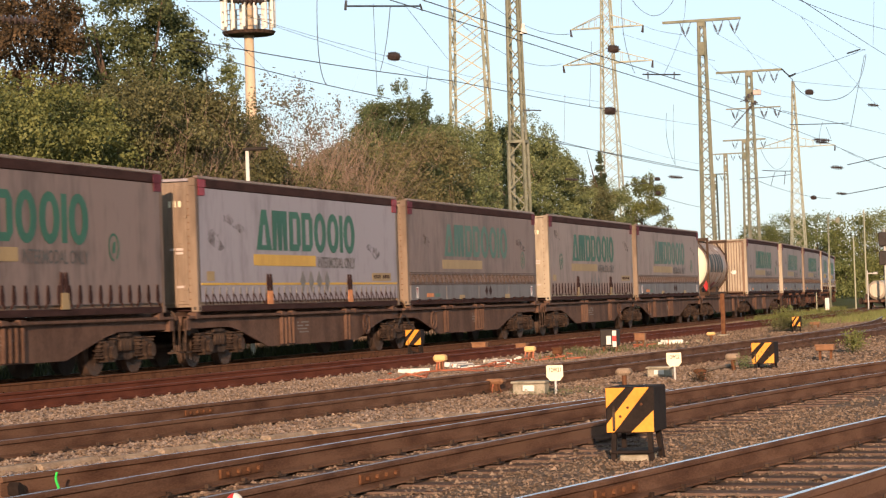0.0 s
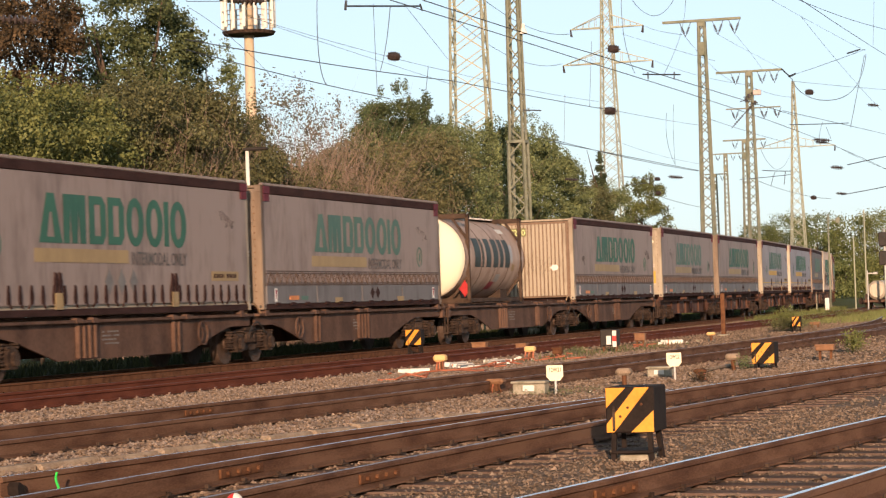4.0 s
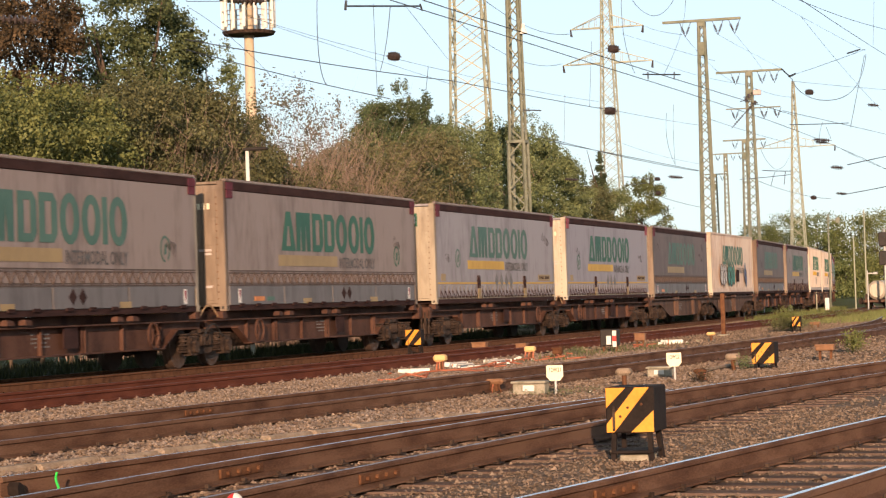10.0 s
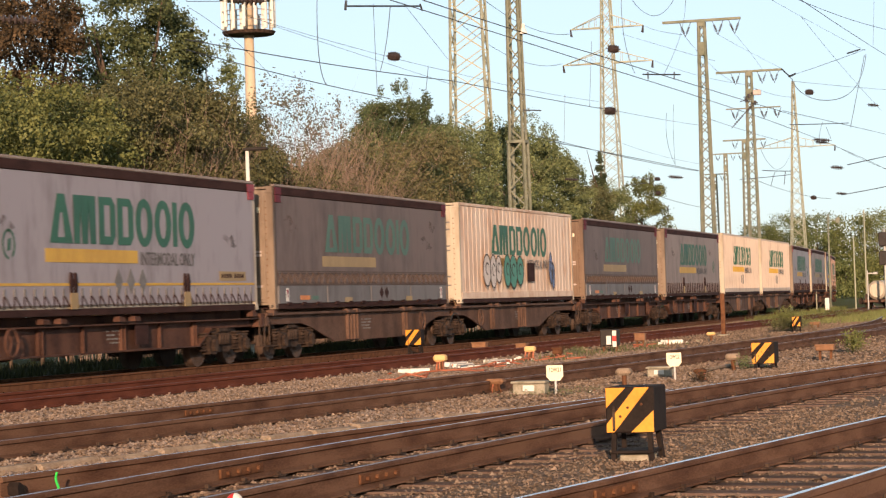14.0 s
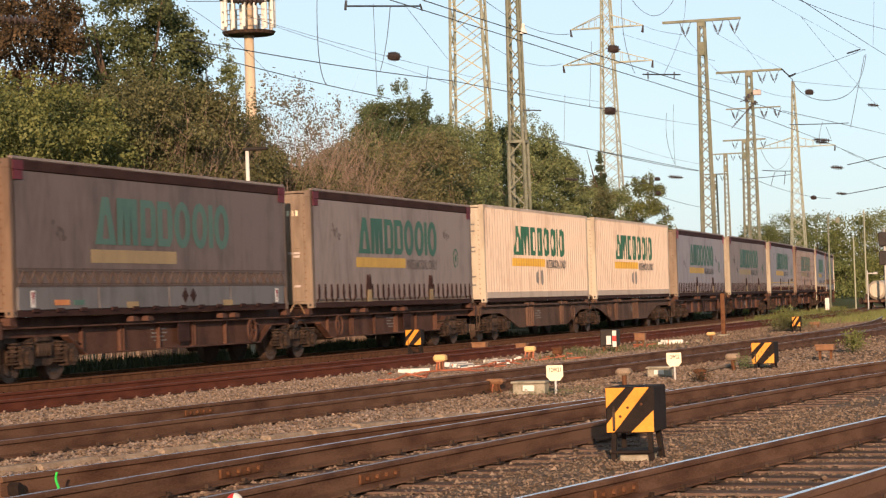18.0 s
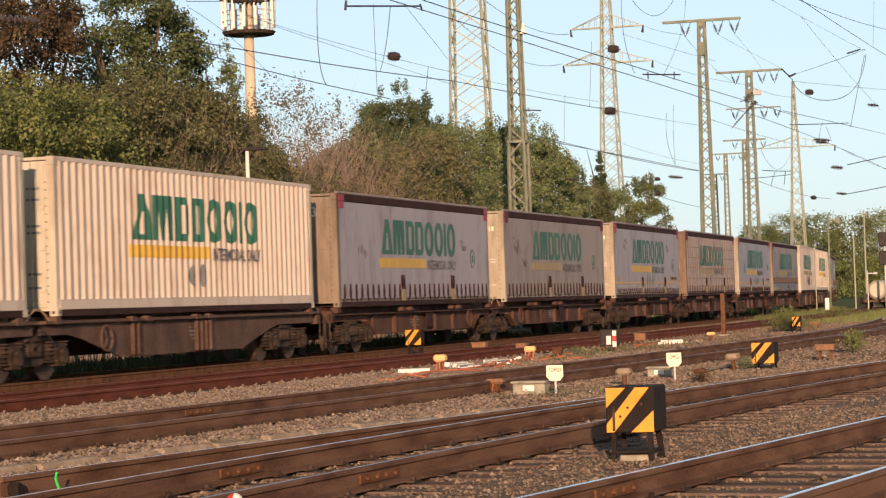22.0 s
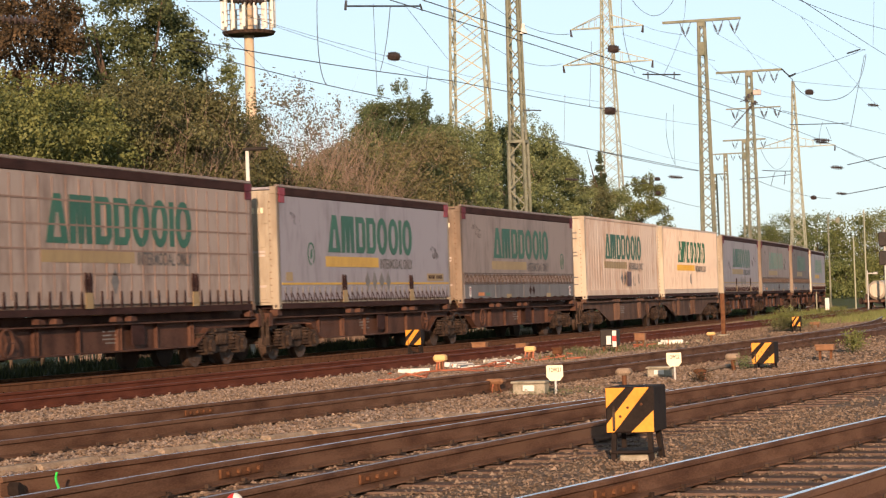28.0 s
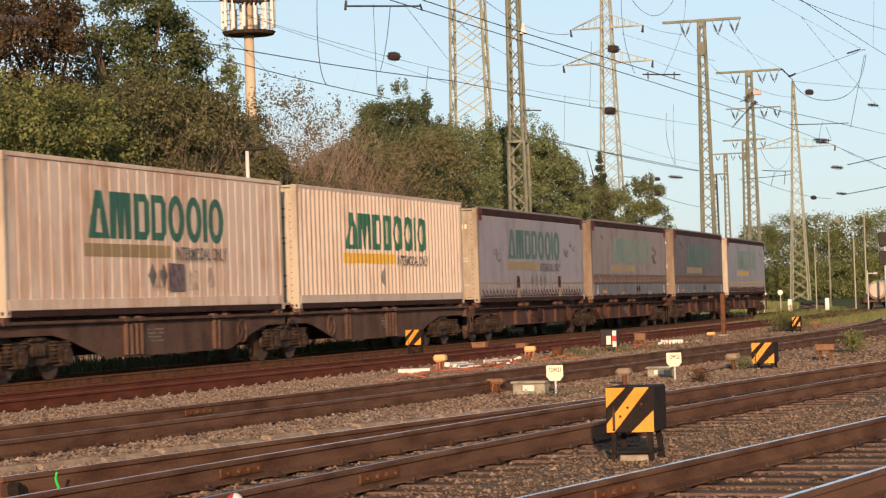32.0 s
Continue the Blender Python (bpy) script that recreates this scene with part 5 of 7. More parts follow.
    for x0, x1 in ((0.7, 1.35), (1.55, 1.72), (1.95, 2.5), (2.75, 3.3), (3.5, 3.9), (4.1, 4.65)):
        on_shell(x0, x1, 1.05, 1.9, "emblem", ink, "dark plain block")
    on_shell(4.3, 5.0, 2.1, 2.24, "label_plate", WHITE_PAINT)
    on_shell(4.7, 4.95, 1.2, 1.75, "label_plate", STEEL)
    on_shell(4.9, 5.2, 0.95, 1.15, "label_plate", FADED_YELLOW)
    on_shell(3.3, 3.8, 0.62, 0.85, "label_plate", STEEL)
    on_shell(2.9, 3.5, 0.4, 0.62, "label_plate", RED_TRIM)
    bm = bmesh.new()
    slab(bm, [(-0.24, 0), (0, -0.24), (0.24, 0), (0, 0.24)], 0, -0.012)
    pl = part("hazard_placard", bm, RED_PAINT, top, "red diamond hazard placard")
    pl.matrix_basis = pose(-0.1, -1.08, 0.42, 0, 0, -25)
    return top


PAIRS = [(15.9, 30.3, "deep"), (45.6, 60.0, "deep"), (75.3, 89.7, "deep"), (104.7, 119.3, "deep"), (134.7, 149.8, "flat"), (165.2, 180.5, "flat"), (195.2, 210.1, "deep"), (225.4, 240.7, "flat"),
         (255.7, 270.5, "deep"), (285.9, 301.3, "flat"), (316.65, 332.0, "flat"), (347.1, 361.9, "flat"), (377.3, 391.9, "deep"), (407.1, 422.0, "flat"), (437.4, 452.6, "flat")]
for u0, u1, style in PAIRS:
    wagon(u0, u1, style)


def load(ob, u, length):
    """Notes which wagon carries the thing, and where on it."""
    for top, ux, end, _, _ in TRAIN:
        if ux <= u and u + length <= ux + end + 0.01:
            LOADS.append((ob, ux, end, u - ux))


LOADS = []
for u, spec in SPECS:
    body = container(u, spec)
    load(body, u, LENGTH)
tank = tank_container(106.4)
load(tank, 106.4, 6.06)


# ---- trees and shrubs ----
LEAF = {
    # the conifers' own green; in the back shrub row it stands for shade
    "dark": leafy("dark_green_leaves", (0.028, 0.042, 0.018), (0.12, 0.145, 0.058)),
    "mid": leafy("green_leaves", (0.09, 0.115, 0.05), (0.32, 0.36, 0.15)),
    "olive": leafy("olive_autumn_leaves", (0.066, 0.07, 0.031), (0.235, 0.228, 0.1)),
    "brown": leafy("browning_leaves", (0.04, 0.03, 0.016), (0.20, 0.125, 0.06)),
    "bright": leafy("sunlit_yellow_green_leaves", (0.072, 0.088, 0.028), (0.30, 0.315, 0.105)),
    "fresh": leafy("far_green_leaves", (0.085, 0.11, 0.04), (0.28, 0.31, 0.11)),
    "far": leafy("far_yellow_green_leaves", (0.11, 0.13, 0.042), (0.34, 0.355, 0.122)),
    "oak": leafy("lit_oak_leaves", (0.05, 0.065, 0.026), (0.21, 0.24, 0.093)),
    "pine": leafy("dense_pine_needles", (0.052, 0.073, 0.032), (0.17, 0.205, 0.082), 0.05),
    "rusty": leafy("rust_tinged_olive_leaves", (0.086, 0.084, 0.039), (0.29, 0.268, 0.12)),
    "pale": leafy("pale_curled_leaves", (0.10, 0.098, 0.068), (0.30, 0.29, 0.215)),
}


def leaves(name, blobs, count, size, material, rng):
    """Many small leaves that lie like scales on a set of uneven clumps (x, y, z, rx, ry, rz), in one mesh."""
    b = np.array(blobs)
    area = (b[:, 3] * b[:, 4] * b[:, 5]) ** 0.75
    pick = rng.choice(len(b), count, p=area / area.sum())
    d = rng.normal(size=(count, 3))
    d /= np.linalg.norm(d, axis=1)[:, None]
    r = 1 - 0.5 * rng.uniform(0, 1, count) ** 2.0 + np.where(rng.uniform(size=count) < 0.13, rng.uniform(0.1, 0.7, count), 0.0)
    ripple = 1 + 0.22 * np.sin(6 * d[:, 0] + 5 * d[:, 2] + 3 * d[:, 1] + pick) + 0.07 * rng.normal(size=count)
    c = b[pick, :3] + d * (r * ripple)[:, None] * b[pick, 3:]
    keep = c[:, 2] > 0.1
    c, d = c[keep], d[keep]
    k = len(c)
    up = d * 0.9 + rng.normal(size=(k, 3)) * 0.55 + np.array((0, 0, 0.35))
    a = np.cross(up, rng.normal(size=(k, 3)))
    a /= np.linalg.norm(a, axis=1)[:, None]
    e = np.cross(up, a)
    e /= np.linalg.norm(e, axis=1)[:, None]
    s = size * rng.uniform(0.55, 1.4, k)[:, None]
    v = np.stack((c - a * s, c + e * s * 0.6, c + a * s, c - e * s * 0.6), 1).reshape(-1, 3)
    me = bpy.data.meshes.new(name)
    me.vertices.add(4 * k)
    me.vertices.foreach_set("co", v.ravel())
    me.loops.add(4 * k)
    me.loops.foreach_set("vertex_index", np.arange(4 * k))
    me.polygons.add(k)
    me.polygons.foreach_set("loop_start", np.arange(0, 4 * k, 4))
    me.materials.append(material)
    me.update(calc_edges=True)
    return me


def limbs(bm, base, height, spread, rng, r=0.16, count=7):
    """A tapered trunk with rising limbs."""
    pts = [Vector((base[0], base[1], 0))]
    for i in range(1, 6):
        pts.append(Vector((base[0] + rng.uniform(-.12, .12) * i * 0.6, base[1] + rng.uniform(-.12, .12) * i * 0.6, height * 0.85 * i / 5)))
    for i in range(5):
        rod(bm, pts[i], pts[i + 1], r * (1 - i / 6), 7, r * (1 - (i + 1) / 6))
    for k in range(count):
        q = pts[1 + k % 4]
        a = rng.uniform(0, 6.28)
        mid = q + Vector((math.cos(a) * spread * 0.5, math.sin(a) * spread * 0.5, height * 0.13))
        tip = mid + Vector((math.cos(a) * spread * 0.4, math.sin(a) * spread * 0.4, height * 0.16))
        rod(bm, q, mid, r * 0.4, 5, r * 0.25)
        rod(bm, mid, tip, r * 0.25, 5, r * 0.08)


def tree(name, x, y, height, spread, kind, count, size, label, seed, category="tree", low=0.3, group="trees and shrubs behind the train", bare=0):
    rng = np.random.default_rng(seed)
    rr = random.Random(seed)
    top = thing(name, pose(x, y, GROUND_Z), label, category, group)
    bm = bmesh.new()
    if name == "shrub":
        limbs(bm, (0, 0), height * 0.7, spread * 0.6, rr, 0.007 * height)
    else:
        limbs(bm, (0, 0), height, spread, rr, 0.015 * height)
    part("trunk", bm, BARK, top)
    blobs = []
    n = int(34 + height * spread * (1 - low) * 2.6) + (70 if name == "conifer" else 0)
    for i in range(n):
        z = height * rr.uniform(low, 0.96)
        shape = math.sqrt(max(0.08, 1 - abs((z / height - 0.5 * (low + 0.9)) / (0.5 * (1.0 - low) + 0.06)) ** 2.4))
        if name == "conifer":
            shape = max(0.04, 1.0 - z / height) * 1.5
        a, q = rr.uniform(0, 6.28), rr.uniform(0.1, 1.0) ** 0.55 * spread * shape
        s = rr.uniform(0.08, 0.22) * spread * (0.75 + 0.5 * shape) + 0.13
        if name == "conifer":
            s = 0.1 + 0.3 * rr.uniform(0.5, 1.0) * shape * spread
        blobs.append((q * math.cos(a), q * math.sin(a), min(z, height - s * 0.6), s * rr.uniform(0.8, 1.3), s * rr.uniform(0.8, 1.3), s * rr.uniform(0.55, 0.95)))
    for i in range(0 if name == "conifer" else int(8 + 5 * spread)):
        # loose sprigs break the outline
        a, q, s = rr.uniform(0, 6.28), rr.uniform(0, 0.8) * spread, rr.uniform(0.1, 0.22)
        lift = height * (0.93 + 0.1 * rr.random()) - 0.5 * q * q / spread
        blobs.append((q * math.cos(a), q * math.sin(a), lift, s * 0.8, s * 0.8, s * 1.7))
    part("crown", leaves("crown", blobs, count, size, LEAF[kind], rng), None, top)
    if bare:
        twigs(top, height * 1.02, spread, bare, rng)
    return top


def twigs(top, height, spread, count, rng):
    """Thin bare shoots that fan out from the base, in one mesh."""
    verts, faces = [], []
    for k in range(count):
        a, lean = rng.uniform(0, 6.28), rng.uniform(0.05, 0.75)
        h = height * rng.uniform(0.45, 0.95)
        reach = spread * 0.75 * rng.uniform(0, 1)
        p = np.array((math.cos(a) * reach, math.sin(a) * reach, 0.1))
        d = np.array((math.cos(a) * lean * spread / height, math.sin(a) * lean * spread / height, 1.0))
        r0, seg = rng.uniform(0.005, 0.013), 5
        o = len(verts)
        for i in range(seg + 1):
            w = r0 * (1 - 0.85 * i / seg)
            for j in range(3):
                q = j * 2.094
                verts.append((p[0] + w * math.cos(q), p[1] + w * math.sin(q), p[2]))
            p = p + d * h / seg + rng.normal(size=3) * 0.05 * h / seg
            d = d + rng.normal(size=3) * 0.2
            d[2] = min(max(d[2], 0.4), 1.05)
        for i in range(seg):
            for j in range(3):
                faces.append((o + 3 * i + j, o + 3 * i + (j + 1) % 3, o + 3 * i + 3 + (j + 1) % 3, o + 3 * i + 3 + j))
        if k % 2 == 0:
            for q in range(9):
                i = 1 + q % 4
                s = np.array(verts[o + 3 * i])
                e = s + np.array((rng.normal() * 0.5, rng.normal() * 0.5, rng.uniform(0.4, 1.0)))
                w = 0.008
                m = len(verts)
                verts += [tuple(s + (w, 0, 0)), tuple(s + (-w, w, 0)), tuple(s + (-w, -w, 0)), tuple(e)]
                faces += [(m, m + 1, m + 3), (m + 1, m + 2, m + 3), (m + 2, m, m + 3)]
    part("twig_growth", plain("twig_growth", verts, faces, TWIG), None, top)["kind"] = "stuff"


LB = "shrub of the hedge behind the railway"
TREES = [
    # x, y, height, spread, leaves, leaf size, lowest, bare shoots
    ("tree", 64.5, 34, 12.2, 2.2, "brown", 13000, 0.06, 0.35, 0, "tall dark tree with browning autumn leaves"),
    ("tree", 67.1, 33.5, 12.3, 1.7, "brown", 17000, 0.06, 0.45, 0, "tall dark tree with browning autumn leaves"),
    ("tree", 71.1, 34.5, 12.4, 1.0, "brown", 6500, 0.06, 0.45, 0, "tall dark tree with browning autumn leaves"),
    ("tree", 73.6, 34, 13.3, 1.5, "oak", 9500, 0.06, 0.52, 0, "tall broad-leaved green tree with gaps in its crown"),
    ("tree", 75.3, 33.5, 13.1, 1.7, "oak", 19000, 0.06, 0.42, 0, "tall broad-leaved green tree with gaps in its crown"),
    ("tree", 78.0, 33.5, 12.8, 1.5, "oak", 17000, 0.06, 0.4, 0, "tall broad-leaved green tree with gaps in its crown"),
    ("tree", 81.1, 34, 11.4, 0.95, "oak", 10000, 0.06, 0.4, 0, "broad-leaved green tree behind the shrubs"),
    ("tree", 87.5, 35, 11.6, 0.62, "mid", 3400, 0.056, 0.5, 0, "slim green tree behind the shrubs"),
    ("tree", 101.8, 32.5, 11.0, 1.95, "pine", 52000, 0.05, 0.55, 0, "round dark green pine-like tree above the shrubs"),
    ("tree", 100.1, 32.4, 9.4, 2.0, "pine", 26000, 0.05, 0.5, 0, "dark green pine-like tree above the shrubs"),
    ("tree", 98.5, 32.8, 9.6, 1.15, "pine", 19000, 0.05, 0.55, 0, "dark green pine-like tree above the shrubs"),
    ("tree", 106.8, 32.8, 10.6, 1.2, "pine", 17000, 0.05, 0.6, 0, "dark green pine-like tree above the shrubs"),
    ("conifer", 137.5, 31.5, 10.5, 1.0, "dark", 15000, 0.056, 0.5, 0, "slim dark conifer in the hedge"),
    ("tree", 136.1, 28.6, 8.3, 1.55, "bright", 20000, 0.056, 0.4, 0, "small yellow-green tree at the end of the hedge"),
    ("conifer", 133.3, 31.5, 9.0, 0.8, "dark", 4000, 0.056, 0.3, 0, "low thin conifer in the hedge"),
    ("shrub", 52.7, 28, 7.2, 1.9, "bright", 15000, 0.05, 0.36, 0, LB + ", sunlit yellow-green"),
    ("shrub", 55.8, 28.6, 7.6, 1.9, "bright", 15000, 0.05, 0.36, 0, LB + ", sunlit yellow-green"),
    ("shrub", 55.6, 27.6, 7.5, 1.9, "bright", 15000, 0.05, 0.36, 0, LB + ", sunlit yellow-green"),
    ("shrub", 58.5, 28.2, 7.6, 1.9, "bright", 15000, 0.05, 0.36, 0, LB + ", sunlit yellow-green"),
    ("shrub", 60.9, 28.5, 7.8, 1.75, "olive", 14000, 0.05, 0.36, 60, LB + ", olive and thinning"),
    ("shrub", 63.5, 28.9, 8.2, 1.75, "olive", 14000, 0.05, 0.36, 60, LB + ", olive and thinning"),
    ("shrub", 63.0, 27.8, 8.3, 1.75, "olive", 14000, 0.05, 0.36, 150, LB + ", olive and thinning"),
    ("shrub", 66.3, 28.4, 8.5, 1.75, "olive", 14000, 0.05, 0.36, 150, LB + ", olive and thinning"),
    ("shrub", 66.6, 27.7, 8.2, 1.75, "olive", 14000, 0.05, 0.36, 60, LB + ", olive and thinning"),
    ("shrub", 69.7, 28.1, 8.2, 1.75, "olive", 14000, 0.05, 0.36, 60, LB + ", olive and thinning"),
    ("shrub", 72.9, 28.6, 8.1, 1.2, "olive", 6000, 0.05, 0.36, 120, LB + ", olive and thinning"),
    ("shrub", 74.8, 28.4, 9.1, 1.25, "pale", 2400, 0.05, 0.3, 520, LB + ", nearly bare pinkish twigs"),
    ("shrub", 77.9, 28.7, 9.2, 1.25, "pale", 2400, 0.05, 0.3, 520, LB + ", nearly bare pinkish twigs"),
    ("shrub", 80.8, 28.9, 9.2, 1.25, "pale", 2400, 0.05, 0.3, 520, LB + ", nearly bare pinkish twigs"),
    ("shrub", 82.0, 28.5, 8.7, 1.25, "pale", 2400, 0.05, 0.3, 520, LB + ", nearly bare pinkish twigs"),
    ("shrub", 71.6, 27.7, 6.6, 1.4, "olive", 11000, 0.05, 0.36, 45, LB + ", brown-olive and twiggy"),
    ("shrub", 74.3, 27.6, 6.0, 1.4, "olive", 11000, 0.05, 0.36, 45, LB + ", brown-olive and twiggy"),
    ("shrub", 77.8, 27.8, 6.2, 1.4, "olive", 11000, 0.05, 0.36, 45, LB + ", brown-olive and twiggy"),
    ("shrub", 83.4, 28.6, 7.7, 1.15, "olive", 9000, 0.05, 0.36, 60, LB + ", olive and thinning"),
    ("shrub", 84.5, 28, 7.2, 2.0, "rusty", 18000, 0.05, 0.36, 40, LB + ", brown-olive and twiggy"),
    ("shrub", 89.5, 28.6, 7.6, 2.0, "rusty", 18000, 0.05, 0.36, 40, LB + ", brown-olive and twiggy"),
    ("shrub", 91.7, 28.2, 8.3, 2.0, "rusty", 18000, 0.05, 0.36, 40, LB + ", brown-olive and twiggy"),
    ("shrub", 96.9, 28.6, 9.2, 2.0, "mid", 18000, 0.05, 0.36, 40, LB + ", brown-olive and twiggy"),
    ("shrub", 102.1, 29.1, 8.9, 2.0, "mid", 18000, 0.05, 0.36, 40, LB + ", brown-olive and twiggy"),
    ("shrub", 106.3, 29.4, 9.9, 1.6, "mid", 17000, 0.05, 0.36, 10, LB + ", dull green and dense"),
    ("shrub", 107.8, 29, 9.8, 1.5, "mid", 19000, 0.05, 0.36, 0, LB + ", dull green and dense"),
    ("shrub", 113.8, 29.5, 10.5, 1.55, "mid", 19000, 0.05, 0.36, 0, LB + ", dull green and dense"),
    ("shrub", 115.7, 29.2, 9.7, 1.45, "mid", 19000, 0.05, 0.36, 0, LB + ", dull green and dense"),
    ("shrub", 117.3, 29.0, 8.8, 1.4, "mid", 19000, 0.05, 0.36, 0, LB + ", dull green and dense"),
    ("shrub", 119.7, 28.8, 7.6, 1.4, "mid", 15000, 0.05, 0.36, 0, LB + ", dull green and dense"),
    ("shrub", 128.0, 29.9, 7.7, 1.6, "olive", 15000, 0.05, 0.36, 0, LB + ", dull green and dense"),
    ("shrub", 131.8, 29.6, 7.7, 1.5, "mid", 15000, 0.05, 0.36, 0, LB + ", dull green and dense"),
    # back row added to close gaps; its dark leaves carry the hedge's inner shade
    ("shrub", 82.1, 31.2, 7.3, 1.9, "mid", 9500, 0.075, 0.08, 0, LB + ", added back row filling gaps"),
    ("shrub", 86.1, 31.2, 7.4, 1.9, "mid", 9500, 0.075, 0.08, 0, LB + ", added back row filling gaps"),
    ("shrub", 90.1, 31.2, 7.8, 1.9, "mid", 9500, 0.075, 0.08, 0, LB + ", added back row filling gaps"),
    ("shrub", 60.0, 31.2, 7.9, 1.9, "dark", 9500, 0.075, 0.08, 0, LB + ", added back row filling gaps"),
    ("shrub", 62.8, 31.2, 8.1, 1.9, "dark", 9500, 0.075, 0.08, 0, LB + ", added back row filling gaps"),
    ("shrub", 65.4, 31.2, 7.9, 1.9, "dark", 9500, 0.075, 0.08, 0, LB + ", added back row filling gaps"),
    ("shrub", 68.3, 31.2, 8.4, 1.9, "dark", 9500, 0.075, 0.08, 0, LB + ", added back row filling gaps"),
    ("shrub", 71.4, 31.2, 8.8, 1.9, "dark", 9500, 0.075, 0.08, 0, LB + ", added back row filling gaps"),
    ("shrub", 74.7, 31.2, 8.7, 1.9, "dark", 9500, 0.075, 0.08, 0, LB + ", added back row filling gaps"),
    ("shrub", 78.3, 31.2, 8.4, 1.9, "dark", 9500, 0.075, 0.08, 0, LB + ", added back row filling gaps"),
    ("shrub", 94.1, 31.2, 8.3, 1.9, "mid", 9500, 0.075, 0.08, 0, LB + ", added back row filling gaps"),
    ("shrub", 100.5, 31.2, 8.9, 1.9, "mid", 9500, 0.075, 0.08, 0, LB + ", added back row filling gaps"),
    ("shrub", 107.7, 31.2, 9.5, 1.9, "mid", 9500, 0.075, 0.08, 0, LB + ", added back row filling gaps"),
    ("shrub", 114.8, 31.2, 9.7, 1.9, "mid", 9500, 0.075, 0.08, 0, LB + ", added back row filling gaps"),
    ("shrub", 122.2, 31.2, 10.2, 1.9, "mid", 9500, 0.075, 0.08, 0, LB + ", added back row filling gaps"),
]
for i, (name, x, y, h, sp, kind, count, size, low, bare, label) in enumerate(TREES):
    tree(name, x, y, h, sp, kind, count, size, label, 100 + i, "tree" if name != "shrub" else "shrub", low, bare=bare)

# far trees where the yard ends
for i, (x, y, h, sp, kind) in enumerate(((470, 76, 15.5, 5, "fresh"), (474, 70, 17.5, 6, "fresh"), (468, 64, 17, 6, "fresh"), (474, 58, 16.5, 6, "far"), (466, 52, 17, 6, "far"), (470, 45, 17, 6, "fresh"), (474, 38, 16, 6, "fresh"),
                                         (440, 69, 6, 5, "fresh"), (440, 62, 7, 5, "fresh"), (440, 55, 7, 5, "fresh"), (440, 48, 8, 5, "far"), (440, 41, 8, 5, "fresh"))):
    tree("tree", x, y, h, sp, kind, 15000, 0.17, "distant broad green tree at the end of the yard", 300 + i, low=0.08, group="distant trees")


def grass(name, count, x0, x1, y0, y1, height, seed, label, material, w=0.02):
    rng = np.random.default_rng(seed)
    x = rng.uniform(x0, x1, count)
    y = rng.uniform(y0, y1, count) + np.array([line_at(q)[0] for q in x])
    h = height * rng.uniform(0.4, 1.2, count)
    a = rng.uniform(0, 6.28, count)
    dx, dy = np.cos(a) * w, np.sin(a) * w
    lx, ly = rng.normal(size=count) * 0.3 * h, rng.normal(size=count) * 0.3 * h
    z = np.full(count, GROUND_Z)
    v = np.stack((np.stack((x - dx, y - dy, z), -1), np.stack((x + dx, y + dy, z), -1), np.stack((x + lx, y + ly, z + h), -1)), 1).reshape(-1, 3)
    me = bpy.data.meshes.new(name)
    me.from_pydata(v.tolist(), [], np.arange(3 * count).reshape(-1, 3).tolist())
    me.materials.append(material)
    return tagged(new(name, me), label, "grass", kind="stuff")


# blade colours are darkened to hold the shade under the wagons
grass("grass", 45000, 40, 175, 22.6, 27.5, 0.28, 5, "rough green grass on the verge behind the train", leafy("verge_grass_darkened_as_shade", (0.01, 0.015, 0.005), (0.075, 0.083, 0.024)))


grass("far_weeds", 3000, 116, 178, 17.9, 19.0, 0.3, 6, "bright green weeds between the far tracks", LEAF["bright"])
grass("siding_weeds", 3500, 100, 152, 11.5, 14.6, 0.22, 7, "low green weeds beside the siding", LEAF["far"])
grass("far_meadow", 16000, 150, 330, 22.3, 30.0, 0.5, 9, "sunlit rough grass in front of the distant trees", LEAF["far"], 0.07)
grass("track_tufts", 500, 50, 66, 12.6, 14.2, 0.14, 8, "thin dry grass tufts in the dusty ballast", LEAF["olive"])


# ---- masts, pylons and wires ----
def lattice(bm, base, top, w0, w1, step, leg=0.09, brace=0.045):
    """A four-legged lattice column that narrows upwards."""
    base, top = Vector(base), Vector(top)
    n = max(3, int((top - base).length / step))

    def corner(i, sx, sy):
        f = i / n
        w = (w0 + (w1 - w0) * f) / 2
        p = base.lerp(top, f)
        return p + Vector((sx * w, sy * w, 0))

    cs = ((-1, -1), (1, -1), (1, 1), (-1, 1))
    for sx, sy in cs:
        bar(bm, corner(0, sx, sy), corner(n, sx, sy), leg, leg)
    for i in range(n):
        for k in range(4):
            a, b = cs[k], cs[(k + 1) % 4]
            if (i + k) % 2:
                a, b = b, a
            bar(bm, corner(i, *a), corner(i + 1, *b), brace, brace)
            if step > 1.2:
                bar(bm, corner(i, *b), corner(i + 1, *a), brace, brace)


def v_string(top, p, drop=0.9, half=0.35):
    """Two strings of insulators that hang as a V."""
    p = Vector(p)
    for s in (-1, 1):
        bm = bmesh.new()
        a, b = p + Vector((0, s * half, 0)), p + Vector((0, 0, -drop))
        rod(bm, a, b, 0.02, 5)
        for k in range(5):
            q = a.lerp(b, 0.3 + 0.1 * k)
            rod(bm, q, q + (b - a).normalized() * 0.05, 0.075, 8)
        part("insulator", bm, INSULATOR, top)


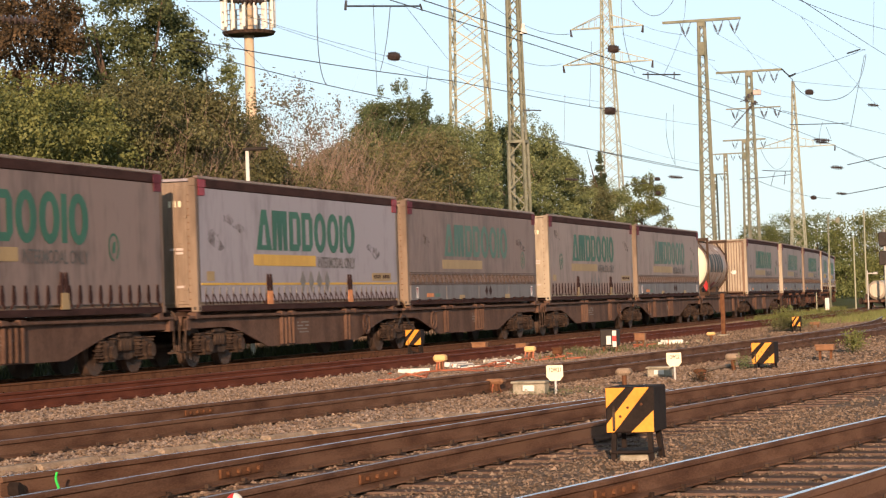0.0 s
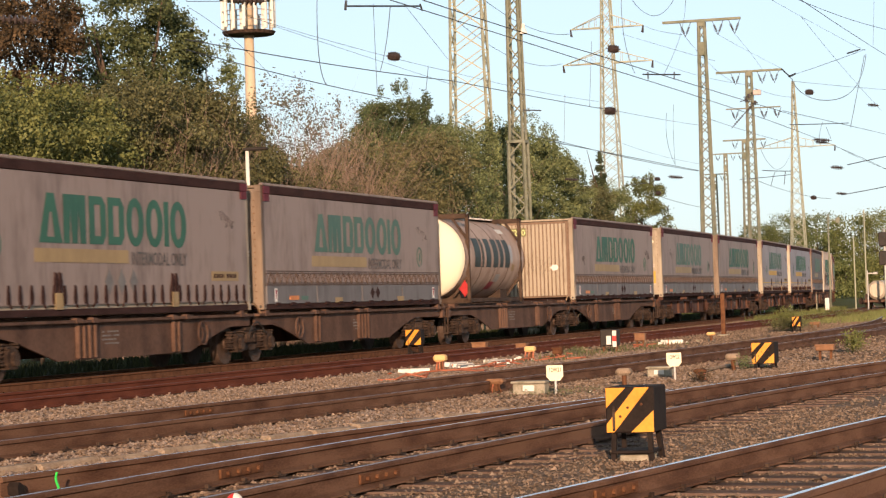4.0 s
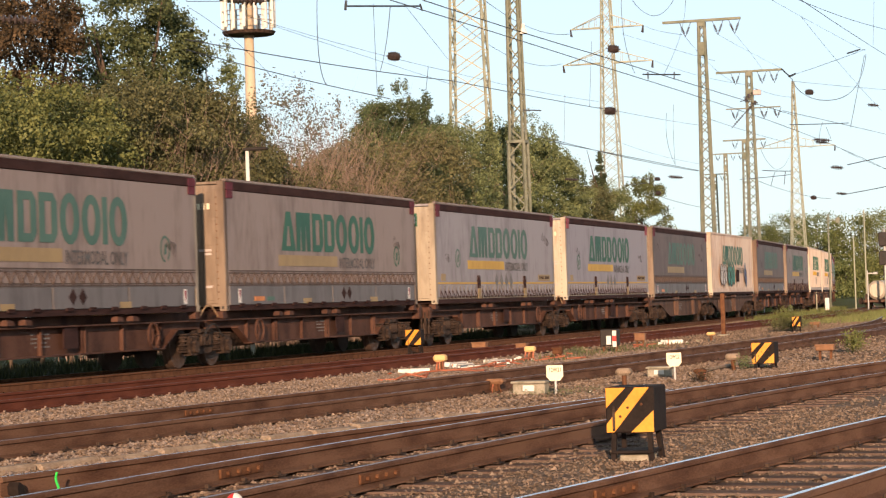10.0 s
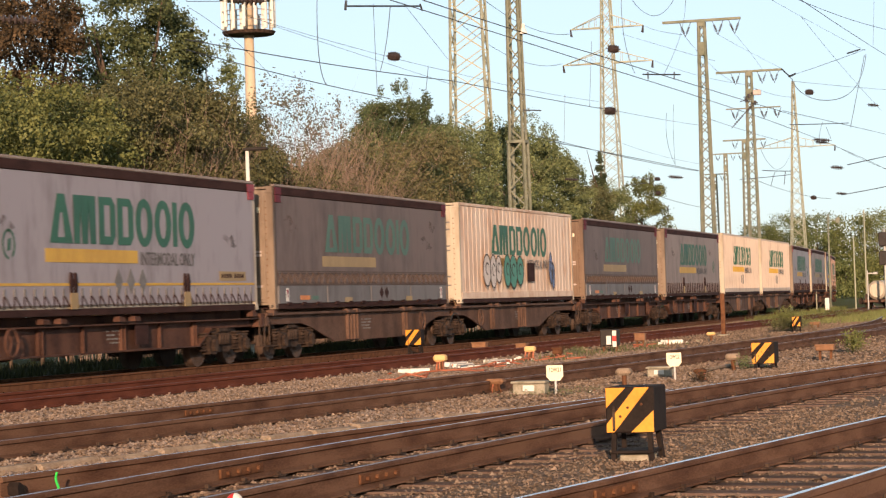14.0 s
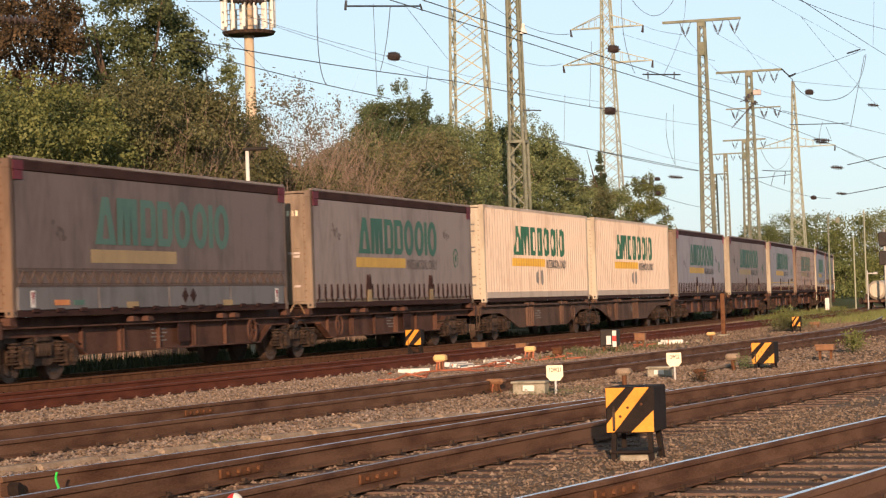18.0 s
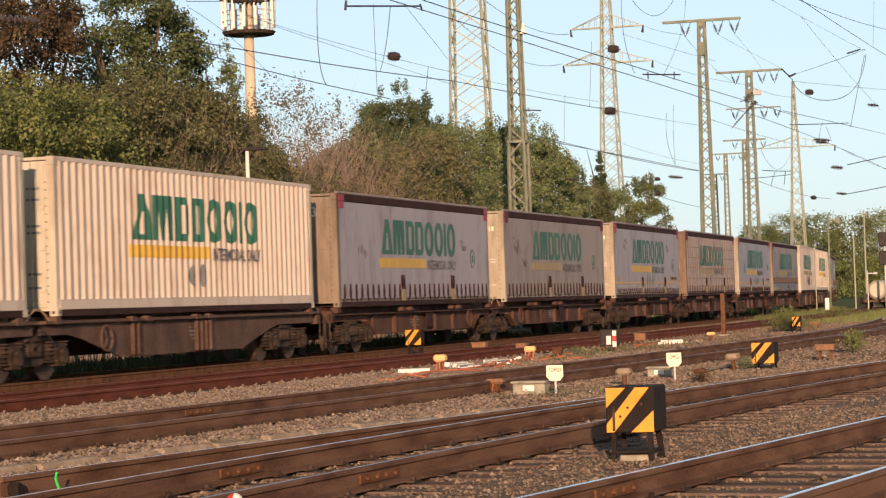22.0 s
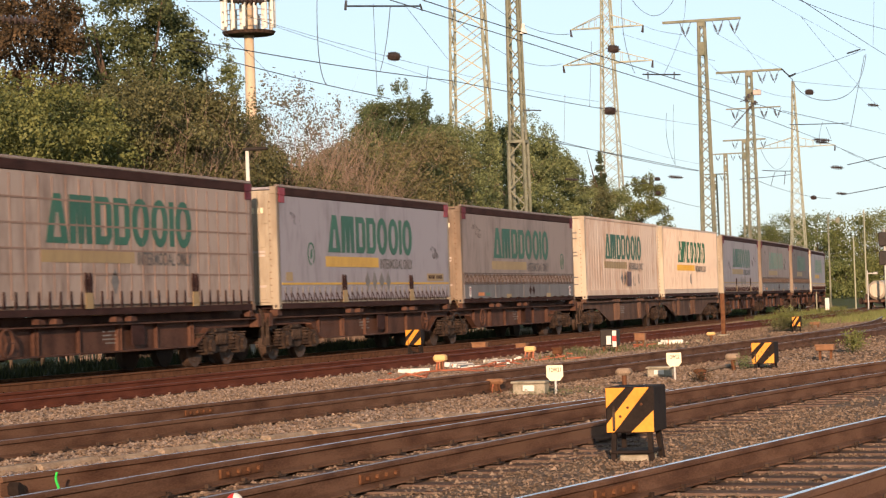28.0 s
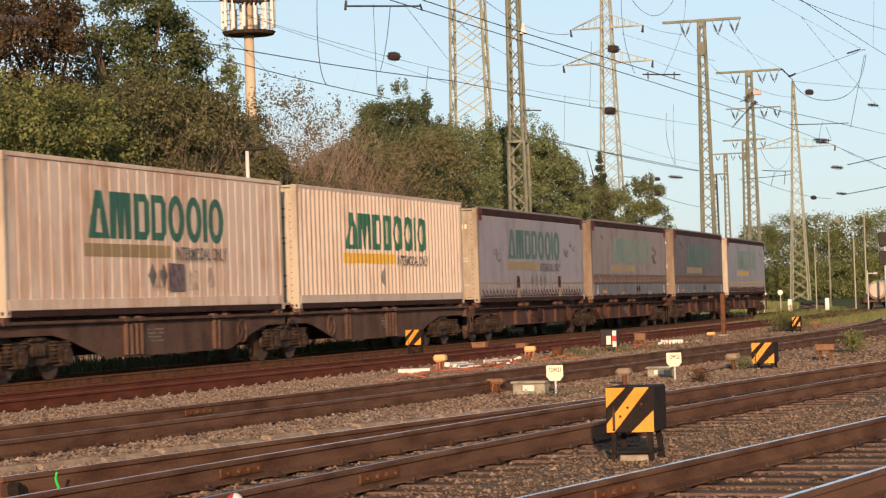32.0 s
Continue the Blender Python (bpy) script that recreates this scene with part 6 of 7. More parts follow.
def head_mast(x, y, height, arm, w0, w1, label, hung=(1.04, -1.04, -2.1), low_beam=0.0):
    """A tall catenary mast with a level beam on top, a splice collar, and at times a second beam with switch gear."""
    top = thing("catenary_mast", pose(x, y, GROUND_Z), label, "catenary mast", "catenary masts")
    bm = bmesh.new()
    lattice(bm, (0, 0, 0), (0, 0, height), w0, w1, 0.6, 0.11, 0.055)
    part("column", bm, GREEN_MAST, top)
    bm = bmesh.new()
    box(bm, -0.1, -arm / 2, height, 0.1, arm / 2, height + 0.16, 0.01)
    box(bm, -0.24, -0.26, height - 0.3, 0.24, 0.26, height, 0.02)
    part("beam", bm, GREEN_MAST, top)
    bm = bmesh.new()
    w = w0 * 0.5 + (w1 - w0) * 0.45 + 0.05
    box(bm, -w, -w, height * 0.885, w, w, height * 0.93, 0.015)
    part("splice_collar", bm, GREEN_MAST, top)
    bm = bmesh.new()
    box(bm, -0.6, -0.6, -0.05, 0.6, 0.6, 0.25, 0.03)
    part("foundation", bm, CONCRETE, top)
    for q in hung:
        v_string(top, (0, q, height))
    if low_beam:
        bm = bmesh.new()
        box(bm, -0.3, -2.35, low_beam, -0.2, 1.8, low_beam + 0.1, 0.01)
        part("cross_beam", bm, GREEN_MAST, top)
        for q in (1.1, -1.1, -2.1):
            v_string(top, (-0.25, q, low_beam), 0.8, 0.3)
        for q, z in ((-0.5, 1.3), (0.1, 1.0), (-0.35, 0.45), (0.35, 0.7)):
            bm = bmesh.new()
            rod(bm, (-0.4, q - 0.32, low_beam + z), (-0.4, q + 0.32, low_beam + z - 0.12), 0.035, 6)
            rod(bm, (-0.4, q - 0.12, low_beam + z - 0.18), (-0.4, q - 0.12, low_beam + z + 0.14), 0.1, 8)
            part("switch_insulator", bm, INSULATOR, top)
        bm = bmesh.new()
        box(bm, -0.62, -0.95, low_beam + 1.0, -0.3, -0.35, low_beam + 1.4, 0.05)
        part("switch_case", bm, GREY_STAIN, top)
        for s in (-1, 1):
            bm = bmesh.new()
            a = Vector((-0.3, 0.25, low_beam - 0.2))
            b = a + Vector((0, 0.85 * s + 0.3, -1.2 if s > 0 else 0.5))
            rod(bm, a, b, 0.03, 5)
            for k in range(5):
                c = a.lerp(b, 0.25 + 0.12 * k)
                rod(bm, c, c + (b - a).normalized() * 0.06, 0.1, 8)
            part("strain_insulator", bm, INSULATOR, top)
    return top


mast = thing("catenary_mast", pose(89.0, 23.6, GROUND_Z), "green-grey riveted lattice catenary mast behind the train", "catenary mast", "catenary masts")
bm = bmesh.new()
lattice(bm, (0, 0, 0), (0, 0, 7.6), 0.72, 0.60, 0.62, 0.10, 0.05)
lattice(bm, (0, 0, 7.6), (0, 0, 15.5), 0.52, 0.36, 0.5, 0.085, 0.045)
part("column", bm, GREEN_MAST, mast)
bm = bmesh.new()
box(bm, -0.36, -0.36, 7.5, 0.36, 0.36, 7.62, 0.01)
part("collar", bm, GREEN_MAST, mast)
bm = bmesh.new()
rod(bm, (0.1, -0.34, 11.75), (0.1, -0.34, 11.95), 0.17, 12, 0.1)
rod(bm, (0.1, -0.34, 11.95), (0.1, -0.34, 12.15), 0.07, 10)
part("lamp", bm, WHITE_PAINT, mast, "white bell-shaped lamp")
bm = bmesh.new()
box(bm, -0.5, -0.5, -0.05, 0.5, 0.5, 0.3, 0.03)
part("foundation", bm, CONCRETE, mast)

head_mast(148.5, 27.1, 18.7, 5.0, 0.90, 0.36, "tall green-grey lattice mast with a level top beam")
head_mast(179.2, 29.2, 18.2, 5.0, 0.90, 0.36, "tall green-grey lattice mast with top beam and switch gear", (1.03, -1.0, -1.93), 15.4)
head_mast(258.6, 42.9, 18.2, 4.7, 0.85, 0.36, "distant lattice mast with a level top beam")
head_mast(317.5, 55.3, 20.3, 4.6, 0.85, 0.36, "distant lattice mast with a level top beam")
head_mast(327.0, 58.5, 18.1, 3.4, 0.85, 0.36, "distant lattice mast with a level top beam", (1.0, -1.0))


def pylon(x, y, height, w0, w1, arms, label, turn=0):
    """A transmission tower: tapering body, cross arms with ties, insulator strings."""
    top = thing("transmission_tower", pose(x, y, GROUND_Z, 0, 0, turn), label, "transmission tower", "transmission towers")
    bm = bmesh.new()
    lattice(bm, (0, 0, 0), (0, 0, height), w0, w1, 1.7, 0.15, 0.07)
    part("body", bm, PALE_MAST, top)
    for z, half in arms:
        for s in (-1, 1):
            bm = bmesh.new()
            tip = Vector((0, s * half, z))
            w = (w0 + (w1 - w0) * z / height) / 2
            for sx in (-1, 1):
                bar(bm, (sx * w, s * w, z), tip, 0.13, 0.13)
                bar(bm, (sx * w, s * w, z + 1.6), tip, 0.09, 0.09)
                for k in range(1, 5):
                    f = k / 5
                    bar(bm, Vector((sx * w, s * w, z)).lerp(tip, f), Vector((sx * w, s * w, z + 1.6)).lerp(tip, f), 0.05, 0.05)
            part("cross_arm", bm, PALE_MAST, top)
            bm = bmesh.new()
            for d in (-0.35, 0.35):
                rod(bm, tip, tip + Vector((d, -s * 0.1, -0.9)), 0.09, 7)
            part("insulator", bm, INSULATOR, top)
    return top


pylon(173.1, 49.5, 36, 3.4, 1.85, ((30, 5.5),), "pale grey-green lattice transmission tower", 8)
pylon(293.5, 65.7, 43, 3.3, 0.85, ((31.2, 5.8), (35.7, 4.7)), "pale lattice transmission tower with two cross arms", 0)
pylon(400.3, 57.8, 37, 3.0, 0.3, ((25.9, 6.7),), "distant pale lattice transmission tower", 0)

radio = thing("radio_mast", pose(177.6, 69.1, GROUND_Z), "beige steel radio mast with a ring of white antennas", "radio mast")
bm = bmesh.new()
rod(bm, (0, 0, 0), (0, 0, 28), 0.62, 20, 0.34)
part("pole", bm, mat("beige_mast_coating", [(0.46, 0.36, 0.24), (0.58, 0.47, 0.33)], 0.6, 0, 1, 20, (1, 1, 0.3), bump=0.1), radio, smooth=True)
bm = bmesh.new()
rod(bm, (0, 0, 23.45), (0, 0, 23.7), 2.0, 28, 2.15)
part("platform", bm, BOGIE, radio)
for k in range(7):
    a = k * math.tau / 7 + 0.5
    bm = bmesh.new()
    bar(bm, (1.2 * math.cos(a), 1.2 * math.sin(a), 23.7), (1.2 * math.cos(a), 1.2 * math.sin(a), 25.1 + 0.5 * (k % 3)), 0.3, 0.16)
    part("equipment_case", bm, WHITE_PAINT if k % 2 else STEEL, radio)
for z in (24.5, 25.3):
    for k in range(24):
        a, b = k * math.pi / 12, (k + 1) * math.pi / 12
        bm = bmesh.new()
        rod(bm, (2.1 * math.cos(a), 2.1 * math.sin(a), z), (2.1 * math.cos(b), 2.1 * math.sin(b), z), 0.04, 5)
        part("rail_segment", bm, STEEL, radio)
for k in range(14):
    a = k * math.tau / 14 + 0.2
    bm = bmesh.new()
    c, s = 2.05 * math.cos(a), 2.05 * math.sin(a)
    box(bm, c - 0.13, s - 0.13, 23.8 + 0.1 * (k % 3), c + 0.13, s + 0.13, 26.2, 0.04)
    part("antenna", bm, WHITE_PAINT, radio)
bm = bmesh.new()
rod(bm, (0, 0, 26.3), (0, 0, 26.7), 2.3, 28, 2.1)
part("upper_platform", bm, GREEN_MAST, radio)

lamp = thing("yard_lamp", pose(62.8, 24.6, GROUND_Z), "white yard lamp post with a flat dark lamp head", "street lamp")
bm = bmesh.new()
rod(bm, (0, 0, 0), (0, 0, 5.9), 0.07, 10, 0.055)
part("post", bm, WHITE_PAINT, lamp, smooth=True)
bm = bmesh.new()
box(bm, -0.1, -0.62, 5.88, 0.1, 0.1, 5.97, 0.03)
part("lamp_head", bm, STRIPE_BLACK, lamp)


OVERHEAD = thing("overhead_line", pose(0, 0, 0), "thin dark catenary wires with brown insulators above the tracks", "overhead line")


def wire(a, b, sag, r=0.012):
    cu = [Vector(a).lerp(Vector(b), i / 14) - Vector((0, 0, sag * 4 * (i / 14) * (1 - i / 14))) for i in range(15)]
    cable(cu, r * 0.55, "wire")


def cable(points, r, name):
    """A thin four-sided tube through points."""
    verts, faces = [], []
    for i, p in enumerate(points):
        d = (points[min(i + 1, len(points) - 1)] - points[max(i - 1, 0)]).normalized()
        u = d.cross(Vector((0.3, 0.2, 0.93))).normalized()
        v = d.cross(u)
        verts += [p + u * r, p + v * r, p - u * r, p - v * r]
    for i in range(len(points) - 1):
        for k in range(4):
            faces.append((4 * i + k, 4 * i + (k + 1) % 4, 4 * i + 4 + (k + 1) % 4, 4 * i + 4 + k))
    part(name, plain(name, verts, faces, WIRE), None, OVERHEAD)


def hanger(a, b, c, r=0.01):
    """A slack dropper through three points."""
    a, b, c = Vector(a), Vector(b), Vector(c)
    cable([a * (1 - f) ** 2 + (b * 2 - (a + c) / 2) * 2 * f * (1 - f) + c * f * f for f in [i / 10 for i in range(11)]], r, "dropper")


def string_insulator(p, length, fat=1.0):
    """A ribbed barrel-shaped insulator in a wire."""
    bm = bmesh.new()
    d = Vector((0.25, -0.95, -0.1)).normalized()
    p = Vector(p)
    n = 7
    rows = [(-0.62, 0.05), (-0.5, 0.05)]
    for k in range(n):
        f = (k + 0.5) / n - 0.5
        r = 0.26 + 0.17 * math.cos(f * 2.6)
        low = 0.8 if fat > 0.8 else 0.35
        rows += [(f - 0.065, r * low), (f - 0.05, r), (f - 0.01, r * 0.94), (f + 0.03, r * low)]
    rows += [(0.52, 0.05), (0.62, 0.05)]
    lathe(bm, 0, 0, [(z * length, r * length * fat) for z, r in rows])
    bmesh.ops.transform(bm, matrix=Matrix.Translation(p) @ d.to_track_quat("Z", "Y").to_matrix().to_4x4(), verts=bm.verts[:])
    part("insulator", bm, INSULATOR, OVERHEAD)


wire((57.3, 24.0, 9.27), (68.7, 24.0, 10.71), 0.04, 0.015)
wire((52.4, 22.0, 7.67), (74.8, 22.0, 8.49), 0.07, 0.026)
wire((74.8, 22.0, 8.49), (97.1, 22.0, 9.11), 0.02, 0.026)
wire((54.8, 23.0, 7.71), (71.2, 23.0, 7.69), 0.05, 0.026)
wire((88.8, 23.0, 7.60), (105.7, 24.0, 7.83), -0.00, 0.024)
wire((95.4, 24.0, 7.77), (129.0, 24.0, 8.04), -0.00, 0.030)
wire((105.7, 24.0, 7.83), (129.0, 24.0, 8.01), 0.05, 0.030)
wire((62.2, 20.0, 9.59), (86.5, 20.0, 9.98), -0.01, 0.030)
wire((86.5, 20.0, 9.98), (138.5, 22.0, 11.49), -0.04, 0.034)
wire((138.5, 22.0, 11.49), (205.7, 22.0, 11.46), -0.17, 0.036)
wire((58.7, 18.0, 9.06), (77.9, 18.0, 9.44), 0.03, 0.030)
wire((77.9, 18.0, 9.44), (139.6, 20.0, 11.52), 0.01, 0.034)
wire((77.1, 30.0, 11.39), (102.0, 30.0, 11.55), 0.09, 0.016)
wire((79.3, 30.0, 11.32), (102.0, 30.0, 10.99), 0.01, 0.016)
wire((102.0, 30.0, 11.55), (131.4, 30.0, 12.35), 0.12, 0.016)
wire((79.3, 25.0, 11.73), (84.6, 25.0, 10.24), -0.01, 0.014)
wire((59.9, 25.0, 9.45), (66.0, 25.0, 8.08), -0.15, 0.014)
wire((60.7, 20.0, 9.30), (60.8, 20.0, 6.83), 0.04, 0.013)
wire((65.6, 20.0, 8.06), (65.3, 20.0, 7.30), 0.00, 0.013)
wire((90.4, 22.0, 9.20), (90.0, 22.0, 7.27), 0.00, 0.015)
wire((86.7, 20.0, 10.81), (86.0, 20.0, 8.30), 0.00, 0.014)
wire((57.3, 8.0, 8.21), (76.1, 8.0, 8.58), 0.02, 0.018)
wire((62.6, 9.0, 8.97), (85.9, 9.0, 10.47), 0.08, 0.018)
wire((59.1, 9.0, 8.49), (79.1, 9.0, 9.07), 0.02, 0.009)
wire((64.4, 9.0, 8.62), (83.4, 9.0, 7.38), 0.07, 0.009)
wire((73.2, 8.0, 10.02), (72.5, 8.0, 8.56), 0.00, 0.008)
wire((95.9, 14.0, 9.91), (79.1, 9.0, 9.11), 0.02, 0.014)
wire((94.0, 14.0, 10.05), (97.0, 14.0, 9.84), 0.00, 0.020)
wire((96.9, 14.0, 9.79), (113.5, 12.0, 10.61), 0.02, 0.014)
wire((80.5, 12.0, 7.34), (112.8, 12.0, 8.45), -0.01, 0.020)
wire((108.6, 20.0, 9.48), (161.0, 22.0, 10.90), 0.15, 0.020)
wire((141.9, 27.0, 17.00), (171.9, 29.0, 16.56), 0.35, 0.022)
wire((153.3, 27.0, 18.21), (195.3, 29.0, 19.63), 0.05, 0.022)
wire((160.4, 27.0, 18.91), (184.8, 29.0, 18.60), -0.11, 0.018)
wire((318.3, 66.0, 38.30), (141.5, 27.0, 16.97), 0.16, 0.030)
wire((303.7, 66.0, 35.75), (225.7, 40.0, 23.66), 0.05, 0.030)
wire((295.7, 60.0, 31.11), (243.4, 40.0, 22.78), 0.40, 0.030)
wire((243.4, 40.0, 22.78), (402.3, 58.0, 34.31), 0.37, 0.040)
wire((275.2, 66.0, 32.90), (185.7, 52.0, 26.07), 1.06, 0.050)
wire((286.8, 70.0, 30.58), (177.4, 52.0, 23.55), 1.54, 0.050)
wire((113.8, 26.0, 10.58), (146.5, 27.0, 11.79), 0.06, 0.020)
wire((270.9, 60.0, 19.52), (322.8, 60.0, 19.32), 0.30, 0.030)
wire((123.1, 25.0, 6.45), (140.1, 26.0, 6.43), 0.04, 0.024)
wire((155.3, 25.0, 8.59), (199.5, 26.0, 8.90), 0.23, 0.030)
wire((376.7, 60.0, 24.40), (398.8, 58.0, 25.48), 3.52, 0.050)
wire((397.5, 50.0, 25.01), (420.8, 45.0, 22.33), 0.21, 0.060)
wire((73.3, 9.0, 5.02), (84.3, 9.0, 5.83), -0.00, 0.026)
wire((79.6, 10.0, 4.36), (93.3, 10.0, 5.16), 0.01, 0.026)
wire((119.1, 26.0, 7.38), (125.5, 26.0, 7.52), -0.00, 0.040)
wire((119.0, 26.0, 6.94), (125.4, 26.0, 7.31), 0.00, 0.030)
wire((125.5, 26.0, 7.61), (125.4, 26.0, 7.22), 0.00, 0.040)
wire((170.4, 27.0, 10.03), (184.3, 27.0, 10.60), 0.02, 0.060)
wire((160.5, 27.0, 8.97), (184.2, 27.0, 10.33), 0.02, 0.045)
wire((176.2, 27.0, 10.20), (173.8, 27.0, 9.01), -0.04, 0.050)
wire((181.3, 27.0, 10.43), (180.5, 27.0, 9.44), 0.00, 0.060)
wire((75.4, 10.0, 6.52), (74.4, 10.0, 5.93), -0.02, 0.012)
wire((76.3, 10.0, 6.42), (77.3, 10.0, 6.10), -0.01, 0.012)
wire((170.9, 25.0, 13.26), (205.5, 25.0, 15.59), 0.02, 0.060)
wire((95.9, 20.0, 10.34), (103.9, 20.0, 11.00), -0.00, 0.055)
wire((96.9, 20.0, 10.52), (96.9, 20.0, 10.21), 0.00, 0.050)
wire((102.6, 20.0, 11.00), (102.5, 20.0, 10.67), 0.00, 0.050)
wire((64.3, 22.0, 9.79), (71.6, 22.0, 10.60), -0.00, 0.050)
wire((64.3, 22.0, 9.94), (64.2, 22.0, 9.67), 0.00, 0.070)
wire((71.5, 22.0, 10.65), (71.7, 22.0, 10.47), 0.00, 0.050)
wire((74.3, 9.0, 8.54), (77.7, 9.0, 8.98), 0.00, 0.045)
wire((95.9, 14.0, 9.89), (97.8, 14.0, 10.17), 0.00, 0.070)
wire((94.1, 14.0, 10.04), (95.9, 14.0, 9.94), 0.01, 0.060)

hanger((56.2, 20.0, 8.99), (56.2, 20.0, 7.49), (56.7, 20.0, 6.81))
hanger((62.2, 20.0, 9.43), (61.7, 20.0, 8.3), (61.1, 20.0, 7.51))
hanger((87.6, 19.0, 12.52), (87.9, 19.0, 10.94), (89.6, 19.0, 9.78))
hanger((100.6, 19.0, 14.0), (99.2, 19.0, 12.29), (95.3, 19.0, 10.25))
hanger((120.7, 24.0, 10.66), (120.6, 24.0, 9.19), (122.6, 24.0, 8.02))
hanger((122.6, 24.0, 11.23), (122.3, 24.0, 9.58), (122.5, 24.0, 8.11))
hanger((84.8, 18.0, 12.02), (89.0, 18.0, 11.89), (93.1, 18.0, 13.08))
hanger((79.4, 9.0, 9.0), (75.4, 9.0, 7.48), (67.4, 9.0, 6.58))
hanger((67.4, 9.0, 6.58), (64.0, 9.0, 6.52), (62.2, 9.0, 6.73))
hanger((78.9, 9.0, 8.9), (77.0, 9.0, 7.78), (74.4, 9.0, 6.25))
hanger((96.8, 14.0, 9.82), (97.0, 14.0, 8.96), (97.3, 14.0, 8.01))

string_insulator((65.5, 21.0, 8.39), 0.36)
string_insulator((85.9, 19.0, 10.39), 0.42)
string_insulator((98.4, 22.0, 9.11), 0.48)
string_insulator((65.4, 9.0, 6.65), 0.22)
string_insulator((75.2, 10.0, 5.94), 0.5, 0.34)
string_insulator((75.4, 10.05, 5.88), 0.36, 0.4)
string_insulator((70.8, 9.0, 4.82), 0.34, 0.5)
string_insulator((79.6, 10.0, 4.4), 0.34, 0.4)
string_insulator((127.5, 26.0, 7.6), 0.3)
string_insulator((127.6, 26.0, 6.84), 0.31)
string_insulator((127.6, 25.0, 7.66), 0.72, 0.4)
string_insulator((107.6, 26.0, 6.76), 0.6, 0.4)
string_insulator((71.9, 8.0, 6.7), 0.3, 0.5)
string_insulator((61.7, 24.0, 9.80), 0.85, 0.42)
string_insulator((47.6, 24.0, 7.76), 0.95, 0.3)
string_insulator((101.9, 14.0, 5.19), 0.24)


# short arm on the mast
wire((88.8, 23.3, 8.56), (88.9, 22.6, 8.51), 0.0, 0.05)


# ---- yard furniture ----
def marker(x, y, z, w=0.41, d=0.5, h=0.38, legs=True, label="black box with yellow diagonal stripes on a low stand"):
    """A striped warning box on legs."""
    top = thing("striped_marker_box", pose(x, y, z), label, "trackside marker", "striped marker boxes")
    bm = bmesh.new()
    box(bm, 0, -w / 2, 0, d, w / 2, h, 0.012)
    part("case", bm, CASE_BLACK, top)
    # stripes on the face towards -x
    for pts in (((-0.5, 0.55), (-0.5, 1.0), (-0.08, 1.0)), ((-0.5, 0.0), (-0.34, 0.0), (0.42, 1.0), (0.12, 1.0), (-0.5, 0.18)), ((0.02, 0.0), (0.5, 0.0), (0.5, 0.48))):
        bm = bmesh.new()
        f = [bm.verts.new((-0.006, -p[0] * w * 0.97, 0.006 + p[1] * (h - 0.012))) for p in pts]
        g = [bm.verts.new((0.004, -p[0] * w * 0.97, 0.006 + p[1] * (h - 0.012))) for p in pts]
        bm.faces.new(f)
        bm.faces.new(g[::-1])
        for i in range(len(pts)):
            bm.faces.new((f[i], g[i], g[(i + 1) % len(pts)], f[(i + 1) % len(pts)]))
        bmesh.ops.recalc_face_normals(bm, faces=bm.faces)
        part("stripe", bm, STRIPE_YELLOW, top)
    for py, pz in ((0.02, 0.55), (-0.12, 0.62), (0.1, 0.36)):
        bm = bmesh.new()
        rod(bm, (-0.012, py * w * 2, pz * h), (0.0, py * w * 2, pz * h), 0.012, 8)
        part("rivet", bm, RUST, top)
    bm = bmesh.new()
    bar(bm, (-0.012, w * 0.33, 0.05 * h), (-0.012, w * 0.33, 0.58 * h), 0.012, 0.02)
    part("handle", bm, BOGIE, top)
    if legs:
        deep = z - GROUND_Z
        for px in (0.06, d - 0.1):
            for py in (-w * 0.36, w * 0.36):
                bm = bmesh.new()
                bar(bm, (px, py, 0.02), (px + (0.08 if px > 0.1 else 0), py * 1.1, -deep), 0.04, 0.04)
                part("leg", bm, CASE_BLACK, top)
        bm = bmesh.new()
        box(bm, 0.02, -w * 0.42, -deep * 0.72, d - 0.04, w * 0.42, -deep * 0.62, 0.006)
        part("stand_plate", bm, CASE_BLACK, top)
    return top


marker(19.25, 4.225, 0.036)
footing = thing("footing_block", pose(19.35, 4.22, GROUND_Z), "pale worn concrete block under the striped box", "concrete block")
bm = bmesh.new()
box(bm, 0, -0.12, -0.02, 0.34, 0.13, 0.055, 0.015)
part("block", bm, CONCRETE, footing)
marker(42.3, 6.82, -0.10)
marker(58.4, 18.45, 0.12, 0.42, 0.3, 0.40)
marker(81.0, 11.88, 0.0, 0.28, 0.3, 0.33)


def point_sign(x, y, z, text, label):
    """An enamel number plate with a pointed foot on a short post."""
    top = thing("point_number_sign", pose(x, y, z), label, "sign", "point number signs")
    bm = bmesh.new()
    slab(bm, [(-0.12, 0.06), (-0.07, 0.0), (0.07, 0.0), (0.12, 0.06), (0.12, 0.21), (0.11, 0.222), (-0.11, 0.222), (-0.12, 0.21)], 0, 0.012)
    plate = part("plate", bm, SIGN_YELLOW, top)
    plate.matrix_basis = pose(0, 0, 0, 0, 0, -76)
    me = words(text, 0.092, STRIPE_BLACK, 0.66)
    lt = part("lettering", me, None, top)
    wide = max(v.co.x for v in me.vertices)
    lt.matrix_basis = pose(0, 0, 0, 0, 0, -76) @ Matrix.Translation((-wide / 2, -0.004, 0.125))
    bm = bmesh.new()
    rod(bm, (0.03, 0, GROUND_Z - z), (0.03, 0, 0.2), 0.022, 8)
    part("post", bm, STEEL, top)
    return top


point_sign(33.1, 8.345, 0.0, "12W21", "cream enamel sign lettered 12W21 on a short post")
point_sign(37.7, 7.52, 0.025, "12W22", "cream enamel sign lettered 12W22 on a short post")


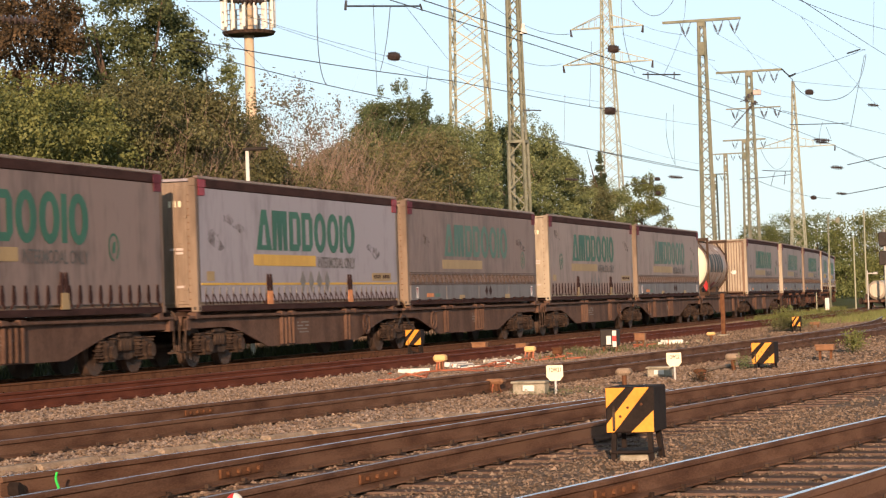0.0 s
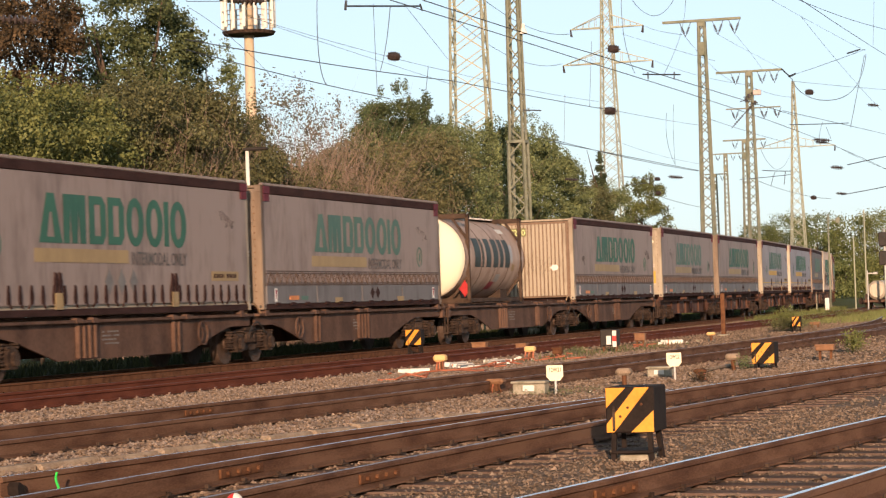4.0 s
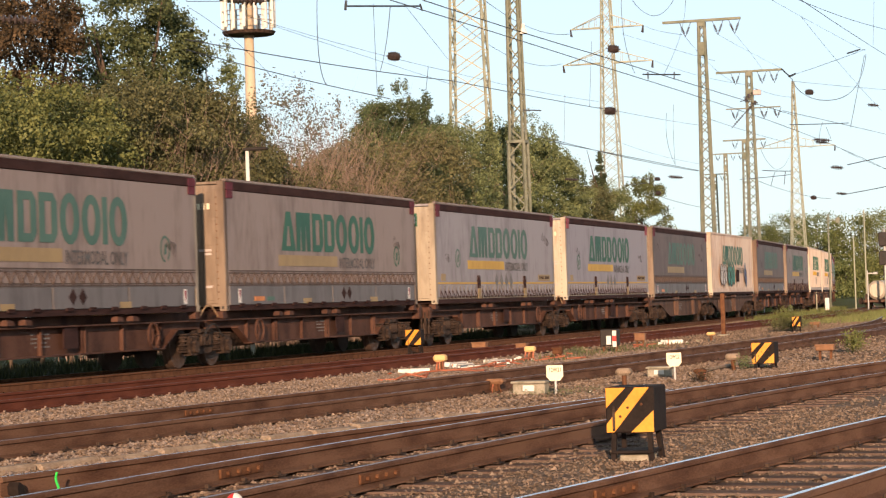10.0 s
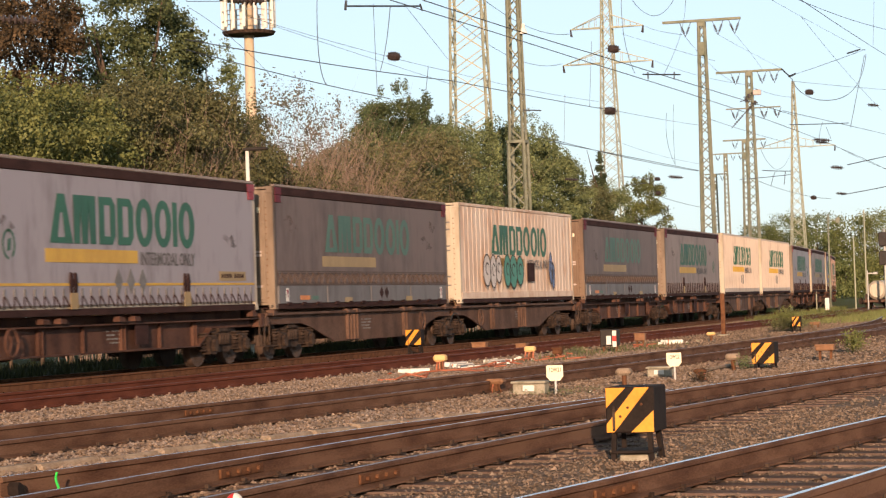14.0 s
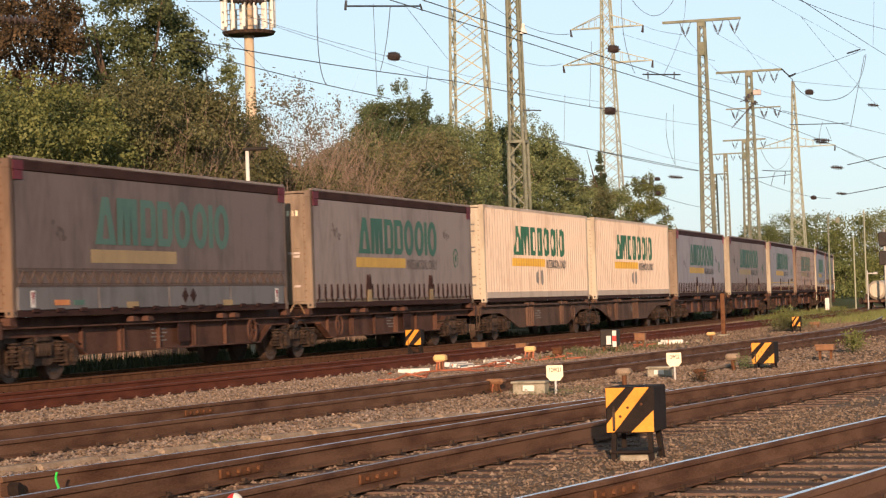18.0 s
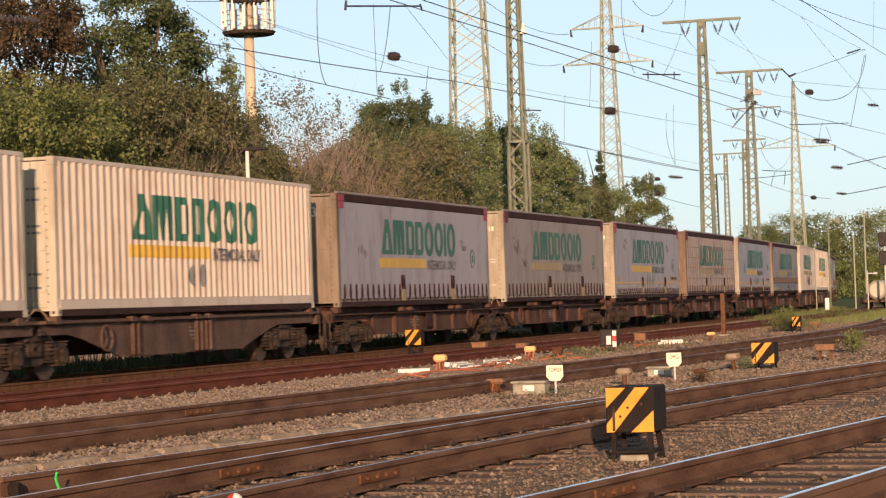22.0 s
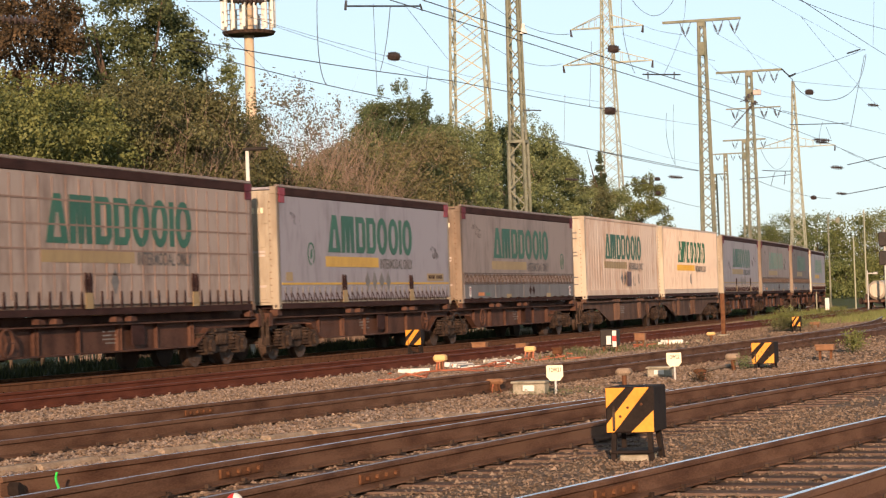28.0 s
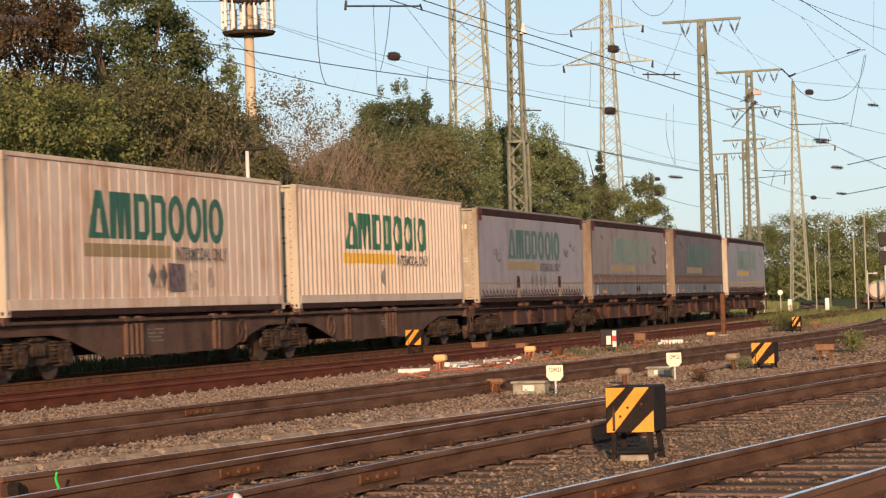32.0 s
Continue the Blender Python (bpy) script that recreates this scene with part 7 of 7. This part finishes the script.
def cable_box(x, y, w, h, label):
    top = thing("cable_box", pose(x, y, GROUND_Z), label, "cable box", "concrete cable boxes")
    bm = bmesh.new()
    box(bm, -0.14, -w / 2, 0, 0.14, w / 2, h, 0.02)
    part("case", bm, CONCRETE, top)
    bm = bmesh.new()
    box(bm, -0.17, -w / 2 - 0.02, h, 0.17, w / 2 + 0.02, h + 0.035, 0.01)
    part("lid", bm, CONCRETE, top)
    bm = bmesh.new()
    box(bm, -0.152, -0.09, h * 0.35, -0.14, 0.08, h * 0.85)
    part("label_plate", bm, WHITE_PAINT, top)


cable_box(33.3, 8.76, 0.48, 0.17, "mossy concrete cable box with a white label")
cable_box(39.5, 8.12, 0.40, 0.15, "mossy concrete cable box with a white label")


def capped_post(x, y, w, h, label, cap=ORANGE, cables=True, strand=None):
    """A connection post with a domed cap, cables hanging from it."""
    strand = strand or CABLE_ORANGE
    top = thing("cable_post", pose(x, y, GROUND_Z), label, "cable post", "capped cable posts")
    bm = bmesh.new()
    box(bm, -w * 0.42, -w * 0.5, h * 0.62, w * 0.42, w * 0.5, h, w * 0.14)
    part("cap", bm, cap, top)
    bm = bmesh.new()
    rod(bm, (0, 0, 0), (0, 0, h * 0.66), w * 0.16, 8)
    part("post", bm, RUST, top)
    if cables:
        rr = random.Random(int(x * 10))
        for k in range(7):
            bm = bmesh.new()
            q = w * rr.uniform(-0.4, 0.4)
            pts = [(-w * rr.uniform(0.1, 0.35), q, h * 0.66), (-w * rr.uniform(0.35, 0.55), q * 1.1, h * rr.uniform(0.3, 0.5)), (-w * rr.uniform(0.2, 0.6), q * rr.uniform(0.6, 1.6), h * 0.12), (-w * rr.uniform(0.1, 0.9), q * rr.uniform(0.8, 2.4), 0.01)]
            for a, b in zip(pts, pts[1:]):
                rod(bm, a, b, w * 0.045, 5)
            part("cable", bm, strand if k % 3 else OLD_CABLE, top)


CABLE_ORANGE = mat("faded_orange_cable", [(0.50, 0.16, 0.08), (0.62, 0.26, 0.15)], 0.6, bump=0.05)
PALE_ORANGE = mat("sun_bleached_orange_plastic", [(0.72, 0.42, 0.14), (0.82, 0.55, 0.25)], 0.6, 0, 5, 40, bump=0.1)
capped_post(45.0, 13.67, 0.25, 0.36, "orange-capped cable post with hanging orange cables", PALE_ORANGE)
capped_post(52.1, 13.69, 0.25, 0.34, "orange-capped cable post with hanging orange cables", PALE_ORANGE)
capped_post(35.7, 7.905, 0.24, 0.28, "low post with a bleached wooden cap", DUCT, False)
capped_post(42.3, 7.36, 0.26, 0.30, "low post with a bleached wooden cap", DUCT, False)
capped_post(37.23, 7.01, 0.2, 0.2, "dark bundle of cut cable ends beside the rail", RUST, True, RUST)
capped_post(70.2, 12.85, 0.26, 0.26, "weathered yellow cap on a low post", PALE_ORANGE, False)


def junction_box(x, y, w, h, d, label, material=RUST, foot=0.12):
    top = thing("junction_box", pose(x, y, GROUND_Z), label, "junction box", "trackside junction boxes")
    bm = bmesh.new()
    box(bm, 0, -w / 2, foot, d, w / 2, h, 0.02)
    part("case", bm, material, top)
    bm = bmesh.new()
    box(bm, -0.015, -w / 2 - 0.012, h - 0.02, d + 0.015, w / 2 + 0.012, h + 0.015, 0.006)
    part("lid", bm, material, top)
    for s in (-1, 1):
        bm = bmesh.new()
        bar(bm, (d / 2, s * w * 0.3, 0), (d / 2, s * w * 0.3, foot + 0.01), 0.05, 0.05)
        part("leg", bm, RUST, top)


RUST_ORANGE = mat("orange_brown_rust", [(0.17, 0.08, 0.04), (0.29, 0.15, 0.075)], 0.85, 0, 8, 50, bump=0.3)
junction_box(58.3, 15.57, 0.27, 0.28, 0.3, "rusty brown junction box on short legs", RUST_ORANGE)
junction_box(66.4, 19.0, 0.42, 0.2, 0.3, "low rusty junction box between the tracks", RUST_ORANGE, 0.06)
junction_box(67.0, 14.35, 0.3, 0.32, 0.25, "small rusty junction box on short legs", RUST_ORANGE)
junction_box(53.0, 13.3, 0.22, 0.26, 0.2, "small dark rusty junction box", RUST)
junction_box(46.65, 6.31, 0.36, 0.31, 0.3, "orange-rusted junction box on a bracket", RUST_ORANGE, 0.2)
capped_post(34.1, 9.51, 0.3, 0.22, "weathered wooden cap with brown cables spilling out", RUST_ORANGE, True, RUST)
junction_box(89.3, 12.42, 0.38, 0.22, 0.3, "distant orange-rusted box beside the track", RUST_ORANGE)

case = thing("signal_case", pose(58.5, 13.32, GROUND_Z), "black signal case with a white dial and red and white bar", "signal case")
bm = bmesh.new()
box(bm, 0, -0.22, 0.17, 0.35, 0.22, 0.58, 0.02)
part("case", bm, STRIPE_BLACK, case)
bm = bmesh.new()
box(bm, -0.008, -0.06, 0.2, 0.01, 0.06, 0.42)
part("dial_plate", bm, WHITE_PAINT, case)
for z0, z1, m in ((0.14, 0.28, WHITE_PAINT), (0.28, 0.42, RED_PAINT), (0.42, 0.55, WHITE_PAINT)):
    bm = bmesh.new()
    box(bm, -0.02, -0.2, z0, 0.0, -0.1, z1)
    part("bar_segment", bm, m, case)
for s in (-1, 1):
    bm = bmesh.new()
    bar(bm, (0.17, s * 0.16, 0), (0.17, s * 0.16, 0.18), 0.06, 0.06)
    part("leg", bm, RUST, case)

stake = thing("steel_post", pose(77.7, 13.8, GROUND_Z), "rust-brown steel post between the tracks", "post")
bm = bmesh.new()
box(bm, -0.07, -0.07, 0, 0.07, 0.07, 1.41, 0.012)
part("post", bm, RUST, stake)
bm = bmesh.new()
box(bm, -0.16, -0.16, 0, 0.16, 0.16, 0.06, 0.015)
part("foot", bm, CONCRETE, stake)


def pipe(x, y, length, r, turn, label, material=WHITE_PAINT, z=0.0):
    top = thing("pipe", pose(x, y, GROUND_Z + r + z, 0, 0, turn), label, "pipe", "loose pipes beside the track")
    bm = bmesh.new()
    n, rows = 12, []
    for rad, xs in ((r, -length / 2), (r, length / 2), (r * 0.82, length / 2), (r * 0.82, -length / 2)):
        rows.append([bm.verts.new((xs, rad * math.cos(k * math.tau / n), rad * math.sin(k * math.tau / n))) for k in range(n)])
    for j in range(4):
        for k in range(n):
            bm.faces.new((rows[j][k], rows[j][(k + 1) % n], rows[(j + 1) % 4][(k + 1) % n], rows[(j + 1) % 4][k]))
    part("tube", bm, material, top)
    bm = bmesh.new()
    rod(bm, (-length * 0.18, 0, 0), (-length * 0.12, 0, 0), r * 1.06, 12)
    part("band", bm, CABLE_ORANGE, top)


for x, y, length, r, turn in ((44.6, 14.1, 0.62, 0.055, -70), (48.4, 14.35, 0.5, 0.06, -75), (50.6, 14.05, 0.62, 0.05, -68), (47.6, 13.9, 0.6, 0.03, -60), (49.6, 13.6, 0.5, 0.03, -82), (66.2, 13.25, 0.62, 0.07, -76), (65.2, 13.3, 0.3, 0.05, -60)):
    pipe(x, y, length, r, turn, "short white plastic pipe lying on the ballast")


def cable_run(points, label, material, r=0.018):
    pts = [Vector((x, y, GROUND_Z + z)) for x, y, z in points]
    bm = bmesh.new()
    for p, q in zip(pts, pts[1:]):
        rod(bm, p, q, r, 6)
    tagged(new("cable", mesh_of("cable", bm, material)), label, "cable", "loose cables beside the track")


rng = random.Random(8)
for x, y in ((45.6, 13.4), (47.2, 13.2), (49.4, 13.9), (51.0, 13.3), (42.5, 13.6), (40.5, 13.5), (62.0, 13.5), (54.0, 13.9)):
    pts = [(x, y, 0.03)]
    for k in range(6):
        pts.append((pts[-1][0] + rng.uniform(0.1, 0.5), pts[-1][1] + rng.uniform(-0.35, 0.3), rng.uniform(0.02, 0.12)))
    cable_run(pts, "loose orange cable on the ballast", OLD_CABLE)
for x, y in ((46.2, 13.7), (48.6, 13.7), (47.4, 14.2)):
    cable_run([(x, y, 0.02), (x + 0.02, y - 0.02, 0.12), (x + 0.2, y - 0.3, 0.13), (x + 0.22, y - 0.32, 0.02)], "bent grey cable conduit on the ballast", STEEL, 0.022)

cable_run([(39.6, 7.62, 0.05), (42.0, 7.6, 0.06), (44.2, 7.66, 0.05), (46.4, 7.66, 0.06)], "pale half-buried conduit along the track", DUCT, 0.03)

tape = thing("green_tape", pose(15.98, 7.84, -0.135), "bright green tape caught on the rail", "litter")
GREEN_TAPE = mat("bright_green_tape", [(0.03, 0.55, 0.06), (0.06, 0.7, 0.1)], 0.4, bump=0)
bm = bmesh.new()
last = None
for k in range(15):
    f = k / 14
    p = Vector((0.0, 0.012 * math.sin(9 * f) - 0.3 * max(0, f - 0.5), 0.14 - 0.26 * min(f, 0.5) + 0.02 * max(0, f - 0.7)))
    if last:
        bar(bm, last, p + (p - last) * 0.15, 0.014, 0.014 + 0.018 * max(0, f - 0.5))
    last = p
part("strip", bm, GREEN_TAPE, tape)
ball = thing("marker_cap", pose(13.6, 5.48, GROUND_Z + 0.09), "red and white domed marker cap on the ballast", "marker")
for a0, a1, m in ((0, 190, RED_PAINT), (190, 360, WHITE_PAINT)):
    bm = bmesh.new()
    rows = []
    for i in range(6):
        e = math.radians(90 * i / 5)
        rows.append([bm.verts.new((0.055 * math.cos(e) * math.cos(math.radians(a0 + (a1 - a0) * j / 8)), 0.055 * math.cos(e) * math.sin(math.radians(a0 + (a1 - a0) * j / 8)), 0.09 + 0.06 * math.sin(e))) for j in range(9)])
    for i in range(5):
        for j in range(8):
            bm.faces.new((rows[i][j], rows[i][j + 1], rows[i + 1][j + 1], rows[i + 1][j]))
    part("dome", bm, m, ball)
bm = bmesh.new()
rod(bm, (0, 0, -0.09), (0, 0, 0.1), 0.04, 10)
part("stem", bm, STRIPE_BLACK, ball)
shoe = thing("rail_end_block", pose(15.75, 8.06, GROUND_Z), "black rubber block at the end of the switch rail", "rail block")
bm = bmesh.new()
slab(bm, [(-0.04, 0.02), (0.05, 0.02), (0.05, 0.07), (0.01, 0.14), (-0.04, 0.16), (-0.07, 0.13), (-0.06, 0.06)], -0.05, 0.05)
part("block", bm, CASE_BLACK, shoe)


rng = random.Random(21)
for k in range(34):
    x, y = ((46.5 + rng.uniform(-4, 6), 13.9 + rng.uniform(-0.5, 0.5)), (66.0 + rng.uniform(-3, 3), 13.2 + rng.uniform(-0.4, 0.5)), (30 + rng.uniform(-9, 9), 7.6 + rng.uniform(-0.4, 0.6)))[k % 3]
    w = rng.uniform(0.03, 0.11) if k % 3 < 2 else rng.uniform(0.012, 0.03)
    bm = bmesh.new()
    slab(bm, [(-w, -0.4 * w), (0.2 * w, -0.6 * w), (w, -0.1 * w), (0.6 * w, 0.5 * w), (-0.7 * w, 0.6 * w)], -0.006, 0.006)
    m = (WHITE_PAINT, WHITE_PAINT, CONCRETE, OLD_CABLE)[k % 4]
    word = ("white plastic scrap", "white plastic scrap", "pale broken concrete chip", "faded red plastic scrap")[k % 4]
    ob = tagged(new("scrap", mesh_of("scrap", bm, m)), word + " lying on the ballast", "litter", "scraps beside the track")
    ob.matrix_world = pose(x, y, GROUND_Z + 0.03 + 0.3 * w, rng.uniform(-70, 70), rng.uniform(-30, 30), rng.uniform(0, 360))
duct = thing("cable_duct", pose(0, 0, 0), "half-buried pale concrete cable duct edge along the track", "cable duct", kind="structure")
for k in range(12):
    x = 17.6 + k * 0.92
    bm = bmesh.new()
    box(bm, -0.45, -0.07, -0.1, 0.45, 0.07, 0.0, 0.025)
    slab_ = part("slab", bm, DUCT, duct)
    slab_.matrix_basis = pose(x, 9.82 - 0.2 * (x - 17.6), -0.138 + rng.uniform(-0.02, 0.012), rng.uniform(-5, 5), rng.uniform(-1, 1), -11.3 + rng.uniform(-1.5, 1.5))


def weed(x, y, height, spread, count, kind, label, seed):
    rng = np.random.default_rng(seed)
    top = thing("weed", pose(x, y, GROUND_Z), label, "weed", "weeds in the ballast")
    verts, faces = [], []
    for k in range(count):
        a, h = rng.uniform(0, 6.28), height * rng.uniform(0.5, 1.0)
        bx, by = rng.normal() * spread * 0.3, rng.normal() * spread * 0.3
        ex, ey = bx + math.cos(a) * spread * 0.4 * rng.uniform(0, 1), by + math.sin(a) * spread * 0.4 * rng.uniform(0, 1)
        o = len(verts)
        verts += [(bx - 0.008, by, 0), (bx + 0.008, by, 0), (ex, ey, h)]
        faces.append((o, o + 1, o + 2))
        for q in range(5):
            f = rng.uniform(0.3, 1.0)
            c = np.array((bx + (ex - bx) * f, by + (ey - by) * f, h * f))
            d = rng.normal(size=3)
            d *= min(height, 0.5) * 0.13 / np.linalg.norm(d)
            e = np.cross(d, rng.normal(size=3))
            e *= min(height, 0.5) * 0.03 / np.linalg.norm(e)
            o = len(verts)
            verts += [tuple(c), tuple(c + d * 0.5 + e), tuple(c + d), tuple(c + d * 0.5 - e)]
            faces.append((o, o + 1, o + 2, o + 3))
    part("leafy_stem", plain("leafy_stem", verts, faces, LEAF[kind]), None, top)["kind"] = "stuff"


for i, (x, y, h, s, n, k, label) in enumerate((
        (82.3, 12.35, 0.55, 1.3, 260, "olive", "tall dry weed clump beside the marker"), (83.0, 12.45, 0.95, 0.75, 320, "far", "green weed clump beside the marker"),
        (52.0, 6.39, 0.56, 0.35, 120, "far", "thin green weed in the ballast"), (12.6, 1.3, 0.22, 0.2, 60, "bright", "low green leafy weed beside the rail"),
        (95.0, 14.0, 0.5, 1.6, 260, "bright", "green weeds between the tracks"), (41.9, 7.1, 0.35, 0.3, 40, "mid", "small green weed beside a post"),
        (57.0, 13.9, 0.25, 0.8, 90, "mid", "low green weeds beside the cable posts"), (33.0, 8.2, 0.14, 1.2, 120, "mid", "low green weeds round the sign"),
        (36.4, 6.85, 0.26, 0.25, 60, "brown", "dead brown stalks beside the rail"), (120.0, 15.6, 0.6, 2.6, 300, "bright", "green weeds between the far tracks"),
        (54.0, 7.0, 0.3, 0.8, 80, "brown", "dry brown weeds beside the box"), (22.4, 9.0, 0.1, 0.5, 40, "mid", "tiny green weeds in the ballast"))):
    weed(x, y, h, s, n, k, label, 500 + i)

# ---- the far end of the yard ----
def thin_mast(x, y, h, r, label, material=WHITE_PAINT, arm=0.0):
    top = thing("signal_mast", pose(x, y, GROUND_Z), label, "mast", "far thin masts")
    bm = bmesh.new()
    rod(bm, (0, 0, 0), (0, 0, h), r, 8, r * 0.7)
    part("pole", bm, material, top)
    if arm:
        bm = bmesh.new()
        bar(bm, (0, 0, h * 0.93), (0, -arm, h * 0.93), 0.06, 0.06)
        box(bm, -0.1, -arm - 0.25, h * 0.9, 0.1, -arm + 0.05, h * 0.96, 0.03)
        part("lamp_arm", bm, material, top)


thin_mast(160.4, 22.1, 4.6, 0.045, "distant pale thin post", PALE_MAST)
thin_mast(151.1, 18.35, 4.8, 0.05, "distant pale thin signal post", PALE_MAST)
thin_mast(161.4, 18.85, 6.8, 0.06, "distant pale tall thin mast", PALE_MAST)
thin_mast(170.7, 22.5, 6.9, 0.08, "distant green-grey lamp post with an arm", GREEN_MAST, 0.6)
thin_mast(151.4, 17.6, 2.6, 0.05, "distant thin post with a yellow tag", STEEL, 0.4)
for x, y, z in ((149.5, 23.9, 1.15), (149.8, 22.9, 1.2)):
    top = thing("disc_sign", pose(x, y, GROUND_Z), "small round white sign on a thin post", "sign", "far disc signs")
    bm = bmesh.new()
    rod(bm, (0, 0, 0), (0, 0, z + 0.25), 0.035, 6)
    part("post", bm, STEEL, top)
    bm = bmesh.new()
    rod(bm, (-0.06, 0, z + 0.2), (-0.04, 0, z + 0.2), 0.17, 14)
    part("disc", bm, WHITE_PAINT, top)
for x, y in ((149.9, 22.35), (150.6, 20.1)):
    top = thing("signal_box", pose(x, y, GROUND_Z), "small white shunting signal on a dark foot", "signal", "far shunting signals")
    bm = bmesh.new()
    box(bm, 0, -0.13, 0.15, 0.25, 0.13, 0.95, 0.03)
    part("case", bm, WHITE_PAINT, top)
    bm = bmesh.new()
    box(bm, 0, -0.16, 0, 0.3, 0.16, 0.16, 0.02)
    part("foot", bm, STRIPE_BLACK, top)
top = thing("light_signal", pose(151.7, 16.5, GROUND_Z), "black light signal head on a dark mast", "signal")
bm = bmesh.new()
rod(bm, (0, 0, 0), (0, 0, 5.2), 0.08, 8)
part("mast", bm, STEEL, top)
for z in (2.9, 4.1):
    bm = bmesh.new()
    box(bm, -0.2, -0.35, z, 0.05, 0.35, z + 0.9, 0.05)
    part("signal_head", bm, STRIPE_BLACK, top)
    bm = bmesh.new()
    rod(bm, (-0.3, 0, z + 0.65), (-0.2, 0, z + 0.65), 0.12, 12)
    part("lens_hood", bm, BLACK, top)

top = thing("tank_wagon", pose(154.0, 17.4, 0, 0, 0, -1), "distant cream tank wagon standing on a siding", "freight wagon")
bm = bmesh.new()
rod(bm, (0.6, 0, 1.14), (12.4, 0, 1.14), 0.62, 28)
rod(bm, (0.35, 0, 1.14), (0.6, 0, 1.14), 0.45, 28, 0.62)
part("tank", bm, END_WHITE, top, smooth=False)
bm = bmesh.new()
box(bm, 0, -1.0, 0.36, 13, 1.0, 0.52, 0.02)
part("underframe", bm, WAGON_DARK, top)
for x in (1.2, 3.0, 10.0, 11.8):
    w = part("wheelset", WHEELSET, None, top)
    w.matrix_basis = pose(x, 0, 0.46)
for y in (-0.875, 0.875):
    bm = bmesh.new()
    rod(bm, (-0.45, y, 0.45), (0, y, 0.45), 0.1, 10)
    rod(bm, (-0.5, y, 0.45), (-0.45, y, 0.45), 0.2, 14)
    part("buffer", bm, BOGIE, top)
track("siding_track", lambda x: 17.4 - 0.017 * (x - 154), 140, 190, RUST, DULL_HEAD, "rusty siding under the distant tank wagon")


def motions():
    """The train rolls towards the viewer and past; its wheels turn while they pass the yard."""
    times = [0.5 * k for k in range(65)]

    def on_bend(x0, length, t):
        s = x0 - run(t)
        a, b = on_line(s).translation, on_line(s + length).translation
        return pose(a.x, a.y, 0, 0, 0, math.degrees(math.atan2(b.y - a.y, b.x - a.x)))

    for top, ux, end, _, _ in TRAIN:
        walk(top, [(t, on_bend(ux, end, t)) for t in times])
    for ob, ux, end, off in LOADS:
        walk(ob, [(t, on_bend(ux, end, t) @ pose(off, 0, DECK)) for t in times])
    homes = {top: ux for top, ux, _, _, _ in TRAIN}
    for w, off, local in ROLLING:
        u = homes[w.parent.parent] + off
        rows, last = [], 0.0
        for k in range(int(CLIP * FPS) + 1):
            t = k / FPS
            s = u - run(t)
            if 30 < s < 105:
                last = run(t) / 0.46
                rows.append((t, last))
        if not rows:
            continue
        first = rows[0][1]
        keyed = [(0.0, first)] * (rows[0][0] > 0) + rows + [(CLIP, rows[-1][1])] * (rows[-1][0] < CLIP)
        walk(w, [(t, Matrix.Translation((local, 0, 0.46)) @ Matrix.Rotation(-(a % math.tau), 4, "Y")) for t, a in keyed])


motions()
